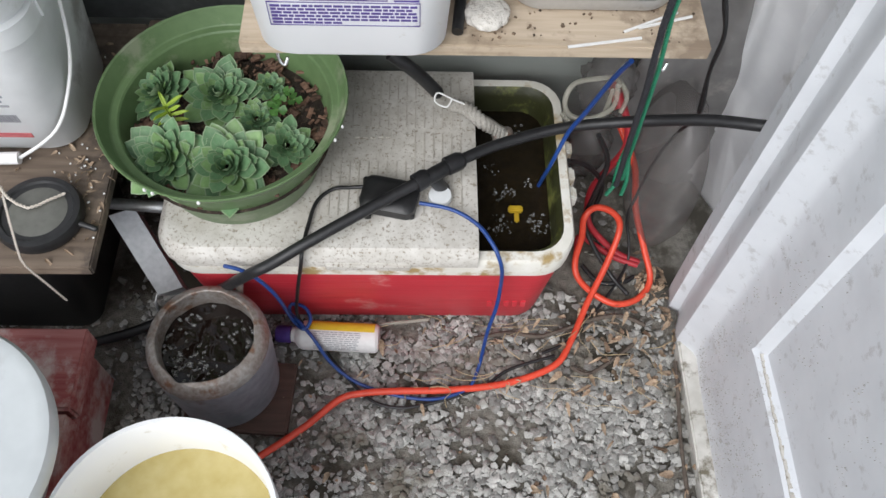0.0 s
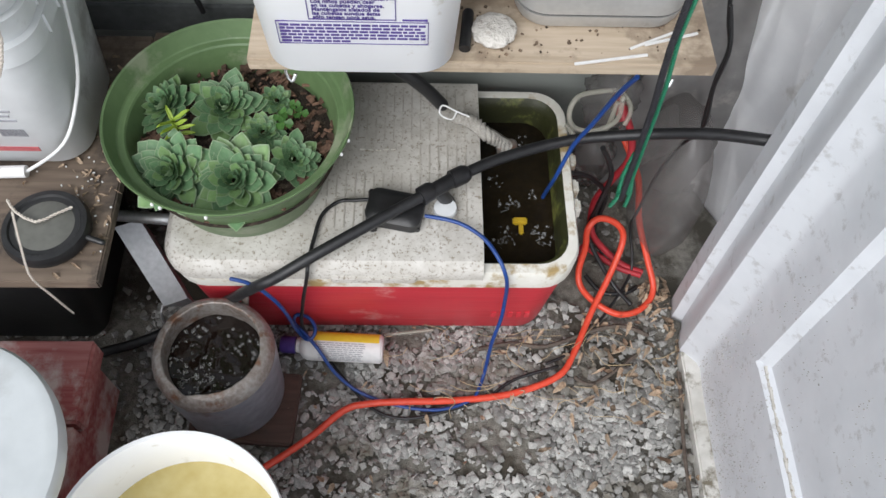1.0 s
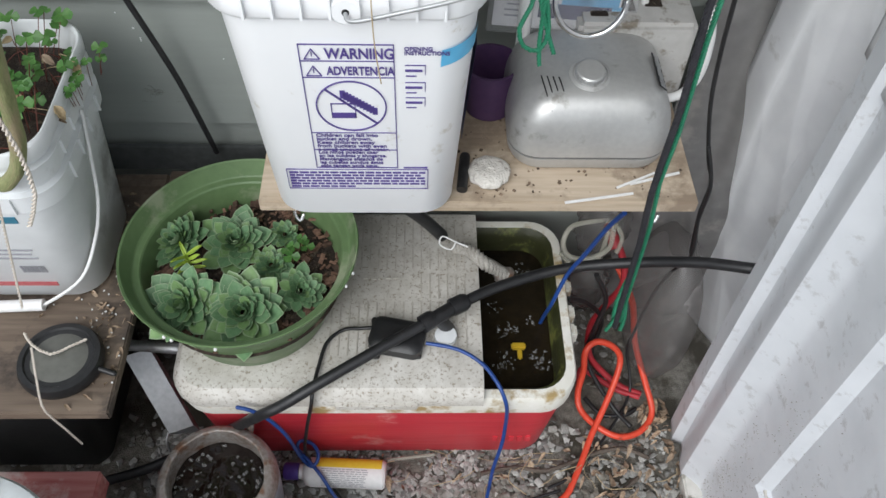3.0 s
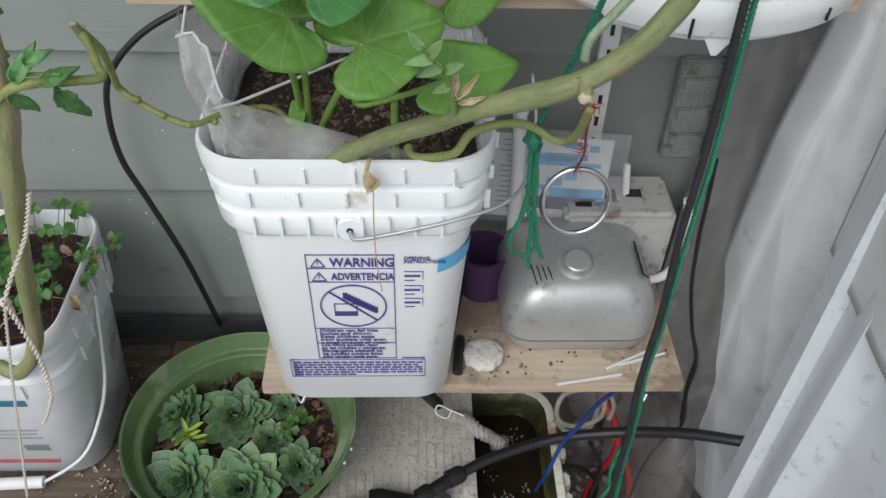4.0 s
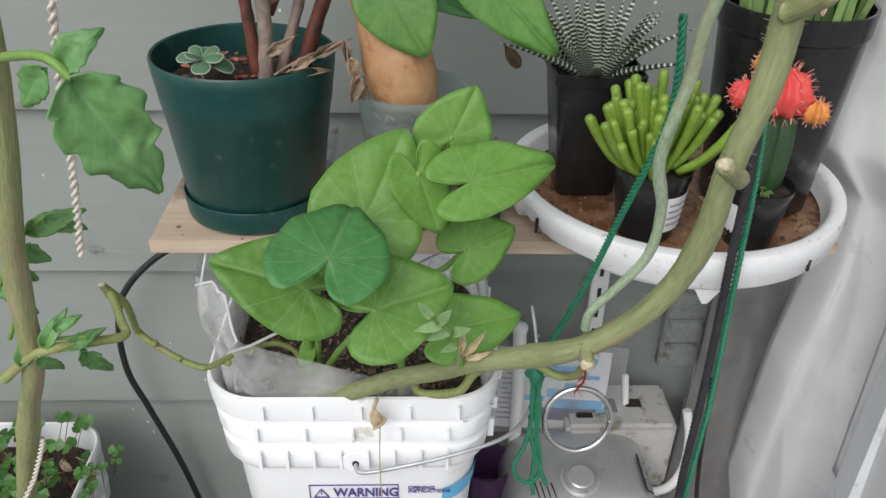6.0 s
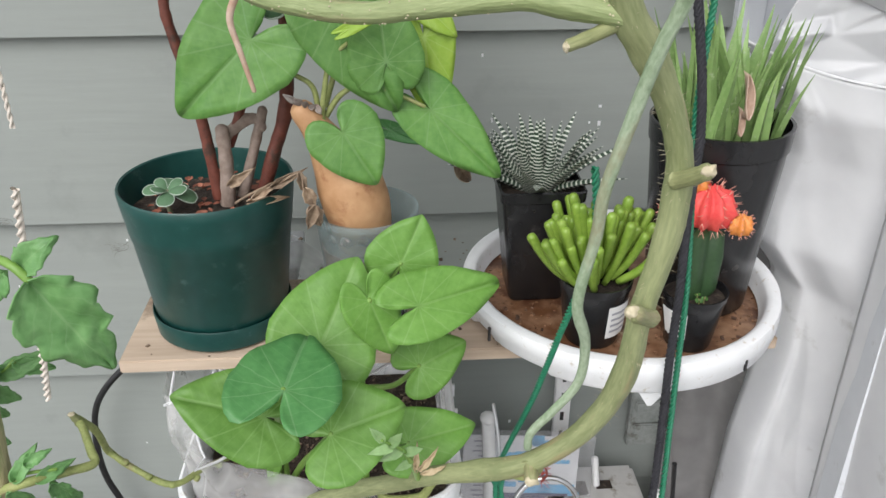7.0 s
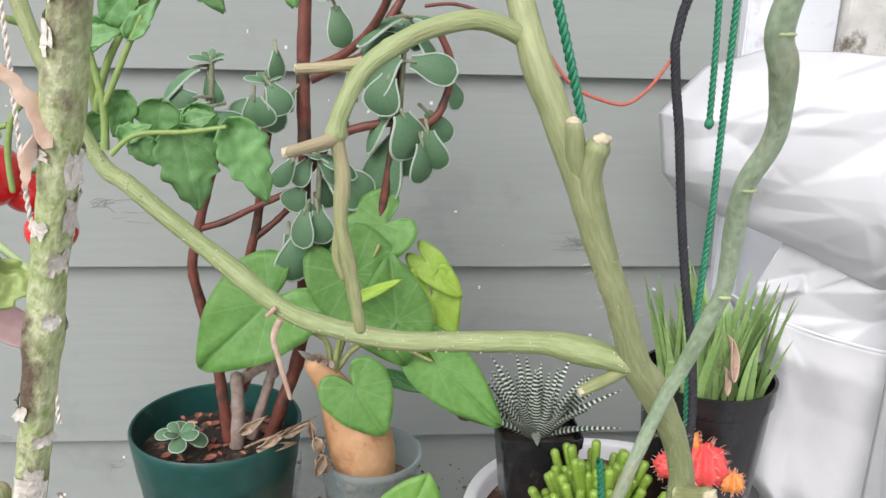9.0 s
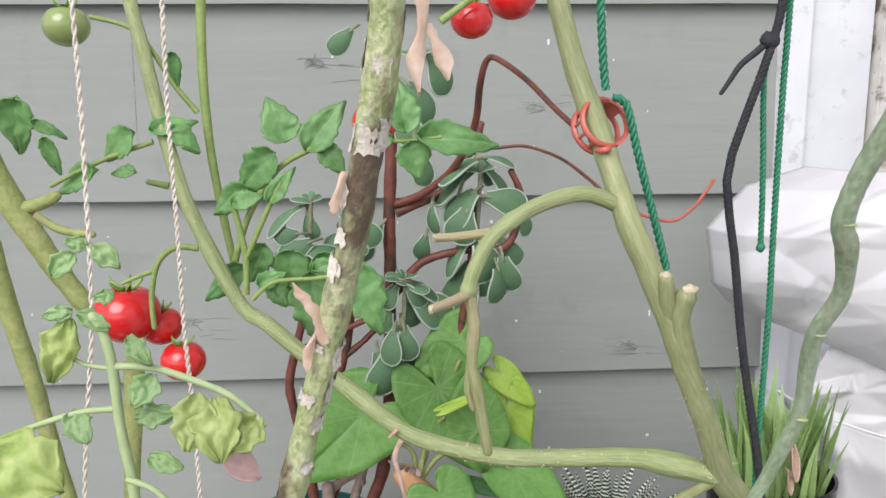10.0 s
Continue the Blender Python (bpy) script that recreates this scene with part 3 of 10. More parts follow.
def heart_blade(base, tip, normal, width, cup=0.12, seed=0, rings=7, around=44, lobe=1.3):
    """A heart-shaped blade spread round the point where its stalk joins, with rounded lobes behind it."""
    base, tip = Vector(base), Vector(tip)
    d = tip - base
    ln = d.length
    d.normalize()
    nrm = Vector(normal)
    nrm = (nrm - d * nrm.dot(d)).normalized()
    s = d.cross(nrm)
    rng = random.Random(seed)
    ph, fold, skew = rng.uniform(0, 6), rng.uniform(0.06, 0.14), rng.uniform(-0.06, 0.06)
    verts, uvs, faces = [base.copy()], [(0.5, 0.0)], []
    for j in range(1, rings + 1):
        q = j / rings
        for k in range(around):
            t = 2 * math.pi * k / around
            a = -(13 * math.cos(t) - 5 * math.cos(2 * t) - 2 * math.cos(3 * t) - math.cos(4 * t) - 5) / 22
            c = 16 * math.sin(t) ** 3 / 32
            if a > 0.05:
                f = min(1.0, (a - 0.05) / 0.95)
                c = math.copysign(0.5 * (0.94 * max(0.0, 1 - f ** 1.75) ** 0.82 + 0.03 * (1 - f)), c)
            if a < 0:
                a *= lobe
            a, c = a * q, c * q
            c += skew * a * (1 - a)
            z = ln * (cup * 0.9 * abs(c) ** 1.2 * 1.6 - cup * 0.9 * a * abs(a) - fold * 0.25 * c * c * 4 * (0.5 + a))
            z += ln * (0.020 * math.sin(9 * t + ph) + 0.030 * math.sin(3 * t + 2 * ph)) * q ** 3 + ln * 0.014 * math.sin(3.2 * a * 6 + 5 * abs(c) * 6 + ph) - ln * 0.05 * math.exp(-(c / 0.03) ** 2) * q
            verts.append(base + d * (a * ln) + s * (c * width) + nrm * z)
            uvs.append((0.5 + c, a))
    for k in range(around):
        faces.append((0, 1 + k, 1 + (k + 1) % around))
    for j in range(rings - 1):
        for k in range(around):
            a, b = 1 + j * around + k, 1 + j * around + (k + 1) % around
            faces.append((a, a + around, b + around, b))
    return verts, faces, uvs


def heart_data(base, tip, normal, width, cup=0.12, lobe=0.22, nu=10, nv=14, seed=0, kind="heart"):
    """A leaf blade from its stalk to its tip; the lobes of a heart reach back behind the stalk."""
    base, tip = Vector(base), Vector(tip)
    d = tip - base
    ln = d.length
    d.normalize()
    nrm = Vector(normal)
    nrm = (nrm - d * nrm.dot(d)).normalized()
    s = d.cross(nrm)
    rng = random.Random(seed)
    ph = rng.uniform(0, 6)
    verts, uvs, faces = [], [], []
    for j in range(nv + 1):
        v = j / nv
        for i in range(-nu, nu + 1):
            u = i / nu
            if kind == "heart":
                half = width / 2 * (math.sin(math.pi * min(1, (v * 0.86 + 0.14)) ** 0.72) ** 0.85) * (1 - 0.25 * v ** 3)
                if v > 0.92:
                    half *= 1 - 0.35 * (v - 0.92) / 0.08
                back = -lobe * ln * math.sin(math.pi * min(1, abs(u) * 1.0)) ** 0.8 * (1 - v) ** 2.2
            elif kind == "oval":
                half = width / 2 * math.sin(math.pi * (v * 0.94 + 0.03)) ** 0.75
                back = 0.0
            elif kind == "obovate":
                half = width / 2 * math.sin(math.pi * (v ** 1.7 * 0.90 + 0.06)) ** 0.8
                back = 0.0
            elif kind == "lobed":
                tooth = (v * 4.2 + 0.15 + 0.06 * math.sin(ph)) % 1.0
                lobe_w = 0.82 + 0.24 * (tooth / 0.62 if tooth < 0.62 else (1 - tooth) / 0.38) ** 0.8
                half = width / 2 * math.sin(math.pi * (v ** 0.62 * 0.98 + 0.01)) ** 0.85 * lobe_w * (1 + 0.05 * math.sin(v * 43 + ph + (2 if u > 0 else 0)))
                back = 0.10 * ln * abs(u) ** 2 * (tooth if tooth < 0.62 else 0.62 - (tooth - 0.62)) * (1 - 0.6 * v) - 0.06 * ln * abs(u) * (1 - v)
            elif kind == "wilted":
                half = width / 2 * math.sin(math.pi * (v ** 0.9 * 0.95 + 0.03)) ** 0.7 * (1 + 0.13 * math.sin(v * 17 + ph)) * (1 + 0.05 * math.sin(v * 41))
                back = 0.0
            elif kind == "serrate":
                tooth = (v * 4.3 + ph) % 1.0
                notch = tooth / 0.7 if tooth < 0.7 else (1 - tooth) / 0.3
                half = width / 2 * math.sin(math.pi * (v ** 0.64 * 0.98 + 0.01)) ** 0.9 * (0.88 + 0.15 * notch) * (1 + 0.04 * math.sin(v * 39 + 2 * ph))
                back = 0.06 * ln * abs(u) ** 2 * notch * (1 - v)
            else:
                half = width / 2 * (1 - v) ** 0.6 * min(1, 0.7 + v * 2)
                back = 0.0
            z = ln * (cup * (abs(u) ** 1.5) * 0.6 - cup * 1.1 * v * v + 0.03 * math.sin(7 * v + 3 * u + ph) * abs(u))
            if kind in ("serrate", "lobed"):
                z += ln * (0.55 * cup * abs(u) ** 1.2 * (1 - v) - 0.9 * cup * abs(u) ** 2.2 * (0.3 + 0.9 * v) - 0.35 * cup * v ** 2.5 + 0.045 * noise.noise(Vector((u * 3, v * 6, ph))))
            if kind == "wilted":
                z += ln * (0.17 * noise.noise(Vector((u * 2.6, v * 5.5, ph))) - 0.16 * abs(u) ** 2)
            verts.append(base + d * (v * ln + back) + s * (u * half) + nrm * z)
            uvs.append((0.5 + u / 2, v))
    w = 2 * nu + 1
    for j in range(nv):
        for i in range(w - 1):
            a = j * w + i
            faces.append((a, a + 1, a + 1 + w, a + w))
    return verts, faces, uvs


def leaf(name, base, tip, normal, width, mat, parent, label="", thick=0.0006, **kw):
    if kw.get("kind", "heart") == "heart":
        v, f, uv = heart_blade(base, tip, normal, width, kw.get("cup", 0.12), kw.get("seed", 0), lobe=kw.get("lobe", 1.3))
    else:
        v, f, uv = heart_data(base, tip, normal, width, **kw)
    ob = link_mesh(name, v, f, mat, parent, label, uvs=uv, sharp=180)
    md = ob.modifiers.new("thickness", "SOLIDIFY")
    md.thickness = thick
    return ob


def joined(name, pieces, mat, parent=None, label="", sharp=60):
    """Several (verts, faces[, uvs]) in one mesh."""
    verts, faces, uvs = [], [], []
    for p in pieces:
        k = len(verts)
        verts += list(p[0])
        faces += [tuple(i + k for i in f) for f in p[1]]
        if len(p) > 2:
            uvs += p[2]
    return link_mesh(name, verts, faces, mat, parent, label, uvs=uvs if len(uvs) == len(verts) else None, sharp=sharp)


def box_data(c, h, turn=0.0, tilt=0.0):
    m = Matrix.Translation(c) @ Euler((tilt, 0, turn)).to_matrix().to_4x4()
    vs = [m @ Vector((x * h[0], y * h[1], z * h[2])) for x in (-1, 1) for y in (-1, 1) for z in (-1, 1)]
    return vs, [(0, 1, 3, 2), (4, 6, 7, 5), (0, 4, 5, 1), (2, 3, 7, 6), (0, 2, 6, 4), (1, 5, 7, 3)]


def lettering(name, text, size, m, mat, parent, squeeze=1.0):
    """Letters with the built-in font, flat on their surface; m puts the text's plane in place."""
    cu = bpy.data.curves.new(name, "FONT")
    cu.body, cu.size, cu.extrude, cu.offset = text, size, 0.0002, size * 0.022
    cu.space_line = 0.82
    tmp = bpy.data.objects.new(name, cu)
    scene.collection.objects.link(tmp)
    bpy.context.view_layer.update()
    me = bpy.data.meshes.new_from_object(tmp)
    bpy.data.objects.remove(tmp)
    me.transform(m @ Matrix.Diagonal((squeeze, 1, 1, 1)))
    me.materials.clear()
    me.materials.append(mat)
    return place(new(name, me), parent)


# ---- setting ----
def siding():
    wall = thing("wall_north", "grey-green painted lap siding with knots and dark lap shadows", "wall", kind="structure")
    for k in range(11):
        zb = 2.2069 - 0.2207 * k
        bm = bmesh.new()
        x0, x1 = -1.7, 0.487
        prof = [(0.0, zb), (0.014, zb + 0.234), (0.026, zb + 0.234), (0.013, zb)]
        n = 26
        rows = [[bm.verts.new((x0 + (x1 - x0) * i / n, y + 0.0012 * noise.noise(Vector((i * 0.7, k * 3.3, z))), z + 0.0012 * noise.noise(Vector((i * 0.5, k * 5.1, 2))))) for y, z in prof] for i in range(n + 1)]
        for a, b in zip(rows, rows[1:]):
            for j in range(4):
                bm.faces.new((a[j], a[(j + 1) % 4], b[(j + 1) % 4], b[j]))
        bm.faces.new(rows[0]), bm.faces.new(rows[-1][::-1])
        part("board", bm, M["siding"], wall)
    slab("backing", (-1.7, 0.03, -0.05), (0.8, 0.08, 2.5), M["old_wood"], wall, 0)
    # knots and splits in the boards
    rng = random.Random(4)
    for x, z in ((-0.357, 1.108), (-0.218, 1.397), (-0.233, 1.065), (0.198, 1.648), (0.317, 1.353), (-0.30, 0.50), (-0.319, 0.914), (-0.10, 1.48), (-0.06, 1.70)):
        pieces = []
        for j in range(9):
            a0, r0 = rng.uniform(0, 6.28), rng.uniform(0.0, 0.010)
            ln = rng.uniform(0.006, 0.022)
            pts, q, g = [], Vector((x + r0 * math.cos(a0), 0, z + 0.6 * r0 * math.sin(a0))), rng.gauss(0, 0.45) + (math.pi if rng.random() < 0.5 else 0)
            for _ in range(4):
                pts.append((q.x, knot_y(q.z) - 0.0002, q.z))
                g += rng.uniform(-0.7, 0.7)
                q = q + Vector((math.cos(g), 0, math.sin(g) * 0.6)) * ln / 3
            pieces.append(tube_data(pts, 0.0006, 0.0002, sides=5, step=2))
        for rx, rz in ((0.0105, 0.0050), (0.0065, 0.0028)):
            # the knot itself: a flattened eye with grain swept round it
            a0 = rng.uniform(0, 6.28)
            eye = [(x + rx * math.cos(a0 + g) + rng.uniform(-0.0006, 0.0006), z + rz * math.sin(a0 + g)) for g in np.linspace(0, 5.2, 15)]
            pieces.append(tube_data([(ex, knot_y(ez) - 0.0002, ez) for ex, ez in eye], 0.0005, 0.0002, sides=5, step=2))
        for j in range(6):
            # fine open grain along the board beside it
            x0, z0, ln = x + rng.choice((-1, 1)) * rng.uniform(0.010, 0.03), z + rng.gauss(0, 0.010), rng.uniform(0.012, 0.045)
            pieces.append(tube_data([(x0 + ln * f, knot_y(z0) - 0.0001, z0 + 0.0012 * math.sin(3 * f + j)) for f in (0, 0.33, 0.66, 1)], 0.00028, 0.00012, sides=4, step=2))
        joined("knot", pieces, M["knot"], wall, "dark cracked knot under the paint")
    # a butt joint between two boards, and paint flecks
    (jx, jy, j1), (kx, ky, j0) = [(-0.264, 0.006, 1.734), (-0.278, 0.006, 1.547)]
    zb = 2.2069 - 0.2207 * math.ceil((2.2069 - (j0 + 0.02)) / 0.2207)
    vs = [(jx + dx, (z - zb) / 0.234 * 0.014 + dy, z) for z in (zb + 0.001, zb + 0.218) for dx, dy in ((-0.0007, 0.002), (-0.0007, -0.0004), (0.0007, -0.0004), (0.0007, 0.002))]
    link_mesh("butt_joint", vs, [(0, 1, 5, 4), (1, 2, 6, 5), (2, 3, 7, 6), (0, 1, 2, 3), (4, 5, 6, 7)], M["knot"], wall, "dark open joint between two boards")
    flecks = []
    for _ in range(90):
        x, z = rng.uniform(-0.5, 0.46), rng.uniform(0.5, 1.9)
        s = rng.uniform(0.0006, 0.0018)
        flecks.append(box_data((x, knot_y(z) - 0.0001, z), (s * rng.uniform(0.5, 1.2), 0.0004, s * rng.uniform(0.6, 2.2)), rng.uniform(-0.05, 0.05), 0.06))
    tagged(joined("paint_flecks", flecks, M["film"], wall, "small pale paint flecks"), kind="stuff")


def knot_y(z):
    k = math.floor((2.2069 - z) / 0.2207) + 1
    return 0.014 * (z - (2.2069 - 0.2207 * k)) / 0.234


M["knot"] = material("cracked_paint", (0.13, 0.13, 0.12), (0.24, 0.25, 0.23), 60, 0.8, 0.2)
siding()


def corner_trim():
    w = thing("trim", "white painted corner boards beside the siding", "trim", kind="structure")
    slab("corner_board", (0.487, -0.012, -0.05), (0.518, 0.03, 2.5), M["white_panel"], w, 0.002)
    slab("corner_board", (0.521, 0.0, -0.05), (0.598, 0.03, 2.5), M["white_panel"], w, 0.002)
    slab("corner_board", (0.601, -0.016, -0.05), (0.80, 0.03, 2.5), M["sill"], w, 0.002, "peeling white timber board")


corner_trim()


M["mildew"] = material("grey_mildew", (0.30, 0.29, 0.27), (0.44, 0.43, 0.41), 30, 0.9, 0)


def east_panel():
    """White moulded panel standing on a timber sill, with an upright stile and a sunk field."""
    w = thing("wall_east", "white moulded panel, mildewed towards the ground", "wall", kind="structure")
    # profile along y at two depths: stile ridges at the far end, then the flat, then the sunk field
    ys = [-0.296, -0.300, -0.322, -0.330, -0.345, -0.378, -0.388, -0.41, -0.425, -0.47, -0.50, -0.512, -0.60, -0.8, -1.2, -1.9]
    xs = [0.575, 0.541, 0.538, 0.552, 0.553, 0.541, 0.540, 0.562, 0.568, 0.566, 0.566, 0.580, 0.582, 0.582, 0.582, 0.582]
    zs = [0.004, 0.02, 0.06, 0.12, 0.18, 0.236, 0.246, 0.40, 0.7, 1.1, 1.6, 2.4]
    verts, faces = [], []
    for z in zs:
        for x, y in zip(xs, ys):
            if y < -0.505 and z < 0.24:
                x = 0.566
            x += 0.003 * noise.noise(Vector((y * 4, z * 2.5, 1)))
            verts.append((x, y, z))
    k = len(ys)
    for i in range(len(zs) - 1):
        for j in range(k - 1):
            a = i * k + j
            faces.append((a, a + 1, a + 1 + k, a + k))
    ob = link_mesh("panel", verts, faces, M["white_panel"], w, sharp=30)
    md = ob.modifiers.new("thickness", "SOLIDIFY")
    md.thickness, md.offset = 0.02, 0
    rng = random.Random(8)
    specks = []
    clumps = [(-0.40 - rng.random() * 0.45, min(0.45, rng.expovariate(9))) for _ in range(130)]
    for _ in range(1900):
        cy, cz = rng.choice(clumps)
        y, z = cy + rng.gauss(0, 0.012), max(0.0, cz + rng.gauss(0, 0.014))
        if y > -0.40:
            continue
        x = 0.5635 if (y > -0.505 or z < 0.24) else 0.5785
        s = rng.uniform(0.0002, 0.0006) * rng.random() ** 0.5
        specks.append(box_data((x - 0.0085 + 0.003 * noise.noise(Vector((y * 4, z * 2.5, 1))), y, z + 0.03), (0.0007, s, s * rng.uniform(0.6, 1.8)), 0, rng.uniform(0, 3)))
    tagged(joined("mildew_specks", specks, M["mildew"], w, "dark mildew specks"), kind="stuff")
    slab("sill", (0.532, -1.9, -0.02), (0.566, -0.392, 0.02), M["sill"], w, 0.003, "stained white timber sill along the ground")
    ledge = []
    for j in range(130):
        y = -0.515 - j * 0.006
        ledge.append(box_data((0.569 + rng.uniform(-0.0006, 0.0006), y, 0.242 + rng.uniform(-0.0008, 0.0008)), (0.005, 0.0034, 0.0035 + rng.uniform(0, 0.0012)), 0, rng.uniform(-0.1, 0.1)))
    joined("ledge", ledge, M["lid_plastic"], w, "dirty lower edge of the sunk field")


east_panel()


def ground():
    g = thing("ground", "grey crushed gravel with dead leaves and grit", "ground", kind="structure")
    n = 90
    verts, faces = [], []
    for j in range(n + 1):
        for i in range(n + 1):
            x, y = -1.2 + 2.4 * i / n, -2.2 + 2.4 * j / n
            verts.append((x, y, -0.008 + 0.007 * noise.noise(Vector((x * 6, y * 6, 0))) + 0.004 * noise.noise(Vector((x * 30, y * 30, 0)))))
    for j in range(n):
        for i in range(n):
            a = j * (n + 1) + i
            faces.append((a, a + 1, a + n + 2, a + n + 1))
    link_mesh("gravel_bed", verts, faces, M["gravel_bed"], g, sharp=80)
    far = bmesh.new()
    vs = [far.verts.new(p) for p in ((-60, -60, -0.03), (60, -60, -0.03), (60, 60, -0.03), (-60, 60, -0.03))]
    far.faces.new(vs)
    part("outer_ground", far, M["gravel_bed"], g)
    return g


GROUND = ground()


def around():
    """Unseen plain milky walls, added behind and beside the camera for bounced light."""
    w = thing("wall_south", "plain milky wall added out of view for bounced light", "wall", kind="structure")
    slab("sheet_wall", (-3.4, -3.4, -0.05), (0.75, -3.37, 0.9), M["film"], w, 0)
    v = thing("wall_west", "plain milky wall added out of view for bounced light", "wall", kind="structure")
    slab("sheet_wall", (-3.43, -3.37, -0.05), (-3.4, 0.05, 0.9), M["film"], v, 0)


around()


def facets(n, seed, lean=0.0, tall=1.0):
    """Heights over the unit square, flat between sharp creases: random points joined into triangles."""
    rng = random.Random(seed)
    pts = [Vector((a, b)) for a in (-1.5, 2.5) for b in (-0.5, tall + 0.5)] + [Vector((rng.uniform(-0.4, 1.5), rng.uniform(-0.2, tall + 0.2))) for _ in range(n)]
    got = delaunay_2d_cdt(pts, [], [], 0, 1e-6)
    xy = np.array([tuple(p) for p in got[0]])
    high = np.array([rng.uniform(-1, 1) for _ in xy])

    def at(u, v):
        v = v * tall
        u = u + lean * (v % 1.0 if tall == 1 else v / tall)
        out = np.zeros_like(u)
        for tri in got[2]:
            (x0, y0), (x1, y1), (x2, y2) = xy[list(tri)]
            det = (y1 - y2) * (x0 - x2) + (x2 - x1) * (y0 - y2)
            a = ((y1 - y2) * (u - x2) + (x2 - x1) * (v - y2)) / det
            b = ((y2 - y0) * (u - x2) + (x0 - x2) * (v - y2)) / det
            inside = (a >= -1e-9) & (b >= -1e-9) & (a + b <= 1 + 1e-9)
            h = a * high[tri[0]] + b * high[tri[1]] + (1 - a - b) * high[tri[2]]
            out = np.where(inside, h, out)
        return out

    return at


def film_mesh(name, x, y, z, mat, parent, label=""):
    """A thin film over a grid of places."""
    rows, cols = x.shape
    verts = [(min(a, 0.79), min(b, -0.03), c) for a, b, c in zip(x.ravel(), y.ravel(), z.ravel())]
    faces = [(j * cols + i, j * cols + i + 1, (j + 1) * cols + i + 1, (j + 1) * cols + i) for j in range(rows - 1) for i in range(cols - 1)]
    ob = link_mesh(name, verts, faces, mat, parent, label, sharp=180)
    md = ob.modifiers.new("thickness", "SOLIDIFY")
    md.thickness = 0.0006
    return ob


def sheet(name, label, left, mat, depth, right, seed, amp=0.02, rows=110, cols=64, curl=0.05, creased=0.0, hem=False):
    """A hanging plastic sheet with folds; left: (z, x, y) down its free edge, right: (z, x, y) down the other."""
    t = thing(name, label, "plastic sheet", at=(0.6, -0.3, 0))
    zs = np.linspace(left[0][0], left[-1][0], rows)

    def down(table, k):
        return np.interp(-zs, [-q[0] for q in table], [q[k] for q in table])[:, None]

    lx, ly, rx, ry = down(left, 1), down(left, 2), down(right, 1), down(right, 2)
    u, v = np.meshgrid(np.linspace(0, 1, cols), np.linspace(0, 1, rows))
    fold = np.zeros_like(u)
    for j, z in enumerate(zs):
        for i in range(cols):
            a = u[j, i]
            w = noise.noise(Vector((seed, z * 1.6, a * 2)))
            fold[j, i] = amp * (math.sin(a * 11 + 2.6 * w + seed) + 0.9 * noise.noise(Vector((a * 4 + seed, z * 3, 3))))
            fold[j, i] += amp * 0.5 * (1 - 2 * abs(noise.noise(Vector((a * 1.5 + seed, z * 6 + a * 3, 8)))))
    if creased:
        fade = np.minimum(1, 0.25 + 4 * u)
        fold = fold + creased * fade * (facets(46, int(seed), 0.3, 6.0)(u, v) + 0.25 * facets(160, int(seed) + 1, -0.3, 6.0)(u, v))
    back = curl * np.maximum(0, 1 - u / 0.10) ** 2
    x = lx + (rx - lx) * u - 0.5 * fold
    y = ly + (ry - ly) * u ** 1.15 - fold + back
    z = zs[:, None] + 0.25 * fold
    if hem:
        # the upper edge sags between its ends and rolls outwards
        sag = np.exp(-v * 16)
        z = z - sag * (0.020 * np.sin(np.pi * u) + 0.008 * facets(9, 3)(u, v * 0))
        y = y - 0.010 * np.exp(-v * 40)
    film_mesh("film", x, y, z, mat, t)
    if hem:
        tube("hem", [Vector((min(a, 0.79), b, c)) for a, b, c in zip(x[0, ::4], y[0, ::4], z[0, ::4])], 0.0016, mat, t, sides=6, step=2, label="rolled upper edge of the sheet")
    return t


def bunched_sheet():
    """A gathered film: a broad smooth lobe above and a thin creased layer in the hollow under it."""
    t = thing("bunched_plastic_sheet", "bunched and creased milky white plastic sheet in the corner", "plastic sheet", at=(0.5, -0.2, 1.3))
    rows, cols = 130, 110
    u, v = np.meshgrid(np.linspace(0, 1, cols), np.linspace(0, 1, rows))
    top, low = 1.585, np.interp(u, (0, 0.25, 0.5, 0.8, 1), (1.435, 1.410, 1.385, 1.362, 1.350))
    z = top + (low - top) * v
    lx = np.interp(-z, (-1.585, -1.565, -1.52, -1.46, -1.40, -1.33), (0.47, 0.405, 0.365, 0.375, 0.428, 0.46))
    relief = 0.0105 * facets(46, 21, 0.7)(u * 1.3, v * 0.75) + 0.0055 * facets(150, 4, 0.8)(u * 1.3, v * 0.75) * np.minimum(1, 0.2 + v)
    puff = 0.020 * np.sin(np.pi * np.minimum(1, v * 0.9 + 0.05)) * np.sin(np.pi * np.minimum(1, u * 0.9 + 0.12))
    fold = relief * np.minimum(1, 0.3 + 5 * u) + puff
    tuck = 0.012 * np.maximum(0, (v - 0.86) / 0.14) ** 2
    x = lx + (0.62 - lx) * u - 0.4 * fold
    y = -0.15 + (-0.29 + 0.15) * u - fold + 0.04 * np.maximum(0, 1 - u / 0.09) ** 2 + tuck
    film_mesh("film", x, y, z + 0.25 * fold, M["thin_film"], t)
    # creased layer in the hollow behind
    u, v = np.meshgrid(np.linspace(0, 1, 80), np.linspace(0, 1, 70))
    relief = 0.013 * facets(34, 31, 0.9)(u, v) + 0.003 * facets(120, 8, -0.5)(u, v)
    film_mesh("inner_film", 0.450 + 0.15 * u + 0.045 * (1 - u) * (1 - v) ** 1.5 - 0.3 * relief, -0.166 - 0.092 * u - relief, 1.432 - 0.127 * v + 0.3 * relief, M["thin_film"], t, "thin creased inner layer")


bunched_sheet()
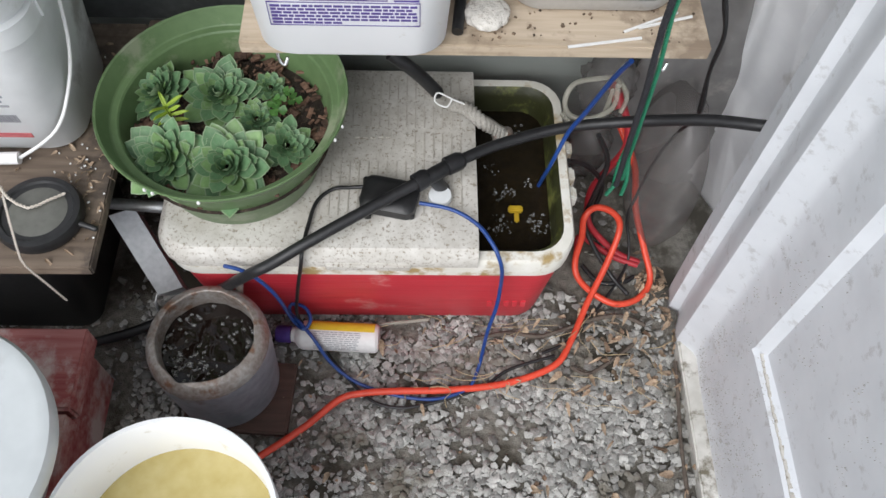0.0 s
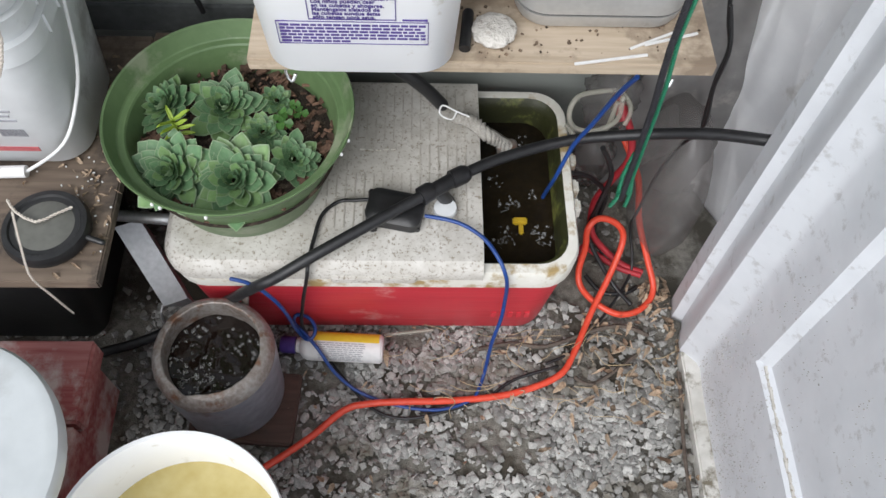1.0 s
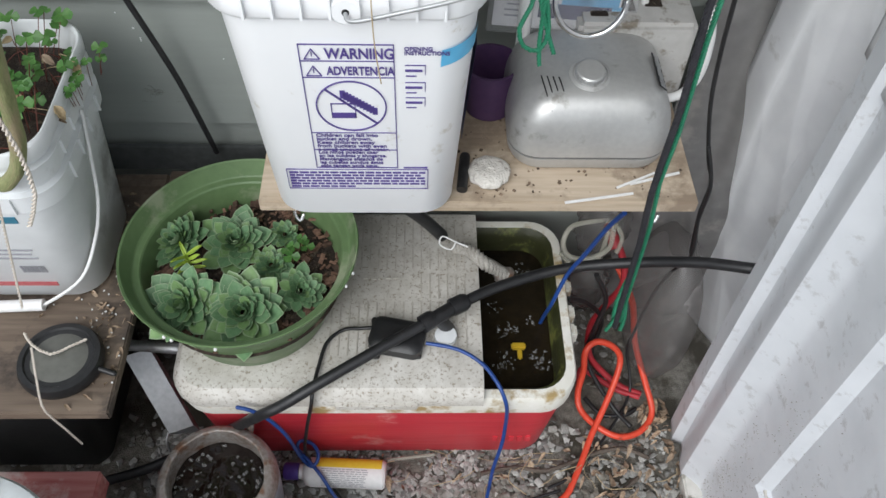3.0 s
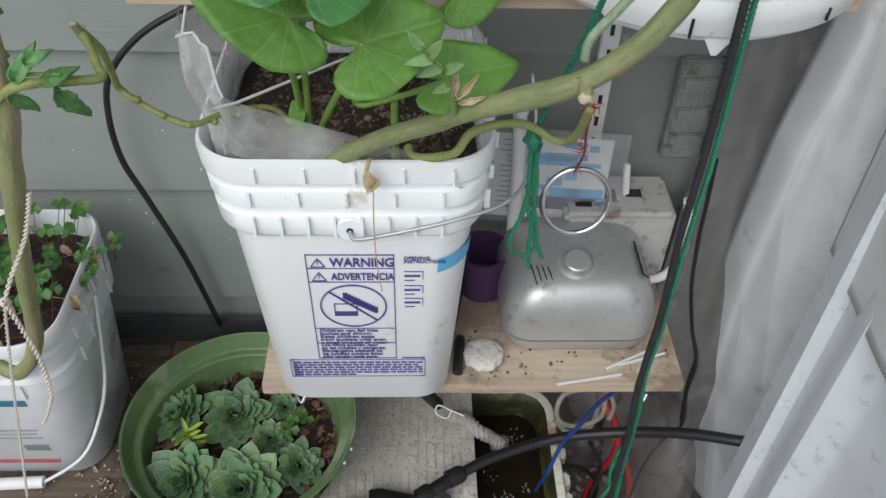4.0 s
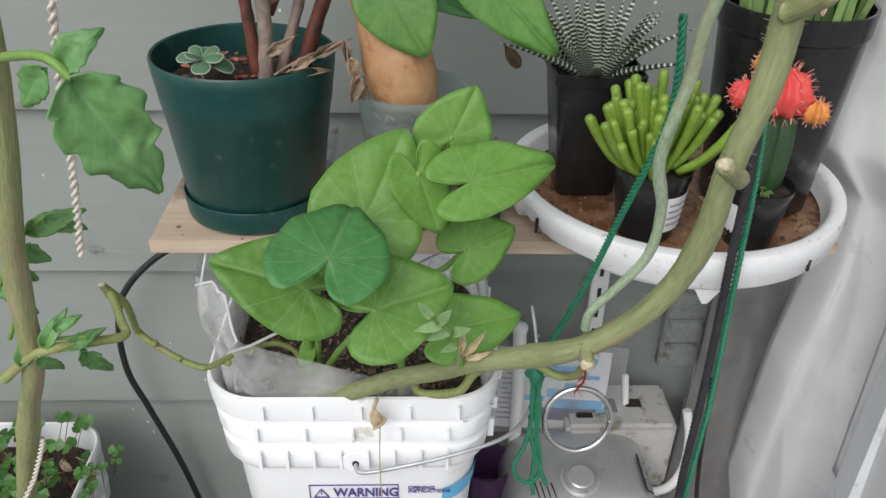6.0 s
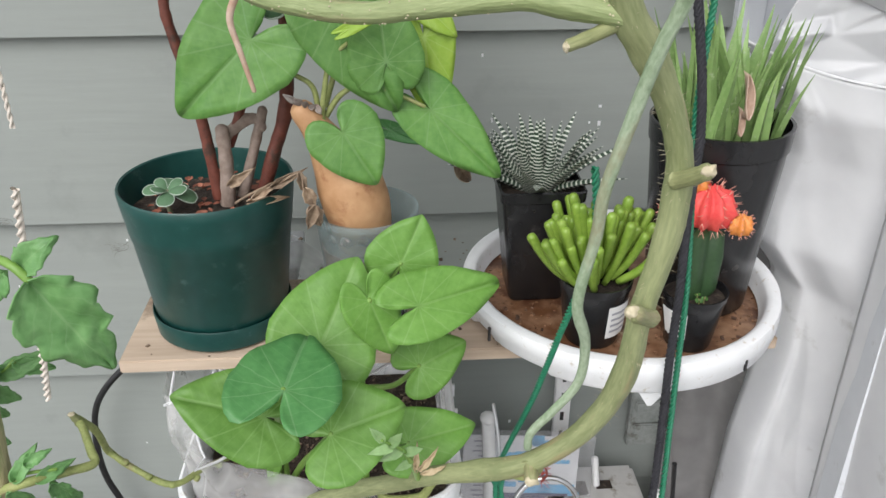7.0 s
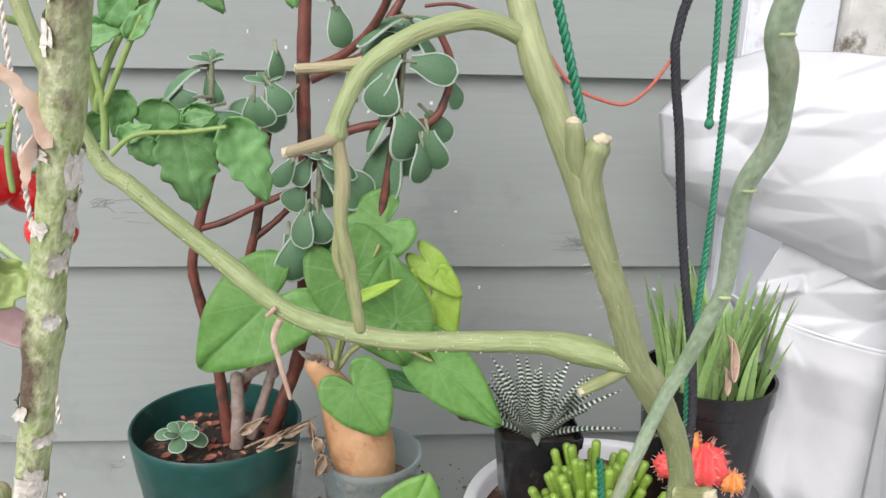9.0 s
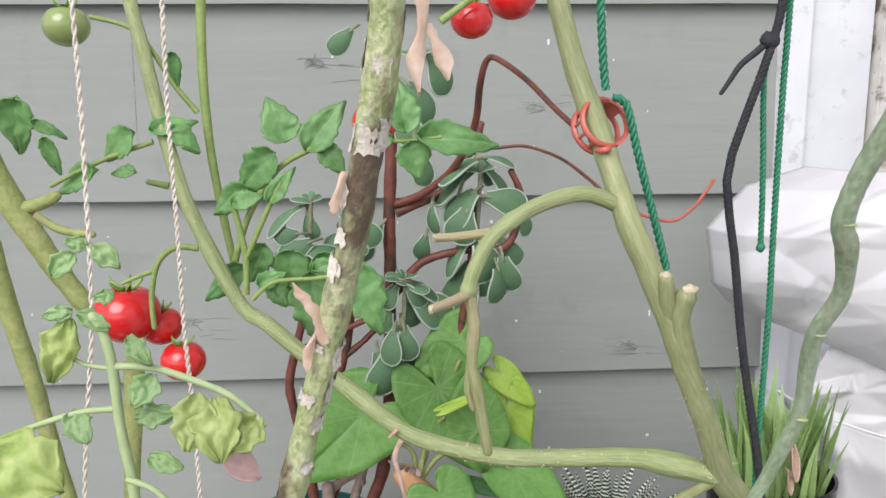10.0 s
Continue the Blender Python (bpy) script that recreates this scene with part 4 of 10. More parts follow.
sheet("plastic_sheet", "smooth milky white plastic sheet hanging in long folds in the corner",
      [(1.345, 0.448, -0.170), (1.30, 0.472, -0.19), (1.245, 0.486, -0.180), (1.18, 0.482, -0.17), (1.142, 0.486, -0.17), (1.09, 0.526, -0.17), (1.0, 0.532, -0.17), (0.85, 0.520, -0.16), (0.6, 0.54, -0.11), (0.3, 0.575, -0.07), (0.02, 0.585, -0.06)],
      M["film"], 0, [(1.345, 0.62, -0.29), (1.3, 0.62, -0.315), (0.95, 0.62, -0.29), (0.6, 0.66, -0.24), (0.02, 0.68, -0.20)], 2.0, amp=0.005, rows=190, cols=90, creased=0.008, hem=True)
sheet("inner_plastic_sheet", "plastic sheet against the corner boards, greyed for the deep shade there",
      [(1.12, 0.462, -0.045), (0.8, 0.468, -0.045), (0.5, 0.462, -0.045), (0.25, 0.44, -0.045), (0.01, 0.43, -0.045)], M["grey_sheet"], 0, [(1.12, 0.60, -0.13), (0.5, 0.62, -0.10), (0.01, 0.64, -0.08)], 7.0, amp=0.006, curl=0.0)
sheet("draped_plastic_sheet", "smooth milky plastic sheet draped over the white panel", [(1.95, 0.545, -0.27), (1.5, 0.540, -0.275), (1.2, 0.535, -0.28), (1.02, 0.535, -0.280), (0.80, 0.545, -0.27)],
      M["film"], 0, [(1.95, 0.505, -0.85), (0.80, 0.515, -0.85)], 12.0, amp=0.006, rows=70, cols=60, curl=0.0)


def cooler():
    c = (0.030, -0.213, 0.0)
    t = thing("cooler", "red and white drinks cooler, lid half on, full of dark water", "cooler", at=(0.03, -0.213, 0))
    loft("body", [(0.0, 0.272, 0.128, 0.05), (0.01, 0.277, 0.133, 0.05), (0.11, 0.284, 0.145, 0.05), (0.205, 0.290, 0.158, 0.05), (0.212, 0.290, 0.158, 0.05)], M["red_plastic"], t, c, top=False, label="scuffed red plastic shell")
    loft("rim", [(0.212, 0.2905, 0.1585, 0.05), (0.216, 0.294, 0.166, 0.052), (0.255, 0.296, 0.169, 0.054), (0.262, 0.293, 0.166, 0.052), (0.263, 0.287, 0.160, 0.048), (0.263, 0.280, 0.152, 0.044)],
         M["rim_plastic"], t, c, bottom=False, top=False, label="stained white plastic rim")
    loft("liner", [(0.263, 0.280, 0.152, 0.044), (0.255, 0.274, 0.146, 0.042), (0.245, 0.271, 0.143, 0.04), (0.19, 0.268, 0.140, 0.04), (0.12, 0.262, 0.134, 0.04)], M["cavity"], t, c, bottom=False, top=True, label="algae-green inner wall")
    w = loft("water", [(0.213, 0.2688, 0.1408, 0.04), (0.214, 0.2688, 0.1408, 0.04)], M["pond"], t, c, label="dark brown water")
    # lid over the longer part, cut straight at its open end
    lid_rows = [(0.250, 0.2245, 0.171, 0.05), (0.252, 0.2265, 0.173, 0.052), (0.268, 0.2265, 0.173, 0.052), (0.276, 0.223, 0.1695, 0.05), (0.285, 0.214, 0.161, 0.045), (0.288, 0.20, 0.147, 0.04)]
    verts, faces = [], []
    n = 6
    for z, hx, hy, r in lid_rows:
        for x, y in outline(hx, hy, r, n):
            px_, py_ = -0.0405 + x, -0.213 + y
            if x > 0:
                px_ = min(0.184, -0.0405 + x + 0.05)
                py_ = -0.213 + math.copysign(hy, y) if abs(y) > hy - r - 1e-6 else py_
            verts.append((px_, py_, z))
    k = 4 * (n + 1)
    for i in range(len(lid_rows) - 1):
        for j in range(k):
            a, b = i * k + j, i * k + (j + 1) % k
            faces.append((a, b, b + k, a + k))
    faces.append(tuple(range(k))[::-1])
    faces.append(tuple(range((len(lid_rows) - 1) * k, len(lid_rows) * k)))
    lid = link_mesh("lid", verts, faces, M["lid_plastic"], t, "grimy white ribbed lid", sharp=30)
    ribs = []
    for row, y in enumerate((-0.090, -0.146, -0.200, -0.250, -0.300)):
        for i in range(30):
            x = -0.23 + i * 0.0135
            if abs(x + 0.157) < 0.105 and abs(y + 0.232) < 0.105:
                continue
            if row == 2 and -0.01 < x < 0.085:
                continue
            ribs.append(box_data((x, y, 0.2885), (0.0011, 0.021 if row % 2 else 0.0235, 0.0007)))
    joined("ribs", ribs, M["lid_groove"], lid, "short ribs, darker than the lid")
    bars = [box_data((0.008 + i * 0.0115, -0.181, 0.2888), (0.0038, 0.0065 if i in (1, 2) else 0.005, 0.0016)) for i in range(5)]
    joined("emblem", bars, M["lid_plastic"], lid, "raised maker's mark")
    front = [box_data((0.215 + i * 0.0135, -0.3545, 0.075), (0.004, 0.002, 0.008)) for i in range(5)]
    joined("emblem", front, M["red_plastic"], t, "moulded maker's mark on the red side")
    slab("latch_lip", (-0.03, -0.391, 0.249), (0.09, -0.383, 0.262), M["lid_plastic"], t, 0.002)
    for y in (-0.165, -0.215, -0.25):
        slab("hinge", (0.322, y - 0.012, 0.215), (0.338, y + 0.012, 0.245), M["rim_plastic"], t, 0.004, "white plastic hinge lug")
    return t


cooler()


def afloat():
    """Froth, a yellow fitting and a blue air line in the open water."""
    rng = random.Random(11)
    froth = thing("froth", "patches of small pale bubbles on the dark water", "bubbles", at=(0.25, -0.25, 0.214), kind="stuff")
    pieces = []
    for cx, cy, rad, k in ((0.230, -0.235, 0.018, 26), (0.222, -0.292, 0.020, 30), (0.285, -0.285, 0.022, 44), (0.262, -0.115, 0.016, 18), (0.215, -0.19, 0.014, 12), (0.27, -0.215, 0.01, 8)):
        for _ in range(k):
            a, q = rng.uniform(0, 6.28), rad * rng.random() ** 0.6
            r = rng.uniform(0.0009, 0.0028)
            v, f, n = lathe_data([(r, 0), (r * 0.8, r * 0.5), (r * 0.3, r * 0.75), (0.00001, r * 0.8)], 8, (cx + q * math.cos(a), cy + q * math.sin(a), 0.214))
            pieces.append((v, f))
    joined("bubbles", pieces, M["bubble_film"], froth)
    jug = thing("froth", "small bubbles round the edge of the water in the steel pot", "bubbles", at=(-0.199, -0.47, 0.168), kind="stuff")
    pieces = []
    for i in range(150):
        a, q = rng.uniform(0, 6.28), 0.064 * rng.random() ** 0.35
        if i > 90:
            a, q = rng.gauss(4.3, 0.5), 0.062 * rng.random() ** 0.6
        r = rng.uniform(0.0008, 0.0036)
        v, f, n = lathe_data([(r, 0), (r * 0.8, r * 0.5), (r * 0.3, r * 0.75), (0.00001, r * 0.8)], 8, (-0.199 + q * math.cos(a), -0.470 + q * math.sin(a), 0.168))
        pieces.append((v, f))
    joined("bubbles", pieces, M["bubble_film"], jug)
    yt = thing("yellow_fitting", "yellow plastic fitting standing in the water", "fitting", at=(0.245, -0.262, 0.205))
    slab("bracket", (0.236, -0.270, 0.205), (0.258, -0.260, 0.222), M["yellow"], yt, 0.002)
    slab("bracket_leg", (0.245, -0.287, 0.205), (0.252, -0.270, 0.219), M["yellow"], yt, 0.002)


M["bubble_film"] = clear("bubble_film", (0.9, 0.9, 0.88), 0.02, 0.16)
afloat()


# ---- low pot of rosettes ----
def low_pot():
    c = (-0.157, -0.232, 0.0)
    t = thing("planter", "wide olive-green plastic bowl pot standing on the cooler lid", "plant pot", at=(-0.157, -0.232, 0.289))
    lathe("bowl", [(0.001, 0.2895), (0.0995, 0.2895), (0.1085, 0.291), (0.1125, 0.296), (0.1453, 0.402), (0.1492, 0.405), (0.1618, 0.428), (0.1643, 0.432), (0.1633, 0.4345), (0.1604, 0.433), (0.1506, 0.411), (0.1487, 0.4095), (0.1409, 0.4085), (0.1389, 0.406), (0.1326, 0.375), (0.1268, 0.35)], M["olive_pot"], t, c, 72, sharp=22)
    lathe("soil", [(0.137, 0.360), (0.11, 0.367), (0.05, 0.371), (0.001, 0.372)], M["soil"], t, c, 40, label="dark soil with bark")
    nails = [lathe_data([(0.0022, -0.002), (0.0024, 0.0), (0.0015, 0.002), (0.0001, 0.0025)], 8, (c[0] + 0.1645 * math.cos(a), c[1] + 0.1645 * math.sin(a), 0.430))[:2] for a in (-2.05, -1.62, -0.42, -0.28, -1.98)]
    joined("drip", nails, M["paper"], t, "small white beads on the rim")
    rng = random.Random(3)
    chips = []
    for _ in range(420):
        a, q = rng.uniform(0, 6.28), 0.132 * math.sqrt(rng.random())
        s = rng.choice((0.003, 0.004, 0.005, 0.008)) * rng.uniform(0.8, 1.2)
        chips.append(box_data((c[0] + q * math.cos(a), c[1] + q * math.sin(a), 0.3715 + rng.uniform(-0.002, 0.004)), (s, s * rng.uniform(0.25, 0.6), s * 0.25), rng.uniform(0, 3.1), rng.uniform(-0.4, 0.4)))
    ch = thing("bark_chips", "brown bark chips on the soil of the bowl", "bark chips", at=(c[0], c[1], 0.385), kind="stuff")
    joined("chips", chips, M["bark"], ch)


low_pot()


def petal_mesh(name, length, width, mat, thick=0.0035, kind="rosette"):
    """A fat pointed succulent leaf along +y, lying in xy, curved upward."""
    verts, faces, uvs = [], [], []
    nv = 8 if kind == "rosette" else 12

    def run(v):
        if kind == "spoon":
            return math.sin(0.95 * v) / 0.95
        return v

    for j in range(nv + 1):
        v = j / nv
        half = width / 2 * (0.34 + 0.66 * math.sin(math.pi / 2 * min(1, v / 0.68)) ** 1.4) * (max(0.0, 1 - ((v - 0.68) / 0.32) ** 1.25) ** 0.85 if v > 0.68 else 1)
        z = length * (0.13 * v * v)
        if kind == "spoon":
            half = width / 2 * (0.40 + 0.60 * math.sin(math.pi / 2 * v / 0.58) ** 1.5 if v < 0.58 else max(0.04, max(0.0, 1 - ((v - 0.58) / 0.42) ** 2.2)) ** 0.58)
            z = -length * (1 - math.cos(0.95 * v)) / 0.95
        th = thick * (1 - v ** 3)
        for u, h in ((-1, -0.22), (-0.5, -0.02), (0, -0.01), (0.5, -0.02), (1, -0.22)) if kind == "spoon" else ((-1, 0.10), (-0.5, 0.0), (0, -0.05), (0.5, 0.0), (1, 0.10)):
            verts.append((u * half, run(v) * length, z + h * half))
            uvs.append((0.5 + u / 2, v))
        verts.append((0, run(v) * length, z - th - 0.12 * half))
        uvs.append((0.5, v))
    for j in range(nv):
        a, b = j * 6, (j + 1) * 6
        for i in range(4):
            faces.append((a + i, a + i + 1, b + i + 1, b + i))
        faces.append((a + 4, a + 5, b + 5, b + 4))
        faces.append((a + 5, a, b, b + 5))
    ob = link_mesh(name, verts, faces, mat, None, uvs=uvs, sharp=75)
    me = ob.data
    bpy.data.objects.remove(ob)
    return me


def piece(name, me, parent, m):
    ob = new(name, me)
    ob.parent = parent
    ob.matrix_parent_inverse = base_of[parent.name].inverted()
    base_of[ob.name] = Matrix.Identity(4)
    ob.matrix_basis = m
    return ob


PETALS = [petal_mesh("leaf", 0.030, 0.0158, M["rosette"], 0.0024), petal_mesh("leaf", 0.030, 0.0146, M["rosette_tip"], 0.0024)]
PETAL_EDGE = petal_mesh("leaf_margin", 0.0304, 0.0166, M["rosette_edge"], 0.0020)


def rosette(at, radius, seed, label, lean=(0, 0), leaves=64):
    t = thing("rosette_succulent", label, "succulent", at=at, group="rosettes in the bowl")
    rng = random.Random(seed)
    for i in range(leaves):
        f = i / leaves
        a = i * 2.39996 + rng.uniform(-0.22, 0.22)
        pitch = -2 + 80 * f ** 1.5 + rng.uniform(-6, 6)
        s = 1.10 * radius / 0.030 * (1.0 - 0.74 * f ** 0.85) * rng.uniform(0.84, 1.12)
        m = Matrix.Translation(at) @ Euler((lean[0], lean[1], 0)).to_matrix().to_4x4() @ Matrix.Rotation(a, 4, "Z") @ Matrix.Translation((0, 0.003 + 0.003 * (1 - f), 0.002 + 0.006 * f * radius / 0.034)) @ Matrix.Rotation(radians(pitch), 4, "X") @ Matrix.Rotation(rng.uniform(-0.15, 0.15), 4, "Y") @ Matrix.Scale(s, 4)
        b = piece("leaf", PETALS[1 if rng.random() < 0.3 else 0], t, m)
        e = piece("leaf_margin", PETAL_EDGE, b, m)
        e.matrix_parent_inverse = Matrix.Identity(4)
        e.matrix_basis = Matrix.Translation((0, -0.0001, -0.0003)) @ Matrix.Diagonal((1.05, 1.02, 1, 1))
    return t


for px_at, radius, seed, lab, lean in (
        ((-0.176, -0.190, 0.382), 0.047, 1, "large blue-green rosette succulent with open leaves", (0.22, 0.08)),
        ((-0.258, -0.186, 0.380), 0.042, 2, "dark blue-green rosette succulent near the rim", (0.15, -0.35)),
        ((-0.230, -0.300, 0.384), 0.050, 3, "broad grey-green rosette succulent leaning over the rim", (0.42, -0.22)),
        ((-0.148, -0.312, 0.384), 0.056, 4, "broad grey-green rosette succulent at the front", (0.45, 0.0)),
        ((-0.076, -0.276, 0.384), 0.031, 5, "small blue-green rosette succulent", (0.35, 0.35)),
        ((-0.121, -0.228, 0.378), 0.024, 6, "small dark rosette offset", (0.2, 0.1)),
        ((-0.108, -0.172, 0.378), 0.018, 7, "tiny rosette offset in the soil", (0.2, 0.2))):
    rosette(px_at, radius, seed, lab, lean)


def weed(at):
    t = thing("weed_seedling", "lime-green pointed weed seedling", "seedling", at=at)
    a = Vector(at)
    tube("stalk", [a, a + Vector((0.002, 0, 0.02)), a + Vector((-0.004, -0.004, 0.05))], 0.0012, M["weed"], t)
    rng = random.Random(5)
    for i in range(10):
        q = a + Vector((-0.001, -0.001, 0.022 + 0.003 * i))
        ang = i * 2.1
        d = Vector((math.cos(ang), math.sin(ang), 0.15 + 0.09 * i)) * rng.uniform(0.016, 0.026)
        leaf("leaf", q, q + d, (0, -0.3, 1), 0.006, M["weed"], t, kind="oval", nu=2, nv=5)


weed((-0.228, -0.243, 0.375))


def clover(name, at, label, n, spread, seed, size=0.008, height=0.03):
    t = thing(name, label, "clover", at=at)
    rng = random.Random(seed)
    stalks = []
    a = Vector(at)
    for i in range(n):
        top = a + Vector((rng.uniform(-1, 1) * spread[0], rng.uniform(-1, 1) * spread[1], height * rng.uniform(0.4, 1.2)))
        root = a + (top - a) * 0.8
        root.z = at[2]
        stalks.append(tube_data([root, (root + top) / 2 + Vector((0, 0, 0.004)), top], 0.0006, sides=4, step=3))
        face = Vector((rng.uniform(-0.4, 0.4), -0.5 + rng.uniform(-0.4, 0.4), 1))
        s = size * rng.uniform(0.7, 1.3)
        blades = []
        a0 = rng.uniform(0, 6)
        for j in range(3):
            d = Vector((math.cos(a0 + j * 2.094), math.sin(a0 + j * 2.094), 0.1)) * s
            blades.append(heart_data(top, top + d, face, s * 1.15, 0.1, nu=3, nv=4, kind="obovate"))
        joined("leaf", blades, M["clover"], t, sharp=180)
    joined("stalk_clump", stalks, M["red_stem"] if n > 10 else M["vine"], t)
    return t


clover("clover_sprout", (-0.085, -0.207, 0.375), "fresh green clover sprout in the bowl", 5, (0.014, 0.012), 2, 0.010, 0.022)


# ---- steel pot, pails and bench ----
def steel_pot():
    c = (-0.199, -0.470, 0.0)
    board = thing("wood_offcut", "reddish brown board lying on the gravel under the steel pot", "board", at=(-0.19, -0.47, 0.0))
    slab("board", (-0.262, -0.548, 0.001), (-0.098, -0.43, 0.018), M["dark_board"], board, 0.003, turn=Matrix.Translation((-0.2, -0.48, 0)) @ Matrix.Rotation(radians(-4), 4, "Z") @ Matrix.Translation((0.2, 0.48, 0)))
    t = thing("steel_pot", "rusty grey steel cylinder cut open and filled with dark water", "pot", at=(-0.199, -0.47, 0.018))
    lathe("shell", [(0.066, 0.0185), (0.075, 0.022), (0.080, 0.035), (0.084, 0.10), (0.0865, 0.15), (0.0865, 0.178)], M["steel"], t, c, 56, cap=False, wobble=0.006)
    rim = lathe("cut_rim", [(0.0865, 0.178), (0.0855, 0.187), (0.082, 0.196), (0.076, 0.2015), (0.0705, 0.2035), (0.0690, 0.2025), (0.0685, 0.199), (0.0675, 0.160)], M["rust"], t, c, 56, cap=False, wobble=0.008, label="thick rusty cut rim")
    for v in rim.data.vertices:
        dx, dy = v.co.x - c[0], v.co.y - c[1]
        q, a = math.hypot(dx, dy), math.atan2(dy, dx)
        if q < 0.0745:
            k = 1 + 0.035 * noise.noise(Vector((math.cos(a) * 4, math.sin(a) * 4, 0))) + 0.10 * math.exp(-((a + 1.95) / 0.16) ** 2)
            v.co.x, v.co.y = c[0] + dx * k, c[1] + dy * k
    water = lathe("water", [(0.0685 * (1 - k / 26) + 0.0003, 0.168) for k in range(27)], M["pot_water"], t, c, 72, cap=False, label="dark rippled water", sharp=180)
    for v in water.data.vertices:
        q = Vector((v.co.x, v.co.y, 0))
        v.co.z += 0.0030 * noise.noise(q * 48) + 0.0006 * noise.noise(q * 150 + Vector((3, 1, 0)))
    tube("lug", [(-0.165, -0.395, 0.17), (-0.16, -0.385, 0.20), (-0.158, -0.384, 0.215)], 0.006, M["rust"], t, sides=8, label="rusty lug on the rim")


steel_pot()


def pail(t, c, rows, mat, n=7):
    return loft("body", rows, mat, t, c, n=n, top=True)


def round_bucket():
    c = (-0.190, -0.755, 0.0)
    t = thing("bucket", "white plastic bucket of cloudy yellow water standing on the gravel", "bucket", at=(-0.19, -0.755, 0))
    lathe("body", [(0.001, 0.002), (0.105, 0.002), (0.112, 0.008), (0.127, 0.24), (0.134, 0.245), (0.134, 0.275), (0.131, 0.280), (0.135, 0.284), (0.1365, 0.296), (0.135, 0.301), (0.130, 0.301), (0.128, 0.295), (0.126, 0.24), (0.118, 0.10)], M["white_plastic"], t, c, 72)
    lathe("water", [(0.1245, 0.205), (0.06, 0.206), (0.0005, 0.206)], M["yellow_water"], t, c, 56, cap=False, label="cloudy yellow water")


round_bucket()


def red_bench():
    t = thing("bench", "low wooden bench with peeling dark red paint", "bench", at=(-0.6, -0.75, 0))
    slab("plank", (-0.95, -0.585, 0.182), (-0.352, -0.468, 0.222), M["red_wood"], t, 0.004)
    slab("plank", (-0.95, -0.705, 0.182), (-0.354, -0.590, 0.222), M["red_wood"], t, 0.004)
    slab("plank", (-0.95, -0.83, 0.182), (-0.356, -0.711, 0.222), M["red_wood"], t, 0.004)
    slab("apron", (-0.40, -0.82, 0.06), (-0.365, -0.48, 0.180), M["red_wood"], t, 0.004)
    for x in (-0.92, -0.41):
        for y in (-0.81, -0.50):
            slab("leg", (x - 0.02, y - 0.02, 0.0), (x + 0.02, y + 0.02, 0.181), M["red_wood"], t, 0.003)
    b = thing("lidded_bucket", "light grey plastic tub with a scuffed lid on the bench", "bucket", at=(-0.452, -0.687, 0.222))
    c = (-0.452, -0.687, 0.0)
    lathe("tub", [(0.001, 0.223), (0.090, 0.223), (0.098, 0.23), (0.146, 0.36)], M["tub_grey"], b, c, 64)
    lathe("tub_lid", [(0.146, 0.352), (0.154, 0.354), (0.1555, 0.370), (0.152, 0.3775), (0.143, 0.3795), (0.138, 0.378), (0.03, 0.380), (0.0005, 0.380)], M["tub_grey"], b, c, 64, cap=False, label="light grey scuffed lid")
    slab("tab", (-0.425, -0.567, 0.372), (-0.405, -0.549, 0.385), M["black"], b, 0.003, label="black lid tab")


red_bench()


def left_table():
    t = thing("table", "grimy weathered plywood table top on a dark frame", "table", at=(-0.6, -0.22, 0))
    slab("top", (-1.1, -0.444, 0.332), (-0.312, -0.022, 0.350), M["old_wood"], t, 0.002)
    slab("frame_rail", (-1.1, -0.40, 0.28), (-0.34, -0.375, 0.331), M["old_wood"], t, 0.002)
    for x, y in ((-0.36, -0.06), (-0.95, -0.39), (-0.95, -0.06)):
        slab("leg", (x - 0.02, y - 0.02, 0), (x + 0.02, y + 0.02, 0.331), M["old_wood"], t, 0.002)
    # black shape added to paint the deep shade in the gap under the table
    tub = thing("black_tub", "plain black block standing in for the shade below the table", "tub", at=(-0.6, -0.25, 0))
    loft("body", [(0.001, 0.19, 0.13, 0.03), (0.24, 0.215, 0.15, 0.03), (0.245, 0.225, 0.16, 0.035), (0.255, 0.225, 0.16, 0.035), (0.256, 0.20, 0.14, 0.03), (0.20, 0.19, 0.13, 0.03)], M["black"], tub, (-0.62, -0.235, 0))


left_table()


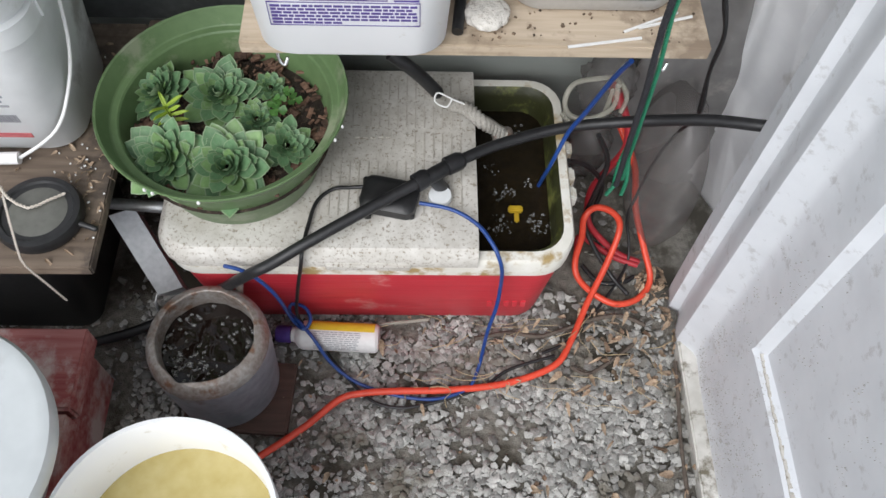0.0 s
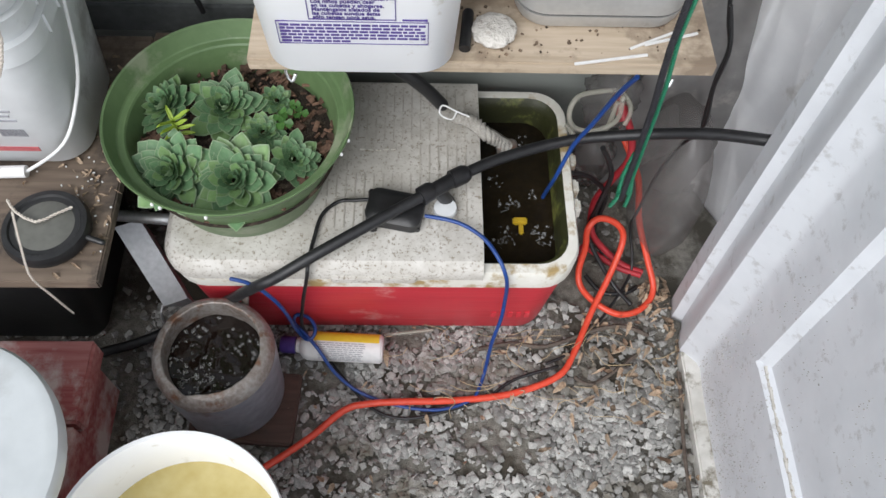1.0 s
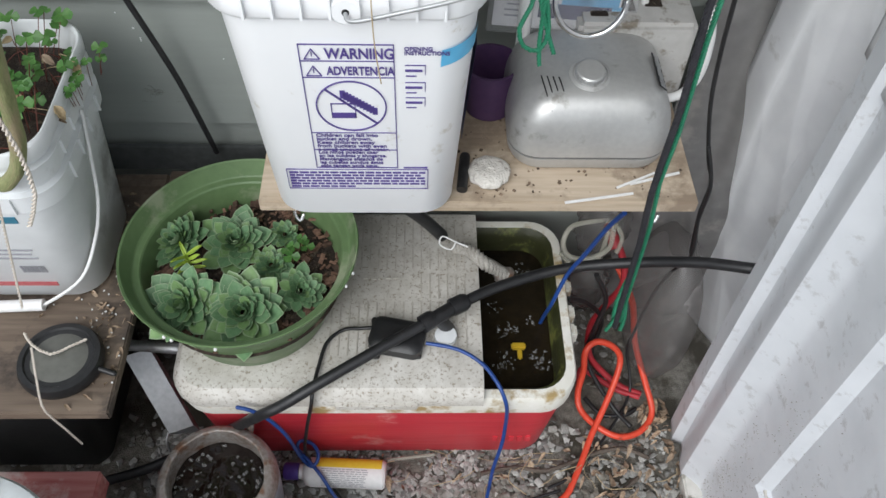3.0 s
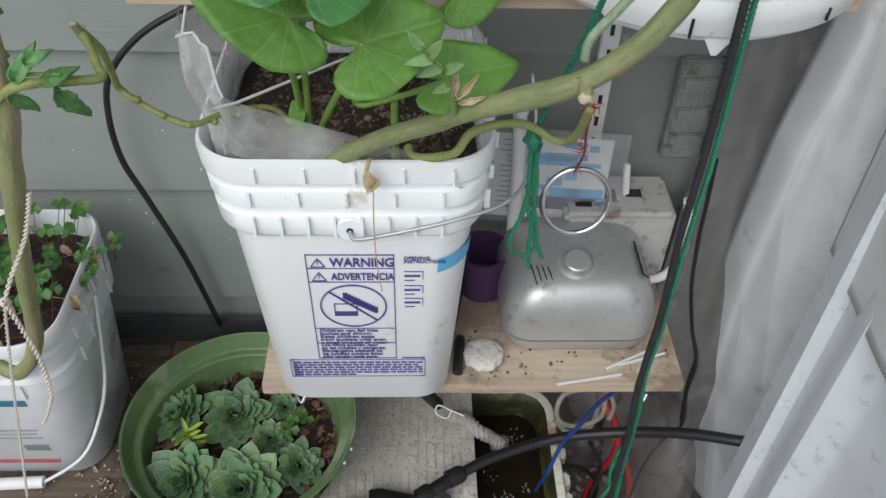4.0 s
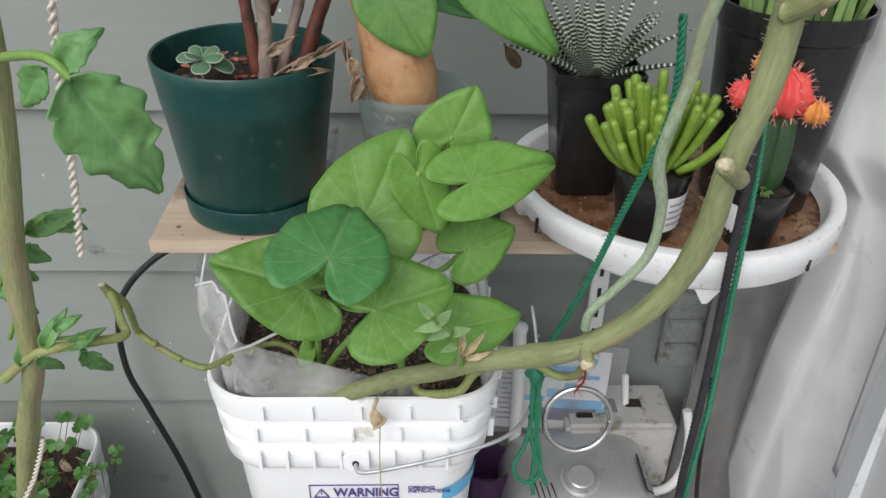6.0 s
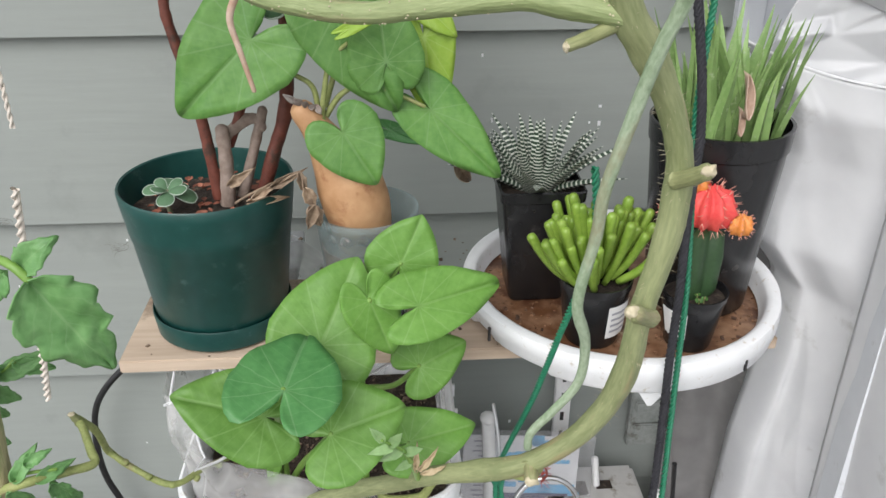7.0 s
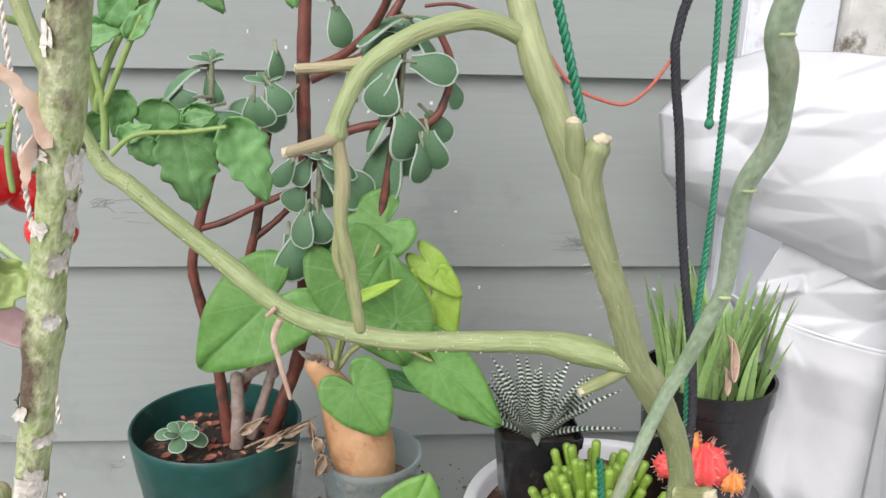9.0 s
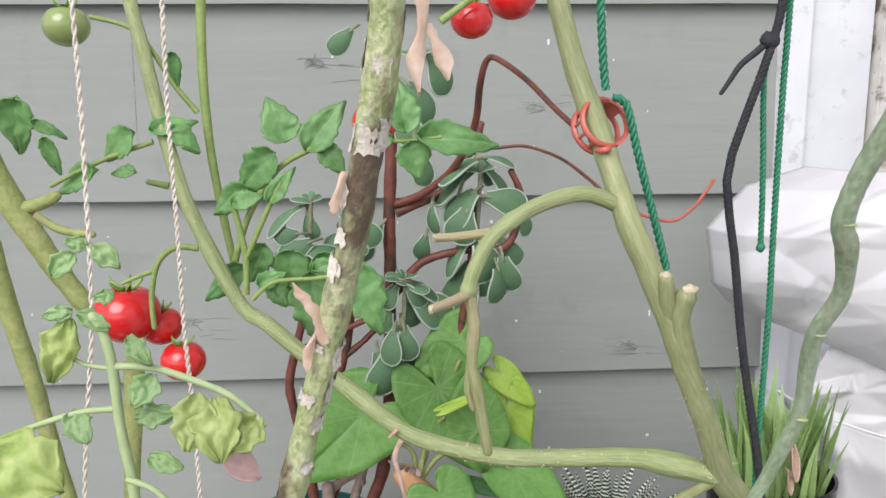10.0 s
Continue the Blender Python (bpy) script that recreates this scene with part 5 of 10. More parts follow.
def rim_pail():
    """Square pail with flared collars, grey-white, on the table."""
    c = (-0.448, -0.172, 0.0)
    t = thing("square_pail", "dirty pale grey square pail with a stained rim on the table", "bucket", at=(-0.448, -0.172, 0.351))
    loft("body", [(0.351, 0.084, 0.084, 0.04), (0.357, 0.091, 0.091, 0.044), (0.560, 0.104, 0.112, 0.046), (0.566, 0.105, 0.113, 0.046),
                  (0.569, 0.112, 0.120, 0.048), (0.597, 0.1135, 0.1215, 0.048), (0.599, 0.107, 0.115, 0.046), (0.609, 0.1075, 0.1155, 0.046),
                  (0.611, 0.1135, 0.1215, 0.048), (0.634, 0.1145, 0.1225, 0.048), (0.636, 0.1085, 0.1165, 0.046), (0.646, 0.109, 0.117, 0.046),
                  (0.648, 0.1145, 0.1225, 0.048), (0.666, 0.1155, 0.1235, 0.048), (0.669, 0.113, 0.121, 0.047), (0.667, 0.110, 0.118, 0.046), (0.62, 0.104, 0.112, 0.044), (0.61, 0.103, 0.111, 0.044)], M["grey_plastic"], t, c, n=8, top=False, sharp=50)
    loft("soil", [(0.60, 0.102, 0.110, 0.044), (0.632, 0.1035, 0.1115, 0.044)], M["soil"], t, c, n=8, label="soil with grit")
    for z0, z1, hx, hy in ((0.570, 0.596, 0.1135, 0.1215), (0.612, 0.633, 0.1145, 0.1225)):
        for i in range(4):
            f = -0.060 + 0.040 * i
            v, g = box_data((c[0] + hx + 0.001, c[1] + f, (z0 + z1) / 2), (0.0016, 0.0009, (z1 - z0) / 2))
            link_mesh("collar_rib", v, g, M["grey_plastic"], t)
            v, g = box_data((c[0] + f, c[1] - hy - 0.001, (z0 + z1) / 2), (0.0009, 0.0016, (z1 - z0) / 2))
            link_mesh("collar_rib", v, g, M["grey_plastic"], t)

    def face(x, z, half_x, half_z):
        y = c[1] - 0.091 - 0.021 * (z - 0.357) / 0.203
        return box_data((x, y - 0.0007, z), (half_x, 0.0006, half_z), 0, 0.103)

    tube("handle", [(-0.331, -0.161, 0.616), (-0.331, -0.187, 0.558), (-0.333, -0.212, 0.503), (-0.344, -0.238, 0.457), (-0.370, -0.272, 0.409), (-0.4336, -0.284, 0.3625), (-0.45, -0.285, 0.3615)], 0.0024, M["paper"], t, label="white wire handle")
    rod("handle_grip", (-0.4336, -0.284, 0.3625), (-0.545, -0.288, 0.3605), 0.0088, M["paper"], t, "white plastic grip")
    bc, red, teal, fine = (-0.426, -0.274, 0.429), (-0.454, -0.270, 0.390), (-0.427, -0.284, 0.546), (-0.428, -0.278, 0.457)
    joined("bar_code", [face(bc[0] - 0.016 + i * 0.0022, bc[2], 0.0004 + 0.0004 * (i % 3 == 0), 0.008) for i in range(15)], M["grey_print"], t)
    joined("red_strip", [face(red[0], red[2], 0.045, 0.0045)], M["red_ink"], t, "faded red printed strip")
    joined("printed_lines", [face(fine[0] - 0.012, fine[2] + 0.010 * i, 0.030 - 0.005 * (i % 2), 0.0016) for i in range(3)], M["grey_print"], t, "worn grey printed lines")
    joined("label_band", [face(teal[0] - 0.01, teal[2], 0.036, 0.0065)], M["teal_ink"], t, "teal printed band")


rim_pail()
clover("wood_sorrel", (-0.445, -0.160, 0.632), "patch of small green clover-like leaves filling the pail", 84, (0.092, 0.098), 9, 0.0118, 0.062)
clover("wood_sorrel", (-0.330, -0.150, 0.632), "few small clover-like leaves trailing over the rim of the pail", 16, (0.022, 0.050), 12, 0.0095, 0.040)


M["straw"] = material("pale_straw", (0.36, 0.27, 0.15), (0.52, 0.42, 0.27), 40, 0.8, 0.2)


def dead_growth():
    t = thing("dead_plant", "dead reddish stalks and papery leaves among the sorrel", "dry plant", at=(-0.43, -0.17, 0.633))
    rng = random.Random(61)
    for k in range(30):
        b = Vector((rng.uniform(-0.52, -0.345), rng.uniform(-0.26, -0.08), 0.630))
        e = b + Vector((rng.uniform(-0.05, 0.07), rng.uniform(-0.04, 0.03), rng.uniform(0.012, 0.055)))
        tube("stalk", [b, b.lerp(e, 0.5) + Vector((rng.uniform(-0.01, 0.01), 0, 0.008)), e], 0.0009, M["red_stem"] if k % 3 else M["straw"], t, r1=0.0005, sides=5, step=3)
        if k % 2 == 0:
            d = Vector((rng.uniform(-1, 1), rng.uniform(-1, 0.2), rng.uniform(-0.8, 0.3))).normalized() * rng.uniform(0.010, 0.020)
            leaf("dry_leaf", e, e + d, (rng.uniform(-0.5, 0.5), -0.7, 0.6), rng.uniform(0.007, 0.012), M["dry_leaf"] if k % 4 else M["straw"], t, kind="wilted", nu=3, nv=6, cup=0.6, seed=k)
    for x, y, z in ((-0.333, -0.212, 0.668), (-0.334, -0.135, 0.669)):
        leaf("dry_leaf", (x, y, z), (x + 0.012, y - 0.006, z - 0.014), (0.8, -0.6, 0.3), 0.011, M["straw"], t, kind="wilted", nu=3, nv=6, cup=0.6, seed=int(x * -1e3))




dead_growth()


def air_disc():
    t = thing("air_stone_disc", "round smoked disc with a black rubber rim lying on the table", "air stone", at=(-0.385, -0.375, 0.351))
    c = (-0.387, -0.372, 0.0)
    lathe("rubber_rim", [(0.046, 0.3515), (0.055, 0.354), (0.056, 0.362), (0.053, 0.370), (0.046, 0.371), (0.044, 0.368)], M["black"], t, c, 48)
    lathe("disc", [(0.0445, 0.366), (0.03, 0.370), (0.0005, 0.371)], M["smoked"], t, c, 40, cap=False)
    rod("nipple", (-0.333, -0.385, 0.361), (-0.312, -0.392, 0.360), 0.004, M["black"], t)
    s = thing("twine_tail", "knotted dirty white twine hanging over the table edge", "twine", at=(-0.41, -0.45, 0.36))
    twisted_rope("twine", [(-0.438, -0.340, 0.378), (-0.424, -0.357, 0.377), (-0.396, -0.371, 0.375), (-0.375, -0.358, 0.373), (-0.356, -0.346, 0.372)], 0.0022, M["twine"], s, 2, 0.01)
    twisted_rope("twine", [(-0.343, -0.450, 0.525), (-0.375, -0.451, 0.412), (-0.381, -0.453, 0.372), (-0.373, -0.454, 0.330), (-0.364, -0.455, 0.281)], 0.0016, M["twine"], s, 2, 0.01)


def table_litter():
    rng = random.Random(61)
    t = thing("leaf_scraps", "dry leaf scraps and perlite grains on the table", "leaf litter", at=(-0.36, -0.36, 0.351), kind="stuff")
    bits, white = [], []
    for i in range(130):
        x, y = rng.uniform(-0.44, -0.318), rng.uniform(-0.44, -0.06)
        if i < 70:
            x, y = rng.gauss(-0.345, 0.018), rng.gauss(-0.29, 0.055)
        x = min(x, -0.316)
        b = Vector((x, y, 0.3525))
        s, g = rng.uniform(0.004, 0.014), rng.uniform(0, 6.28)
        bits.append(heart_data(b, b + Vector((math.cos(g) * s, math.sin(g) * s, rng.uniform(0.0, 0.003))), (0, -0.2, 1), s * rng.uniform(0.14, 0.55), 0.35, nu=2, nv=6, kind="serrate", seed=i))
        if i % 3:
            continue
        white.append(box_data((min(-0.316, x + rng.gauss(0, 0.02)), min(-0.05, max(-0.44, y + rng.gauss(0, 0.02))), 0.3513), (rng.uniform(0.0006, 0.0018), 0.0009, 0.0008), rng.uniform(0, 3)))
    joined("scraps", bits, M["dry_leaf"], t, sharp=180)
    joined("grains", white, M["paper"], t)


table_litter()


air_disc()
# ---- lower shelf and its bucket ----
def lower_shelf():
    t = thing("shelf_board", "bare plywood shelf board on a wall bracket", "shelf", at=(0.16, -0.16, 0.585))
    slab("board", (-0.097, -0.298, 0.583), (0.423, -0.03, 0.600), M["ply"], t, 0.0012)
    for x in (-0.058, 0.372):
        tube("hook", [(x, -0.290, 0.583), (x, -0.293, 0.570), (x + 0.006, -0.296, 0.563), (x + 0.010, -0.292, 0.570)], 0.0022, M["chrome"], t, label="shiny screw hook")
    for x in (0.0, 0.33):
        slab("bracket", (x, -0.25, 0.566), (x + 0.02, -0.015, 0.5825), M["zinc"], t, 0.002, "steel shelf bracket")


lower_shelf()
BC = (0.029, -0.228, 0.0)


def litter_bucket():
    t = thing("bucket", "white square plastic bucket with ribbed collars and purple warning print", "bucket", at=(0.029, -0.228, 0.601))
    rows = [(0.601, 0.082, 0.078, 0.03), (0.604, 0.094, 0.090, 0.036), (0.612, 0.1005, 0.0965, 0.038), (0.885, 0.117, 0.115, 0.042), (0.892, 0.118, 0.116, 0.042),
            (0.895, 0.124, 0.122, 0.044), (0.898, 0.1255, 0.1235, 0.045), (0.920, 0.127, 0.125, 0.045), (0.923, 0.1245, 0.1225, 0.044), (0.924, 0.120, 0.118, 0.042),
            (0.931, 0.1205, 0.1185, 0.042), (0.933, 0.1285, 0.1265, 0.046), (0.951, 0.1295, 0.1275, 0.046), (0.954, 0.127, 0.125, 0.045), (0.955, 0.1225, 0.1205, 0.043),
            (0.960, 0.123, 0.121, 0.043), (0.962, 0.1315, 0.1295, 0.047), (0.981, 0.133, 0.131, 0.048), (0.986, 0.132, 0.130, 0.047), (0.987, 0.1295, 0.1275, 0.046), (0.984, 0.127, 0.125, 0.045), (0.93, 0.119, 0.117, 0.042), (0.92, 0.118, 0.116, 0.042)]
    body = loft("body", rows, M["white_plastic"], t, BC, n=8, top=False, sharp=50)
    loft("soil", [(0.922, 0.118, 0.116, 0.042), (0.948, 0.1185, 0.1165, 0.042)], M["soil"], t, BC, n=8, label="dark gritty potting soil")
    ribs = []
    for z0, z1, h in ((0.899, 0.921, 0.1275), (0.935, 0.951, 0.129), (0.964, 0.980, 0.132)):
        k = 8 if z0 < 0.93 else 5
        for i in range(k):
            f = -0.085 + 0.17 * i / (k - 1) + (0.008 if z0 > 0.95 else 0)
            ribs.append(box_data((BC[0] + f, BC[1] - h + 0.0005, (z0 + z1) / 2), (0.0012, 0.0028, (z1 - z0) / 2)))
            ribs.append(box_data((BC[0] + h + 0.0012, BC[1] + f, (z0 + z1) / 2), (0.0028, 0.0012, (z1 - z0) / 2)))
    for v, f in ribs:
        link_mesh("collar_rib", v, f, M["white_plastic"], body)
    boss = lathe("handle_boss", [(0.0135, -0.006), (0.0135, 0.0), (0.012, 0.0015), (0.0005, 0.0015)], M["white_plastic"], t, (0, 0, 0), 24)
    boss.data.transform(Matrix.Translation((0.030, -0.3550, 0.907)) @ Matrix.Rotation(radians(90), 4, "X"))
    lathe("handle_hole", [(0.0032, 0), (0.0032, 0.001), (0.0005, 0.001)], M["black"], boss, (0, 0, 0), 16)
    hole = [o for o in boss.children][0]
    hole.matrix_basis = Matrix.Translation((0.030, -0.3564, 0.907)) @ Matrix.Rotation(radians(90), 4, "X")
    tube("handle", [(0.030, -0.3575, 0.907), (0.036, -0.366, 0.905), (0.07, -0.368, 0.914), (0.125, -0.362, 0.925), (0.172, -0.345, 0.932), (0.196, -0.31, 0.94), (0.203, -0.27, 0.97), (0.2, -0.24, 1.0)], 0.0019, M["zinc"], t, label="bent galvanised wire handle")
    # print on the front: a frame of reference on the leaning face
    slope = (0.1155 - 0.0965) / (0.885 - 0.612)

    def face(x, z, proud=0.0006):
        return Vector((x, BC[1] - (0.0965 + slope * (z - 0.612)) - proud, z))

    def on_face(x, z, proud=0.0008):
        return Matrix.Translation(face(x, z, proud)) @ Matrix.Rotation(radians(90) + math.atan(slope), 4, "X")

    def bar(x0, x1, z0, z1):
        vs = [face(x0, z0, -0.0005), face(x1, z0, -0.0005), face(x1, z1, -0.0005), face(x0, z1, -0.0005), face(x0, z0), face(x1, z0), face(x1, z1), face(x0, z1)]
        return vs, [(0, 1, 2, 3), (4, 5, 6, 7), (0, 1, 5, 4), (1, 2, 6, 5), (2, 3, 7, 6), (3, 0, 4, 7)]

    def frame_lines(x0, x1, z0, z1, w=0.0009):
        return [bar(x0, x1, z1 - w, z1), bar(x0, x1, z0, z0 + w), bar(x0, x0 + w, z0, z1), bar(x1 - w, x1, z0, z1)]

    L, R, T, B = -0.017, 0.069, 0.863, 0.692
    lines = frame_lines(L, R, B, T) + [bar(L, R, 0.8425, 0.8432), bar(L, R, 0.8222, 0.8229), bar(L, R, 0.7465, 0.7472), bar(L, R, 0.7205, 0.7212)]
    joined("warning_frame", lines, M["ink"], t, "purple printed frame")
    lettering("warning_word", "WARNING", 0.0175, on_face(0.0065, 0.8465), M["ink"], t, 0.735)
    lettering("warning_word", "ADVERTENCIA", 0.0145, on_face(0.0065, 0.8265), M["ink"], t, 0.645)
    for z in (0.8455, 0.8250):
        tri = []
        a, b, c = face(-0.0125, z), face(0.0015, z), face(-0.0055, z + 0.012)
        for p, q in ((a, b), (b, c), (c, a)):
            tri.append(tube_data([p, q], 0.0006, sides=4, step=1))
        tri.append(bar(-0.0059, -0.0051, z + 0.0035, z + 0.0085))
        joined("warning_triangle", tri, M["ink"], t)
    # plain pictogram: a ring with a slash over simple shapes
    cx, cz, r = 0.026, 0.7845, 0.0335
    ring = [face(cx + r * math.cos(k * math.pi / 24), cz + r * math.sin(k * math.pi / 24)) for k in range(49)]
    pict = [tube_data(ring, 0.0009, sides=4, step=1), tube_data([face(cx - r * 0.72, cz + r * 0.70), face(cx + r * 0.72, cz - r * 0.70)], 0.0011, sides=4, step=1)]
    pict += [bar(cx - 0.020, cx - 0.019, cz - 0.016, cz + 0.004), bar(cx + 0.003, cx + 0.004, cz - 0.016, cz + 0.002), bar(cx - 0.020, cx + 0.004, cz - 0.016, cz - 0.009), bar(cx - 0.020, cx + 0.004, cz + 0.003, cz + 0.004)]
    for k in range(11):
        # one broad slanting bar over an open box
        pict.append(bar(cx - 0.010 + 0.0030 * k, cx - 0.005 + 0.0030 * k, cz + 0.011 - 0.0022 * k, cz + 0.021 - 0.0023 * k))
    joined("pictogram", pict, M["ink"], t, "round purple prohibition sign")
    lettering("small_print", "Children can fall into\nbucket and drown.\nKeep children away\nfrom buckets with even\na small amount of water.", 0.0066, on_face(-0.0125, 0.7415), M["ink"], t, 1.12)
    lettering("small_print", "Los niños pueden caer\nen las cubetas y ahogarse.\nManténgalos alejados de\nlas cubetas aunque éstas\nsólo tengan poca agua.", 0.0066, on_face(-0.0125, 0.7155), M["ink"], t, 1.02)
    rng = random.Random(6)
    low = frame_lines(-0.050, 0.101, 0.6565, 0.6895, 0.0007)
    for i in range(6):
        x = -0.047
        z = 0.6852 - i * 0.0047
        while x < 0.094 and not (i == 5 and x > 0.02):
            w = rng.uniform(0.004, 0.011)
            low.append(bar(x, min(x + w, 0.098), z - 0.0024, z))
            x += w + 0.0014
    low.append(bar(0.075, 0.100, 0.6915, 0.6935))
    joined("fine_print", low, M["ink"], t, "unreadable purple fine print in a box")
    lettering("small_print", "OPENING\nINSTRUCTIONS", 0.0062, on_face(0.078, 0.8565), M["ink"], t, 0.95)
    inst = []
    for z in (0.838, 0.8165, 0.7965):
        inst += [bar(0.0785, 0.0975, z, z + 0.0007), bar(0.0968, 0.0975, z - 0.011, z), bar(0.0785, 0.0945, z - 0.0075, z - 0.005), bar(0.079, 0.089, z - 0.0135, z - 0.0125)]
    joined("instruction_marks", inst, M["ink"], t)
    # sky-blue band and the dark side label running round the corner
    cv, cf = [], []
    pts = outline(0.1165, 0.1145, 0.042, 8)
    run = [i for i, p in enumerate(pts) if p[1] < 0.0 and p[0] > 0.078]
    run.sort(key=lambda i: (pts[i][0], pts[i][1]))
    for i in run:
        for z in (0.836, 0.856):
            k = (0.0965 + slope * (z - 0.612)) / 0.1145 * 1.008
            cv.append((BC[0] + pts[i][0] * k * 1.005, BC[1] + pts[i][1] * k, z + 0.12 * (pts[i][0] - 0.078)))
    for i in range(len(run) - 1):
        cf.append((2 * i, 2 * i + 1, 2 * i + 3, 2 * i + 2))
    joined("blue_band", [(cv, cf)], M["sky_ink"], t, "light blue printed band round the corner")
    dv, df = [], []
    for x, y in ((1.012, -0.55), (1.012, 0.35)):
        for z in (0.69, 0.825):
            k = 0.0985 + slope * (z - 0.612)
            dv.append((BC[0] + k * x + 0.0035, BC[1] + k * y, z))
    joined("side_label", [(dv, [(0, 1, 3, 2)])], M["dark_ink"], t, "dark printed label on the side")
    return t


litter_bucket()


def bag_liner():
    t = thing("plastic_bag", "crumpled clear plastic bag lining the bucket and rising above its rim", "plastic bag", at=(0.03, -0.22, 0.95))
    pts = outline(0.117, 0.115, 0.041, 26)
    k = len(pts)
    verts, faces = [], []
    rows = 18
    for j in range(rows):
        v = j / (rows - 1)
        for i, (x, y) in enumerate(pts):
            a = math.atan2(y, x)
            w = noise.noise(Vector((math.cos(a) * 3, math.sin(a) * 3, v * 1.5)))
            left = max(0.0, -x / 0.121)
            back = max(0.0, y / 0.119)
            front = max(0.0, -y / 0.119)
            side = max(0.0, min(1.0, (-x - 0.02) / 0.08))
            h = 0.018 + 0.120 * back + 0.125 * side + 0.03 * noise.noise(Vector((math.cos(a) * 9, math.sin(a) * 9, 4)))
            out = 1 + v * (0.16 * w + 0.06 * side - 0.06 * back) + 0.075 * (0.25 + v) * (1 - 2.6 * abs(noise.noise(Vector((math.cos(a) * 8, math.sin(a) * 8, v * 2.2)))))
            verts.append((BC[0] + x * out, BC[1] + y * out, 0.945 + v * h + 0.012 * v * w))
    for j in range(rows - 1):
        for i in range(k):
            a, b = j * k + i, j * k + (i + 1) % k
            faces.append((a, b, b + k, a + k))
    link_mesh("film", verts, faces, M["clear_film"], t, sharp=180)
    top = [Vector(verts[(rows - 1) * k + i]) for i in range(k) if pts[i][0] < 0.02 or pts[i][1] > 0]
    top.sort(key=lambda q: math.atan2(-(q.x - BC[0]) + 0.05, -(q.y - BC[1])))
    tube("rolled_edge", top[::3], 0.0013, M["film"], t, sides=6, step=2, label="thick white rolled edge")


bag_liner()


def soil_grit(name, label, c, r, z, n, seed, mats=("bark",), square=False):
    rng = random.Random(seed)
    t = thing(name, label, "grit", at=(c[0], c[1], z), kind="stuff")
    pieces = []
    for _ in range(n):
        if square:
            x, y = rng.uniform(-r, r), rng.uniform(-r, r)
        else:
            a, q = rng.uniform(0, 6.28), r * math.sqrt(rng.random())
            x, y = q * math.cos(a), q * math.sin(a)
        s = rng.uniform(0.0007, 0.0022) if rng.random() < 0.93 else rng.uniform(0.002, 0.0045)
        pieces.append(box_data((c[0] + x, c[1] + y, z + rng.uniform(-0.0005, 0.0015)), (s, s * rng.uniform(0.5, 0.9), s * 0.5), rng.uniform(0, 3), rng.uniform(-0.5, 0.5)))
    joined("grains", pieces, M[mats[0]], t)


soil_grit("soil_grit", "brown grit and perlite on the soil of the white bucket", BC, 0.105, 0.9485, 1100, 21, mats=("grit",), square=True)


def board_crumbs(name, label, x0, x1, y0, y1, z, n, seed):
    rng = random.Random(seed)
    t = thing(name, label, "crumbs", at=((x0 + x1) / 2, (y0 + y1) / 2, z), kind="stuff")
    bits = []
    for _ in range(n):
        s = rng.uniform(0.0005, 0.0019)
        bits.append(box_data((rng.uniform(x0, x1), rng.uniform(y0, y1), z + s * 0.3), (s, s * rng.uniform(0.4, 1), s * 0.5), rng.uniform(0, 3), rng.uniform(-0.3, 0.3)))
    joined("crumb_scatter", bits, M["grit"], t)


board_crumbs("soil_crumbs", "dark soil crumbs scattered on the lower plywood shelf", 0.14, 0.415, -0.293, -0.06, 0.600, 260, 71)
board_crumbs("soil_crumbs", "dark soil crumbs scattered on the upper plywood shelf", -0.13, 0.2, -0.288, -0.06, 1.105, 120, 72)


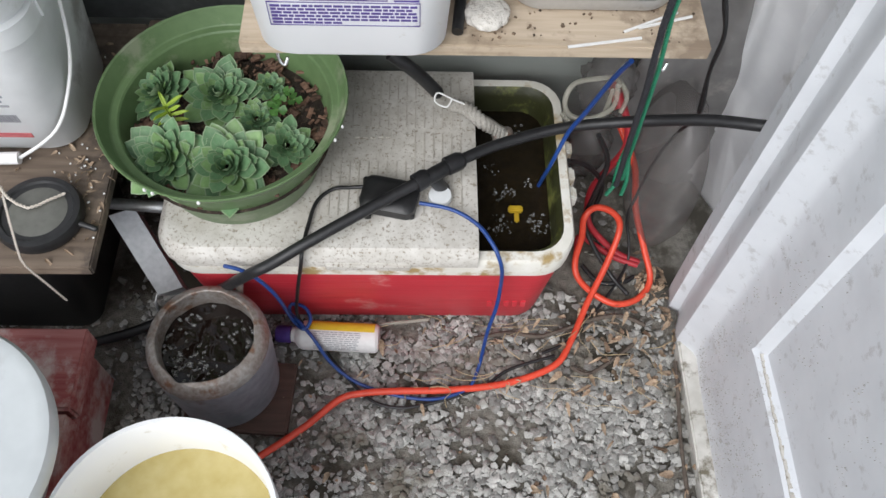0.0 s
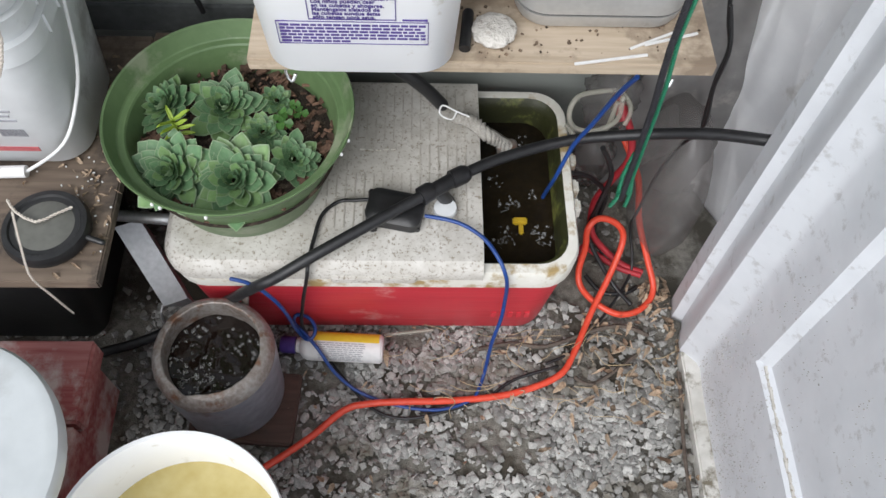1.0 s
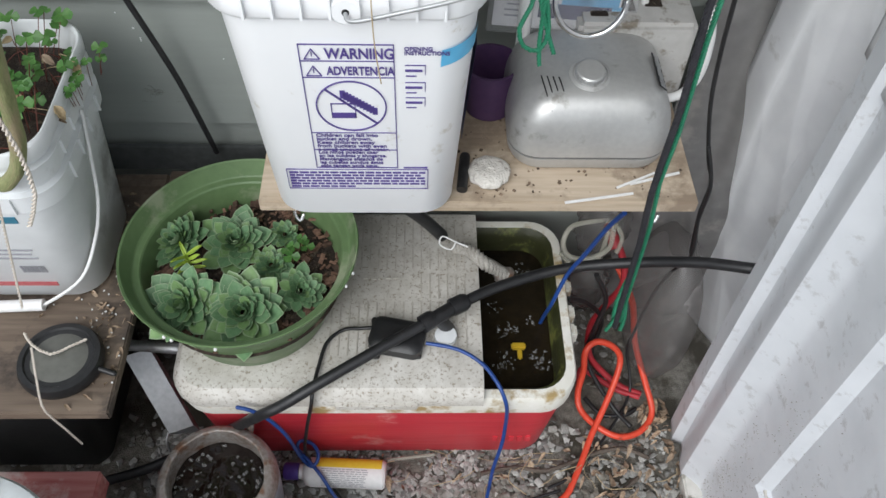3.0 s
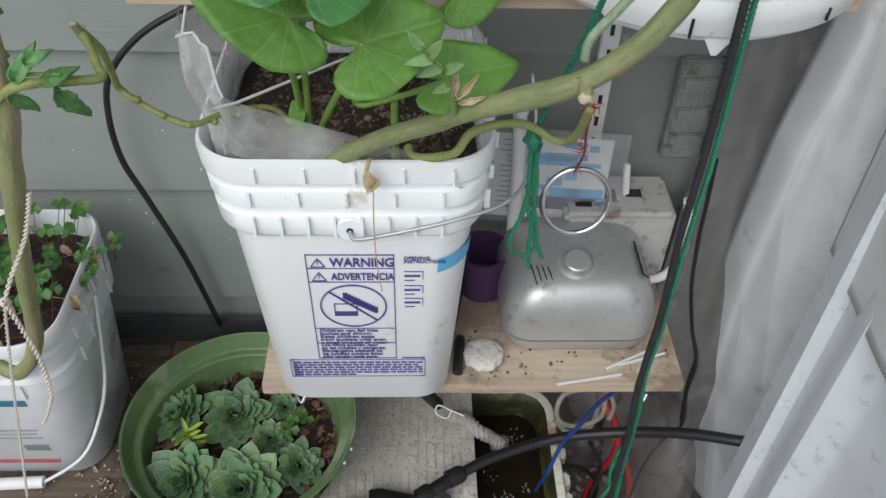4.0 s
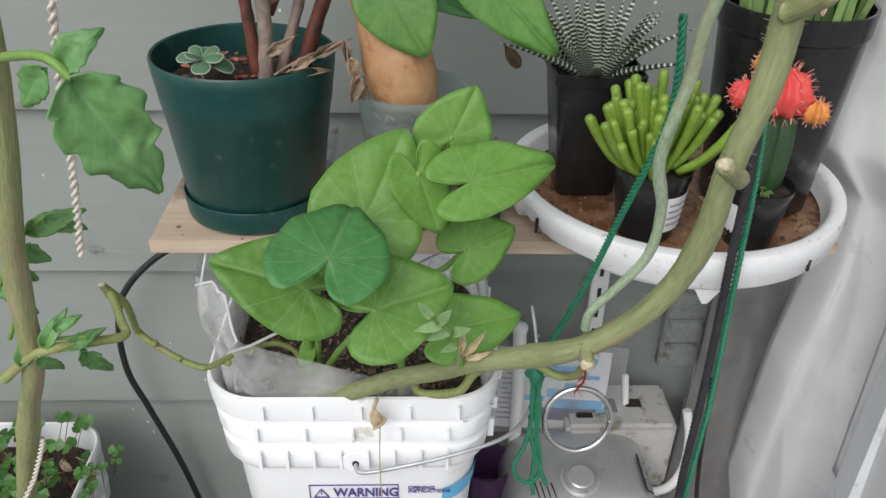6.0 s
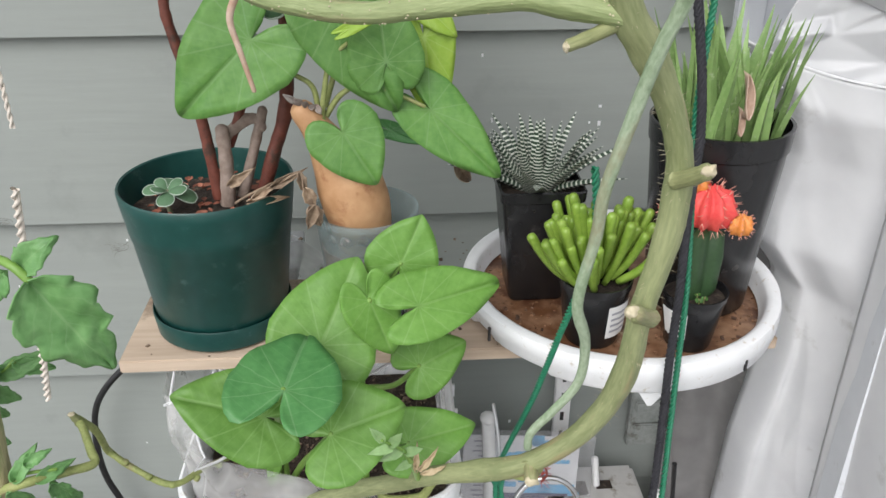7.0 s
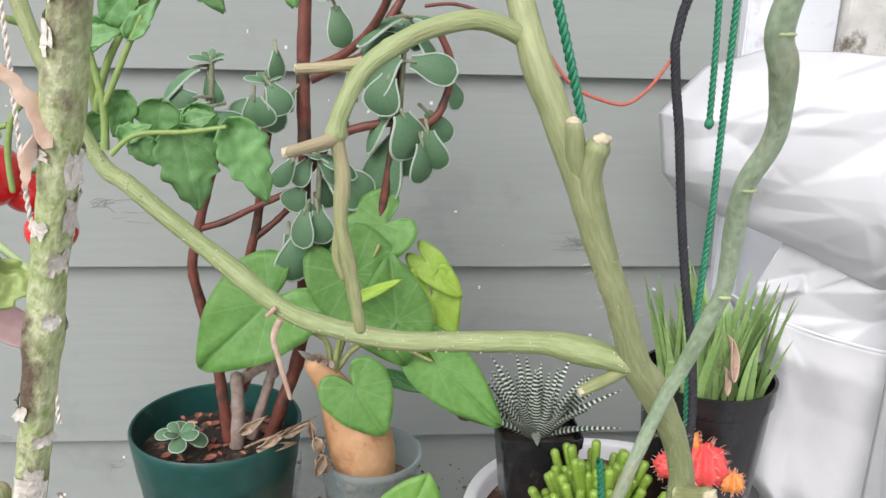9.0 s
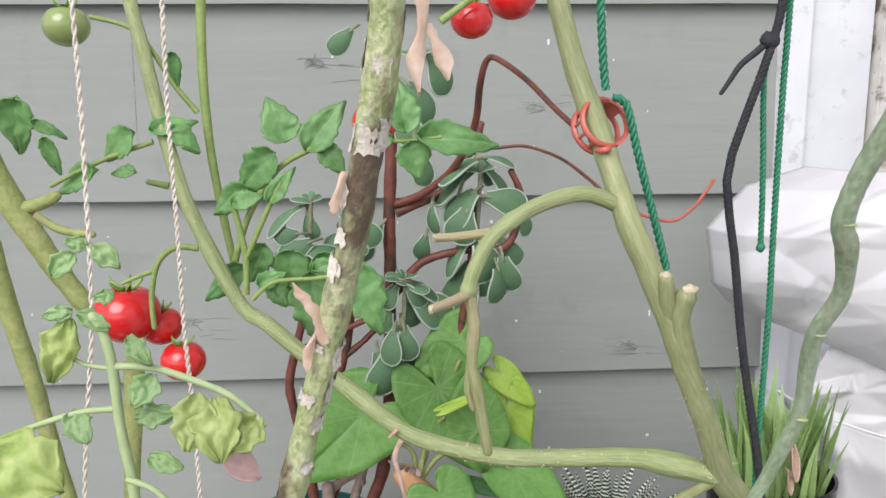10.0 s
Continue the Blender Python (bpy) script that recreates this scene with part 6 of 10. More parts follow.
# ---- silver air pump and what stands round it ----
def air_pump():
    t = thing("air_pump", "silver rounded aquarium air pump with a round dial", "air pump", at=(0.296, -0.165, 0.601))
    c = (0.296, -0.165, 0.0)
    loft("base", [(0.6015, 0.086, 0.074, 0.03), (0.604, 0.093, 0.080, 0.036), (0.612, 0.0965, 0.083, 0.038), (0.622, 0.0975, 0.084, 0.038)], M["silver"], t, c, n=8)
    loft("seam", [(0.622, 0.0955, 0.082, 0.037), (0.625, 0.0955, 0.082, 0.037)], M["black"], t, c, n=8, label="dark seam line")
    rows = []
    for i in range(25):
        g = math.pi / 2 * (i / 24) ** 0.9
        k, h = max(0.04, math.cos(g)) ** 0.42, math.sin(g) ** 0.80
        rows.append((0.625 + 0.083 * h, 0.0975 * k, 0.084 * k, 0.038 * (0.25 + 0.75 * k)))
    loft("shell", rows, M["silver"], t, c, n=8, sharp=70)
    d = lathe("dial", [(0.0205, 0.0), (0.0205, 0.004), (0.0175, 0.0055), (0.0165, 0.004), (0.0145, 0.004), (0.0140, 0.0105), (0.0125, 0.012), (0.0005, 0.012)], M["silver"], t, (0, 0, 0), 36, label="round silver dial")
    d.matrix_basis = Matrix.Translation((0.288, -0.196, 0.7055)) @ Matrix.Rotation(radians(12), 4, "X") @ Matrix.Diagonal((1.18, 1.18, 1.0, 1))
    knurl = []
    for i in range(30):
        a = i * math.pi / 15
        knurl.append(box_data((0.0143 * math.cos(a), 0.0143 * math.sin(a), 0.007), (0.0008, 0.0006, 0.0032), a))
    kb = joined("knurls", knurl, M["zinc"], d)
    kb.matrix_parent_inverse = Matrix.Identity(4)
    for i in range(4):
        x = 0.232 + i * 0.0065
        tube("groove", [(x, -0.196 - 0.002 * i, 0.7055 + 0.0010 * i), (x + 0.004, -0.218, 0.7010 + 0.0010 * i), (x + 0.011, -0.2365, 0.688 - 0.001 * i)], 0.0009, M["black"], t, sides=6, step=4)
    plate = slab("name_plate", (-0.030, -0.0065, -0.0006), (0.030, 0.0065, 0.0006), M["black"], t, 0.0004, "black maker's plate with grey marks")
    m = Matrix.Translation((0.3730, -0.180, 0.6998)) @ Matrix.Rotation(radians(39), 4, "Y") @ Matrix.Rotation(radians(-90), 4, "Z")
    plate.matrix_basis = m
    bars = joined("plate_marks", [box_data((-0.026 + i * 0.0058, 0, 0.0009), (0.0021, 0.0045 - 0.0012 * (i % 3 == 1), 0.0004)) for i in range(10)], M["zinc"], plate)
    bars.matrix_parent_inverse = Matrix.Identity(4)


air_pump()


M["red_yarn"] = material("dull_red_yarn", (0.30, 0.045, 0.035), (0.42, 0.08, 0.06), 60, 0.85, 0.2)


def shelf_clutter():
    s = thing("shell_fragment", "chalky white fossil shell fragment on the plywood", "shell", at=(0.172, -0.262, 0.6005))
    bm = bmesh.new()
    bmesh.ops.create_icosphere(bm, subdivisions=4, radius=1)
    for v in bm.verts:
        q = v.co.copy()
        a = math.atan2(q.y, q.x)
        r = 1 + 0.18 * math.sin(a + 0.6) + 0.15 * noise.noise(q * 2.2)
        v.co = Vector((0.172 + q.x * 0.0245 * r, -0.263 + q.y * 0.0255 * r, 0.6105 + q.z * 0.0095 * (1 + 0.3 * noise.noise(q * 4)) - 0.004 * max(0, 0.4 - (q.x - 0.2) ** 2 - (q.y - 0.2) ** 2)))
    part("fragment", bm, M["shell"], s, sharp=70)
    for a, b in (((0.263, -0.300, 0.602), (0.346, -0.285, 0.602)), ((0.328, -0.276, 0.602), (0.392, -0.245, 0.602)), ((0.344, -0.272, 0.604), (0.407, -0.253, 0.604))):
        k = thing("plastic_stick", "thin white plastic stick lying on the plywood", "stick", at=a, group="sticks on the shelf")
        va, vb = Vector(a), Vector(b)
        v, f = box_data((va + vb) / 2, ((vb - va).length / 2, 0.0014, 0.0010), math.atan2(vb.y - va.y, vb.x - va.x))
        link_mesh("stick", v, f, M["paper"], k)
    mk = thing("marker", "black marker pen standing against the bucket", "pen", at=(0.141, -0.265, 0.601))
    rod("barrel", (0.1415, -0.285, 0.607), (0.1465, -0.235, 0.612), 0.0065, M["black"], mk)
    pu = thing("purple_pot", "dull purple plastic pot behind the pump", "pot", at=(0.185, -0.14, 0.601))
    lathe("body", [(0.001, 0.601), (0.024, 0.601), (0.030, 0.604), (0.036, 0.665), (0.036, 0.675), (0.032, 0.675), (0.028, 0.62)], M["purple_dull"], pu, (0.180, -0.135, 0), 32)
    bx = thing("socket_box", "dirty white plastic socket box with a white conduit", "box", at=(0.385, -0.075, 0.601))
    slab("box_body", (0.285, -0.115, 0.601), (0.432, -0.028, 0.716), M["sill_white"], bx, 0.006)
    for i in range(3):
        slab("dirt_ridge", (0.30 + i * 0.035, -0.098 + 0.01 * i, 0.716), (0.322 + i * 0.035, -0.062, 0.7175), M["soil"], bx, 0.0006)
    rod("conduit", (0.372, -0.072, 0.706), (0.368, -0.060, 0.755), 0.005, M["paper"], bx, "short white pipe")
    tube("hose", [(0.440, -0.11, 0.74), (0.447, -0.12, 0.70), (0.444, -0.13, 0.655), (0.425, -0.14, 0.63), (0.395, -0.145, 0.625)], 0.006, M["paper"], bx, label="white flexible hose")
    st = thing("stand_pipe", "white plastic stand pipe with a rounded cap", "pipe", at=(0.219, -0.10, 0.601))
    tube("pipe", [(0.219, -0.10, 0.601), (0.219, -0.10, 0.75), (0.214, -0.098, 0.862)], 0.0085, M["paper"], st)
    blob("cap", (0.2138, -0.098, 0.865), 0.0105, M["paper"], st, (1, 1, 0.8), sub=2)
    cd = thing("packaged_card", "clear blister pack with a blue and white printed card", "package", at=(0.27, -0.08, 0.716))
    m = Matrix.Translation((0.262, -0.078, 0.748)) @ Matrix.Rotation(radians(-14), 4, "X") @ Matrix.Rotation(radians(4), 4, "Y")
    card = slab("card", (-0.078, -0.001, -0.058), (0.078, 0.001, 0.058), M["paper"], cd, 0.0006, turn=m)
    rng = random.Random(17)
    blues, darks = [], []
    for _ in range(22):
        x, z = rng.uniform(-0.025, 0.072), rng.uniform(-0.053, 0.053)
        vs, fs = box_data((x, -0.0016, z), (rng.uniform(0.006, 0.022), 0.0004, rng.uniform(0.002, 0.008)), 0, 0)
        blues.append(([m @ v for v in vs], fs))
    for i in range(14):
        vs, fs = box_data((-0.055 + rng.uniform(-0.004, 0.004), -0.0016, 0.05 - i * 0.0072), (rng.uniform(0.005, 0.014), 0.0004, 0.0009), 0, 0)
        darks.append(([m @ v for v in vs], fs))
    joined("blue_print", blues, M["sky_ink"], card)
    joined("print_lines", darks, M["grey_print"], card)
    vs, fs = box_data((0.022, -0.0021, -0.034), (0.045, 0.0004, 0.009))
    joined("dark_strip", [([m @ v for v in vs], fs)], M["dark_ink"], card, "dark printed strip")
    slab("blister", (-0.085, -0.004, -0.065), (0.098, -0.003, 0.068), M["blister"], cd, 0.0005, turn=m, label="clear plastic front")
    rg = thing("steel_ring", "shiny steel ring hanging from a red twist tie", "ring", at=(0.298, -0.20, 0.77))
    cpt = Vector((0.271, -0.205, 0.815))
    rpt = Vector((0.309, -0.205, 0.815)) - cpt
    rr = rpt.length
    tube("hoop", [cpt + Vector((rr * math.cos(k * math.pi / 18), 0.25 * rr * math.sin(k * math.pi / 18), rr * 1.03 * math.sin(k * math.pi / 18))) for k in range(37)], 0.0034, M["chrome"], rg, step=2)
    tube("tie", [(0.221, -0.400, 1.073), (0.236, -0.335, 1.003), (0.254, -0.270, 0.930), (0.264, -0.205, 0.858)], 0.0013, M["red_yarn"], rg, label="frayed red twist tie")
    tr = random.Random(3)
    for k in range(26):
        # loose ends of the tie
        f = tr.random() ** 1.3
        p = Vector((0.221, -0.400, 1.073)).lerp(Vector((0.264, -0.205, 0.858)), f)
        e = p + Vector((tr.uniform(-1, 1), tr.uniform(-0.6, 0.4), tr.uniform(-1, 0.5))) * 0.010
        tube("fray", [p, (p + e) / 2 + Vector((tr.uniform(-0.003, 0.003), 0, 0.002)), e], 0.0007, M["red_yarn"], rg, r1=0.0003, sides=4, step=3)


M["purple_dull"] = material("dull_purple_plastic", (0.055, 0.025, 0.075), (0.08, 0.04, 0.10), 14, 0.5, 0.05)
M["sill_white"] = material("dirty_white_plastic", (0.46, 0.45, 0.43), (0.56, 0.55, 0.53), 10, 0.5, 0.08, dirt=(0.24, 0.21, 0.17), dirt_amount=0.32, dirt_scale=30)
shelf_clutter()


def wall_hardware():
    b = thing("slotted_standard", "white slotted steel shelf standard screwed to the siding", "bracket", at=(0.315, -0.005, 0.7))
    slab("rail", (0.318, -0.012, 0.60), (0.340, -0.0015, 1.08), M["paper"], b, 0.001)
    for i in range(14):
        slab("slot", (0.3265, -0.0128, 0.62 + i * 0.033), (0.3315, -0.0119, 0.634 + i * 0.033), M["black"], b, 0)
    g = thing("grey_bracket", "grey-green painted steel hinge bracket on the siding", "bracket", at=(0.455, -0.005, 0.8))
    slab("leaf_plate", (0.425, -0.016, 0.735), (0.480, -0.001, 0.885), M["hinge_paint"], g, 0.002)
    for z in (0.76, 0.80, 0.845):
        slab("rib", (0.43, -0.022, z), (0.475, -0.0165, z + 0.018), M["hinge_paint"], g, 0.002)
    c = thing("wall_cable", "thin black cable hanging in a loop against the siding", "cable", at=(-0.25, -0.03, 0.9))
    tube("cable", [(-0.078, -0.032, 0.996), (-0.118, -0.032, 0.980), (-0.162, -0.032, 0.964), (-0.232, -0.032, 0.924), (-0.281, -0.032, 0.871), (-0.298, -0.032, 0.814), (-0.299, -0.032, 0.742), (-0.281, -0.032, 0.675), (-0.249, -0.032, 0.555), (-0.223, -0.032, 0.410)], 0.0042, M["black"], c)
    d = thing("floor_ledge", "dark timber ledge along the foot of the siding", "ledge", at=(-0.1, -0.03, 0.36), kind="structure")
    slab("ledge", (-0.31, -0.055, 0.33), (0.0, -0.016, 0.352), M["old_wood"], d, 0.002)
    # a thin flat strip in dark grey, just proud of the siding
    slab("dark_band", (-1.0, -0.014, 0.352), (0.10, -0.006, 0.402), M["black_band"], d, 0.001, "flat dark band along the wall")


M["hinge_paint"] = material("dull_hinge_paint", (0.20, 0.215, 0.20), (0.28, 0.295, 0.28), 30, 0.6, 0.1, dirt=(0.12, 0.115, 0.10), dirt_amount=0.3, dirt_scale=40)
M["black_band"] = material("dark_grey_band", (0.045, 0.05, 0.05), (0.075, 0.08, 0.08), 12, 0.8, 0.2)
wall_hardware()
# ---- cables, pipe and clutter on the ground ----
def cords():
    p = thing("black_pipe", "black plastic irrigation pipe with a coupling laid across the cooler", "pipe", at=(0.1, -0.3, 0.3))
    tube("pipe", [(-0.425, -0.403, 0.020), (-0.351, -0.383, 0.030), (-0.266, -0.354, 0.060), (-0.144, -0.403, 0.250), (-0.099, -0.403, 0.290), (-0.052, -0.384, 0.312), (0.023, -0.342, 0.326), (0.095, -0.297, 0.330), (0.146, -0.265, 0.332), (0.211, -0.229, 0.330), (0.310, -0.200, 0.335), (0.410, -0.207, 0.360), (0.485, -0.244, 0.410), (0.540, -0.276, 0.440), (0.562, -0.279, 0.440)], 0.0082, M["pipe"], p, sides=14)
    for a, b in (((0.095, -0.297, 0.330), (0.108, -0.288, 0.331)), ((0.138, -0.269, 0.332), (0.156, -0.259, 0.332))):
        rod("coupling_nut", a, b, 0.0135, M["pipe"], p, "ribbed black coupling nut", 16)
    rod("coupling", (0.103, -0.293, 0.330), (0.146, -0.265, 0.332), 0.0108, M["pipe"], p, sides=16)
    rod("side_outlet", (0.119, -0.283, 0.325), (0.135, -0.280, 0.292), 0.010, M["pipe"], p, sides=14)
    cap = thing("valve_cap", "pale blue-white plastic cap under the coupling", "cap", at=(0.131, -0.293, 0.290))
    lathe("cap", [(0.001, 0.0), (0.015, 0.0), (0.017, 0.004), (0.016, 0.011), (0.0005, 0.012)], M["grey_plastic"], cap, (0.130, -0.295, 0.290), 24)
    ad = thing("air_pump_small", "small black plastic air pump on the cooler lid", "air pump", at=(0.06, -0.3, 0.29))
    c = (0.059, -0.300, 0.290)
    loft("case", [(0.0, 0.036, 0.024, 0.012), (0.003, 0.040, 0.028, 0.014), (0.018, 0.040, 0.028, 0.014), (0.024, 0.034, 0.022, 0.012), (0.025, 0.02, 0.012, 0.01)], M["black"], ad, (c[0], c[1], 0.2895), turn=-12)
    for dx in (-0.03, 0.03):
        rod("foot_lug", (c[0] + dx, c[1] - 0.03, 0.294), (c[0] + dx * 1.15, c[1] + 0.035, 0.294), 0.005, M["black"], ad)
    tube("mains_lead", [(0.027, -0.284, 0.303), (0.003, -0.284, 0.300), (-0.022, -0.283, 0.294), (-0.044, -0.305, 0.294), (-0.053, -0.345, 0.294), (-0.058, -0.381, 0.294), (-0.062, -0.394, 0.270), (-0.083, -0.377, 0.150), (-0.092, -0.378, 0.070), (-0.069, -0.390, 0.008), (-0.029, -0.439, 0.006), (0.020, -0.491, 0.006), (0.065, -0.507, 0.006), (0.119, -0.501, 0.008), (0.201, -0.475, 0.008), (0.249, -0.443, 0.008), (0.325, -0.419, 0.010)], 0.0028, M["black"], ad, label="thin black lead")
    b = thing("blue_air_line", "thin blue plastic air line looping over the gravel", "air line", at=(0.1, -0.45, 0.0))
    line = [(0.101, -0.309, 0.300), (0.147, -0.321, 0.302), (0.182, -0.344, 0.300), (0.202, -0.371, 0.294), (0.212, -0.388, 0.282)]
    line += [(0.218, -0.393, 0.253), (0.221, -0.388, 0.194), (0.218, -0.400, 0.152), (0.208, -0.415, 0.092)]
    line += [(0.202, -0.433, 0.020), (0.190, -0.465, 0.014), (0.178, -0.479, 0.012), (0.128, -0.494, 0.010), (0.065, -0.488, 0.010), (0.001, -0.466, 0.010), (-0.040, -0.440, 0.030), (-0.066, -0.412, 0.060), (-0.090, -0.385, 0.064), (-0.107, -0.368, 0.066), (-0.103, -0.356, 0.070), (-0.082, -0.363, 0.072), (-0.072, -0.382, 0.068), (-0.082, -0.397, 0.064), (-0.100, -0.384, 0.070)]
    line += [(-0.106, -0.402, 0.190), (-0.125, -0.402, 0.244), (-0.145, -0.400, 0.267), (-0.165, -0.398, 0.274)]
    tube("line", line, 0.0030, M["blue"], b)
    b2 = thing("blue_air_line", "blue air line dropping into the cooler water", "air line", at=(0.28, -0.2, 0.3))
    tube("line", [(0.345, -0.280, 0.560), (0.339, -0.254, 0.500), (0.324, -0.237, 0.420), (0.308, -0.229, 0.360), (0.292, -0.239, 0.300), (0.287, -0.219, 0.220), (0.278, -0.227, 0.180)], 0.0032, M["blue"], b2)
    o = thing("extension_cord", "orange-red extension cord snaking over the gravel", "cable", at=(0.3, -0.4, 0.0))
    tube("cord", [(-0.433, -0.581, 0.012), (-0.381, -0.583, 0.012), (-0.275, -0.606, 0.012), (-0.189, -0.613, 0.012), (-0.141, -0.587, 0.012), (-0.075, -0.540, 0.012), (-0.025, -0.497, 0.013), (0.011, -0.487, 0.016), (0.065, -0.483, 0.016), (0.156, -0.479, 0.012), (0.247, -0.467, 0.012), (0.323, -0.438, 0.014), (0.354, -0.395, 0.014), (0.388, -0.325, 0.020), (0.422, -0.264, 0.050), (0.440, -0.220, 0.090), (0.424, -0.208, 0.120), (0.394, -0.204, 0.130), (0.375, -0.217, 0.120), (0.376, -0.232, 0.080), (0.370, -0.253, 0.040), (0.375, -0.276, 0.020), (0.400, -0.307, 0.018), (0.438, -0.325, 0.014), (0.478, -0.313, 0.013), (0.501, -0.280, 0.020), (0.489, -0.235, 0.050), (0.469, -0.187, 0.100), (0.459, -0.147, 0.160), (0.439, -0.125, 0.200), (0.426, -0.106, 0.220)], 0.0056, M["orange"], o)
    d = thing("power_cord", "dark red cords tangled beside the cooler", "cable", at=(0.4, -0.15, 0.0))
    tube("cord", [(0.488, -0.242, 0.012), (0.452, -0.230, 0.020), (0.416, -0.208, 0.040), (0.392, -0.191, 0.070), (0.390, -0.166, 0.120), (0.410, -0.155, 0.170), (0.427, -0.152, 0.220), (0.426, -0.138, 0.260), (0.409, -0.121, 0.300)], 0.0060, M["dark_red"], d)
    tube("plug", [(0.406, -0.132, 0.300), (0.400, -0.120, 0.310), (0.396, -0.104, 0.320)], 0.0105, M["dark_red"], d, label="red plug")
    tube("cord", [(0.484, -0.249, 0.014), (0.442, -0.236, 0.020), (0.405, -0.219, 0.035), (0.379, -0.212, 0.050), (0.375, -0.236, 0.030)], 0.0052, M["dark_red"], d)
    k = thing("black_cable", "thin black cable hanging down by the plastic sheet", "cable", at=(0.47, -0.2, 0.3))
    tube("cable", [(0.419, -0.200, 0.871), (0.429, -0.190, 0.795), (0.438, -0.180, 0.730), (0.449, -0.180, 0.648), (0.472, -0.180, 0.557), (0.495, -0.170, 0.495), (0.497, -0.170, 0.429), (0.510, -0.170, 0.324)], 0.0028, M["black"], k)
    tube("cable", [(0.445, -0.225, 0.620), (0.462, -0.235, 0.560), (0.475, -0.215, 0.470), (0.491, -0.207, 0.380), (0.482, -0.184, 0.300), (0.469, -0.179, 0.220), (0.462, -0.184, 0.130), (0.458, -0.191, 0.080), (0.467, -0.219, 0.040), (0.464, -0.250, 0.015), (0.420, -0.315, 0.012), (0.355, -0.389, 0.012), (0.306, -0.415, 0.012)], 0.0026, M["black"], k)
    for i, pts in enumerate(([(0.328, -0.197, 0.250), (0.370, -0.171, 0.200), (0.408, -0.161, 0.130), (0.399, -0.185, 0.060), (0.417, -0.213, 0.030)], [(0.367, -0.186, 0.300), (0.397, -0.180, 0.220), (0.388, -0.191, 0.140), (0.383, -0.209, 0.080), (0.429, -0.264, 0.020), (0.460, -0.304, 0.012)], [(0.387, -0.248, 0.010), (0.414, -0.281, 0.010), (0.454, -0.281, 0.010), (0.475, -0.270, 0.010)])):
        tube("cable", pts, 0.0042, M["black"], k)
    cl = thing("clear_tubing", "coiled milky clear tubing behind the cooler", "tubing", at=(0.37, -0.06, 0.3))
    tube("tubing", [(0.404, -0.143, 0.300), (0.412, -0.126, 0.320), (0.393, -0.111, 0.340), (0.359, -0.112, 0.340), (0.328, -0.123, 0.340), (0.317, -0.139, 0.320), (0.328, -0.149, 0.300), (0.358, -0.154, 0.300), (0.388, -0.149, 0.320), (0.389, -0.140, 0.360)], 0.0042, M["tubing"], cl)
    tube("tubing", [(0.320, -0.128, 0.280), (0.344, -0.139, 0.260), (0.376, -0.143, 0.280), (0.386, -0.133, 0.340)], 0.0042, M["tubing"], cl)
    bag = thing("plastic_bag", "scrunched clear plastic bag behind the cooler", "plastic bag", at=(0.36, -0.08, 0.2))
    for i, (c, r) in enumerate((((0.391, -0.087, 0.300), 0.05), ((0.386, -0.094, 0.150), 0.045))):
        bm = bmesh.new()
        bmesh.ops.create_icosphere(bm, subdivisions=4, radius=1)
        for v in bm.verts:
            q = v.co.copy()
            w = 1 + 0.5 * abs(noise.noise(q * 2.1 + Vector((i * 5, 0, 0)))) + 0.25 * noise.noise(q * 6)
            v.co = Vector(c) + Vector((q.x * r * 0.75 * w, q.y * r * 0.6 * w, q.z * r * 1.3 * w))
        part("film", bm, M["grey_film"], bag, sharp=180)
    gt = thing("water_bulge", "grimy clear plastic sheeting bulging behind the cords", "plastic sheet", at=(0.48, -0.12, 0.0))
    bm = bmesh.new()
    bmesh.ops.create_icosphere(bm, subdivisions=4, radius=1)
    for v in bm.verts:
        q = v.co.copy()
        w = 1 + 0.08 * noise.noise(q * 2.5)
        v.co = Vector((0.505 + q.x * 0.055 * w, -0.150 + q.y * 0.105 * w, 0.165 + q.z * 0.175 * w))
    part("film", bm, M["grey_film"], gt, sharp=180)
    bk = thing("angle_bracket", "grey painted steel angle bracket leaning by the cooler", "bracket", at=(-0.3, -0.33, 0.1))
    v, f = [], []
    a, b_ = Vector((-0.353, -0.265, 0.200)), Vector((-0.291, -0.349, 0.100))
    side = Vector((0.030, 0.012, 0.0))
    for q in (a, b_):
        v += [q - side * 0.6, q + side * 0.6, q + side * 0.6 + Vector((0.006, 0.002, -0.028)), q - side * 0.6 + Vector((0, 0, -0.003))]
    link_mesh("arm", v, [(0, 1, 5, 4), (1, 2, 6, 5), (2, 3, 7, 6), (3, 0, 4, 7), (0, 1, 2, 3), (4, 5, 6, 7)], M["zinc"], bk)
    rod("cross_arm", (-0.361, -0.272, 0.235), (-0.277, -0.279, 0.235), 0.009, M["zinc"], bk)
    tube("hook_wire", [b_ + Vector((-0.02, -0.005, 0)), b_ + Vector((-0.022, -0.02, -0.01)), b_ + Vector((-0.018, -0.025, -0.04)), b_ + Vector((-0.005, -0.022, -0.05))], 0.002, M["zinc"], bk)


M["tubing"] = clear("milky_tubing", (0.9, 0.9, 0.86), 0.1, 0.40, (0.55, 0.53, 0.46))
cords()


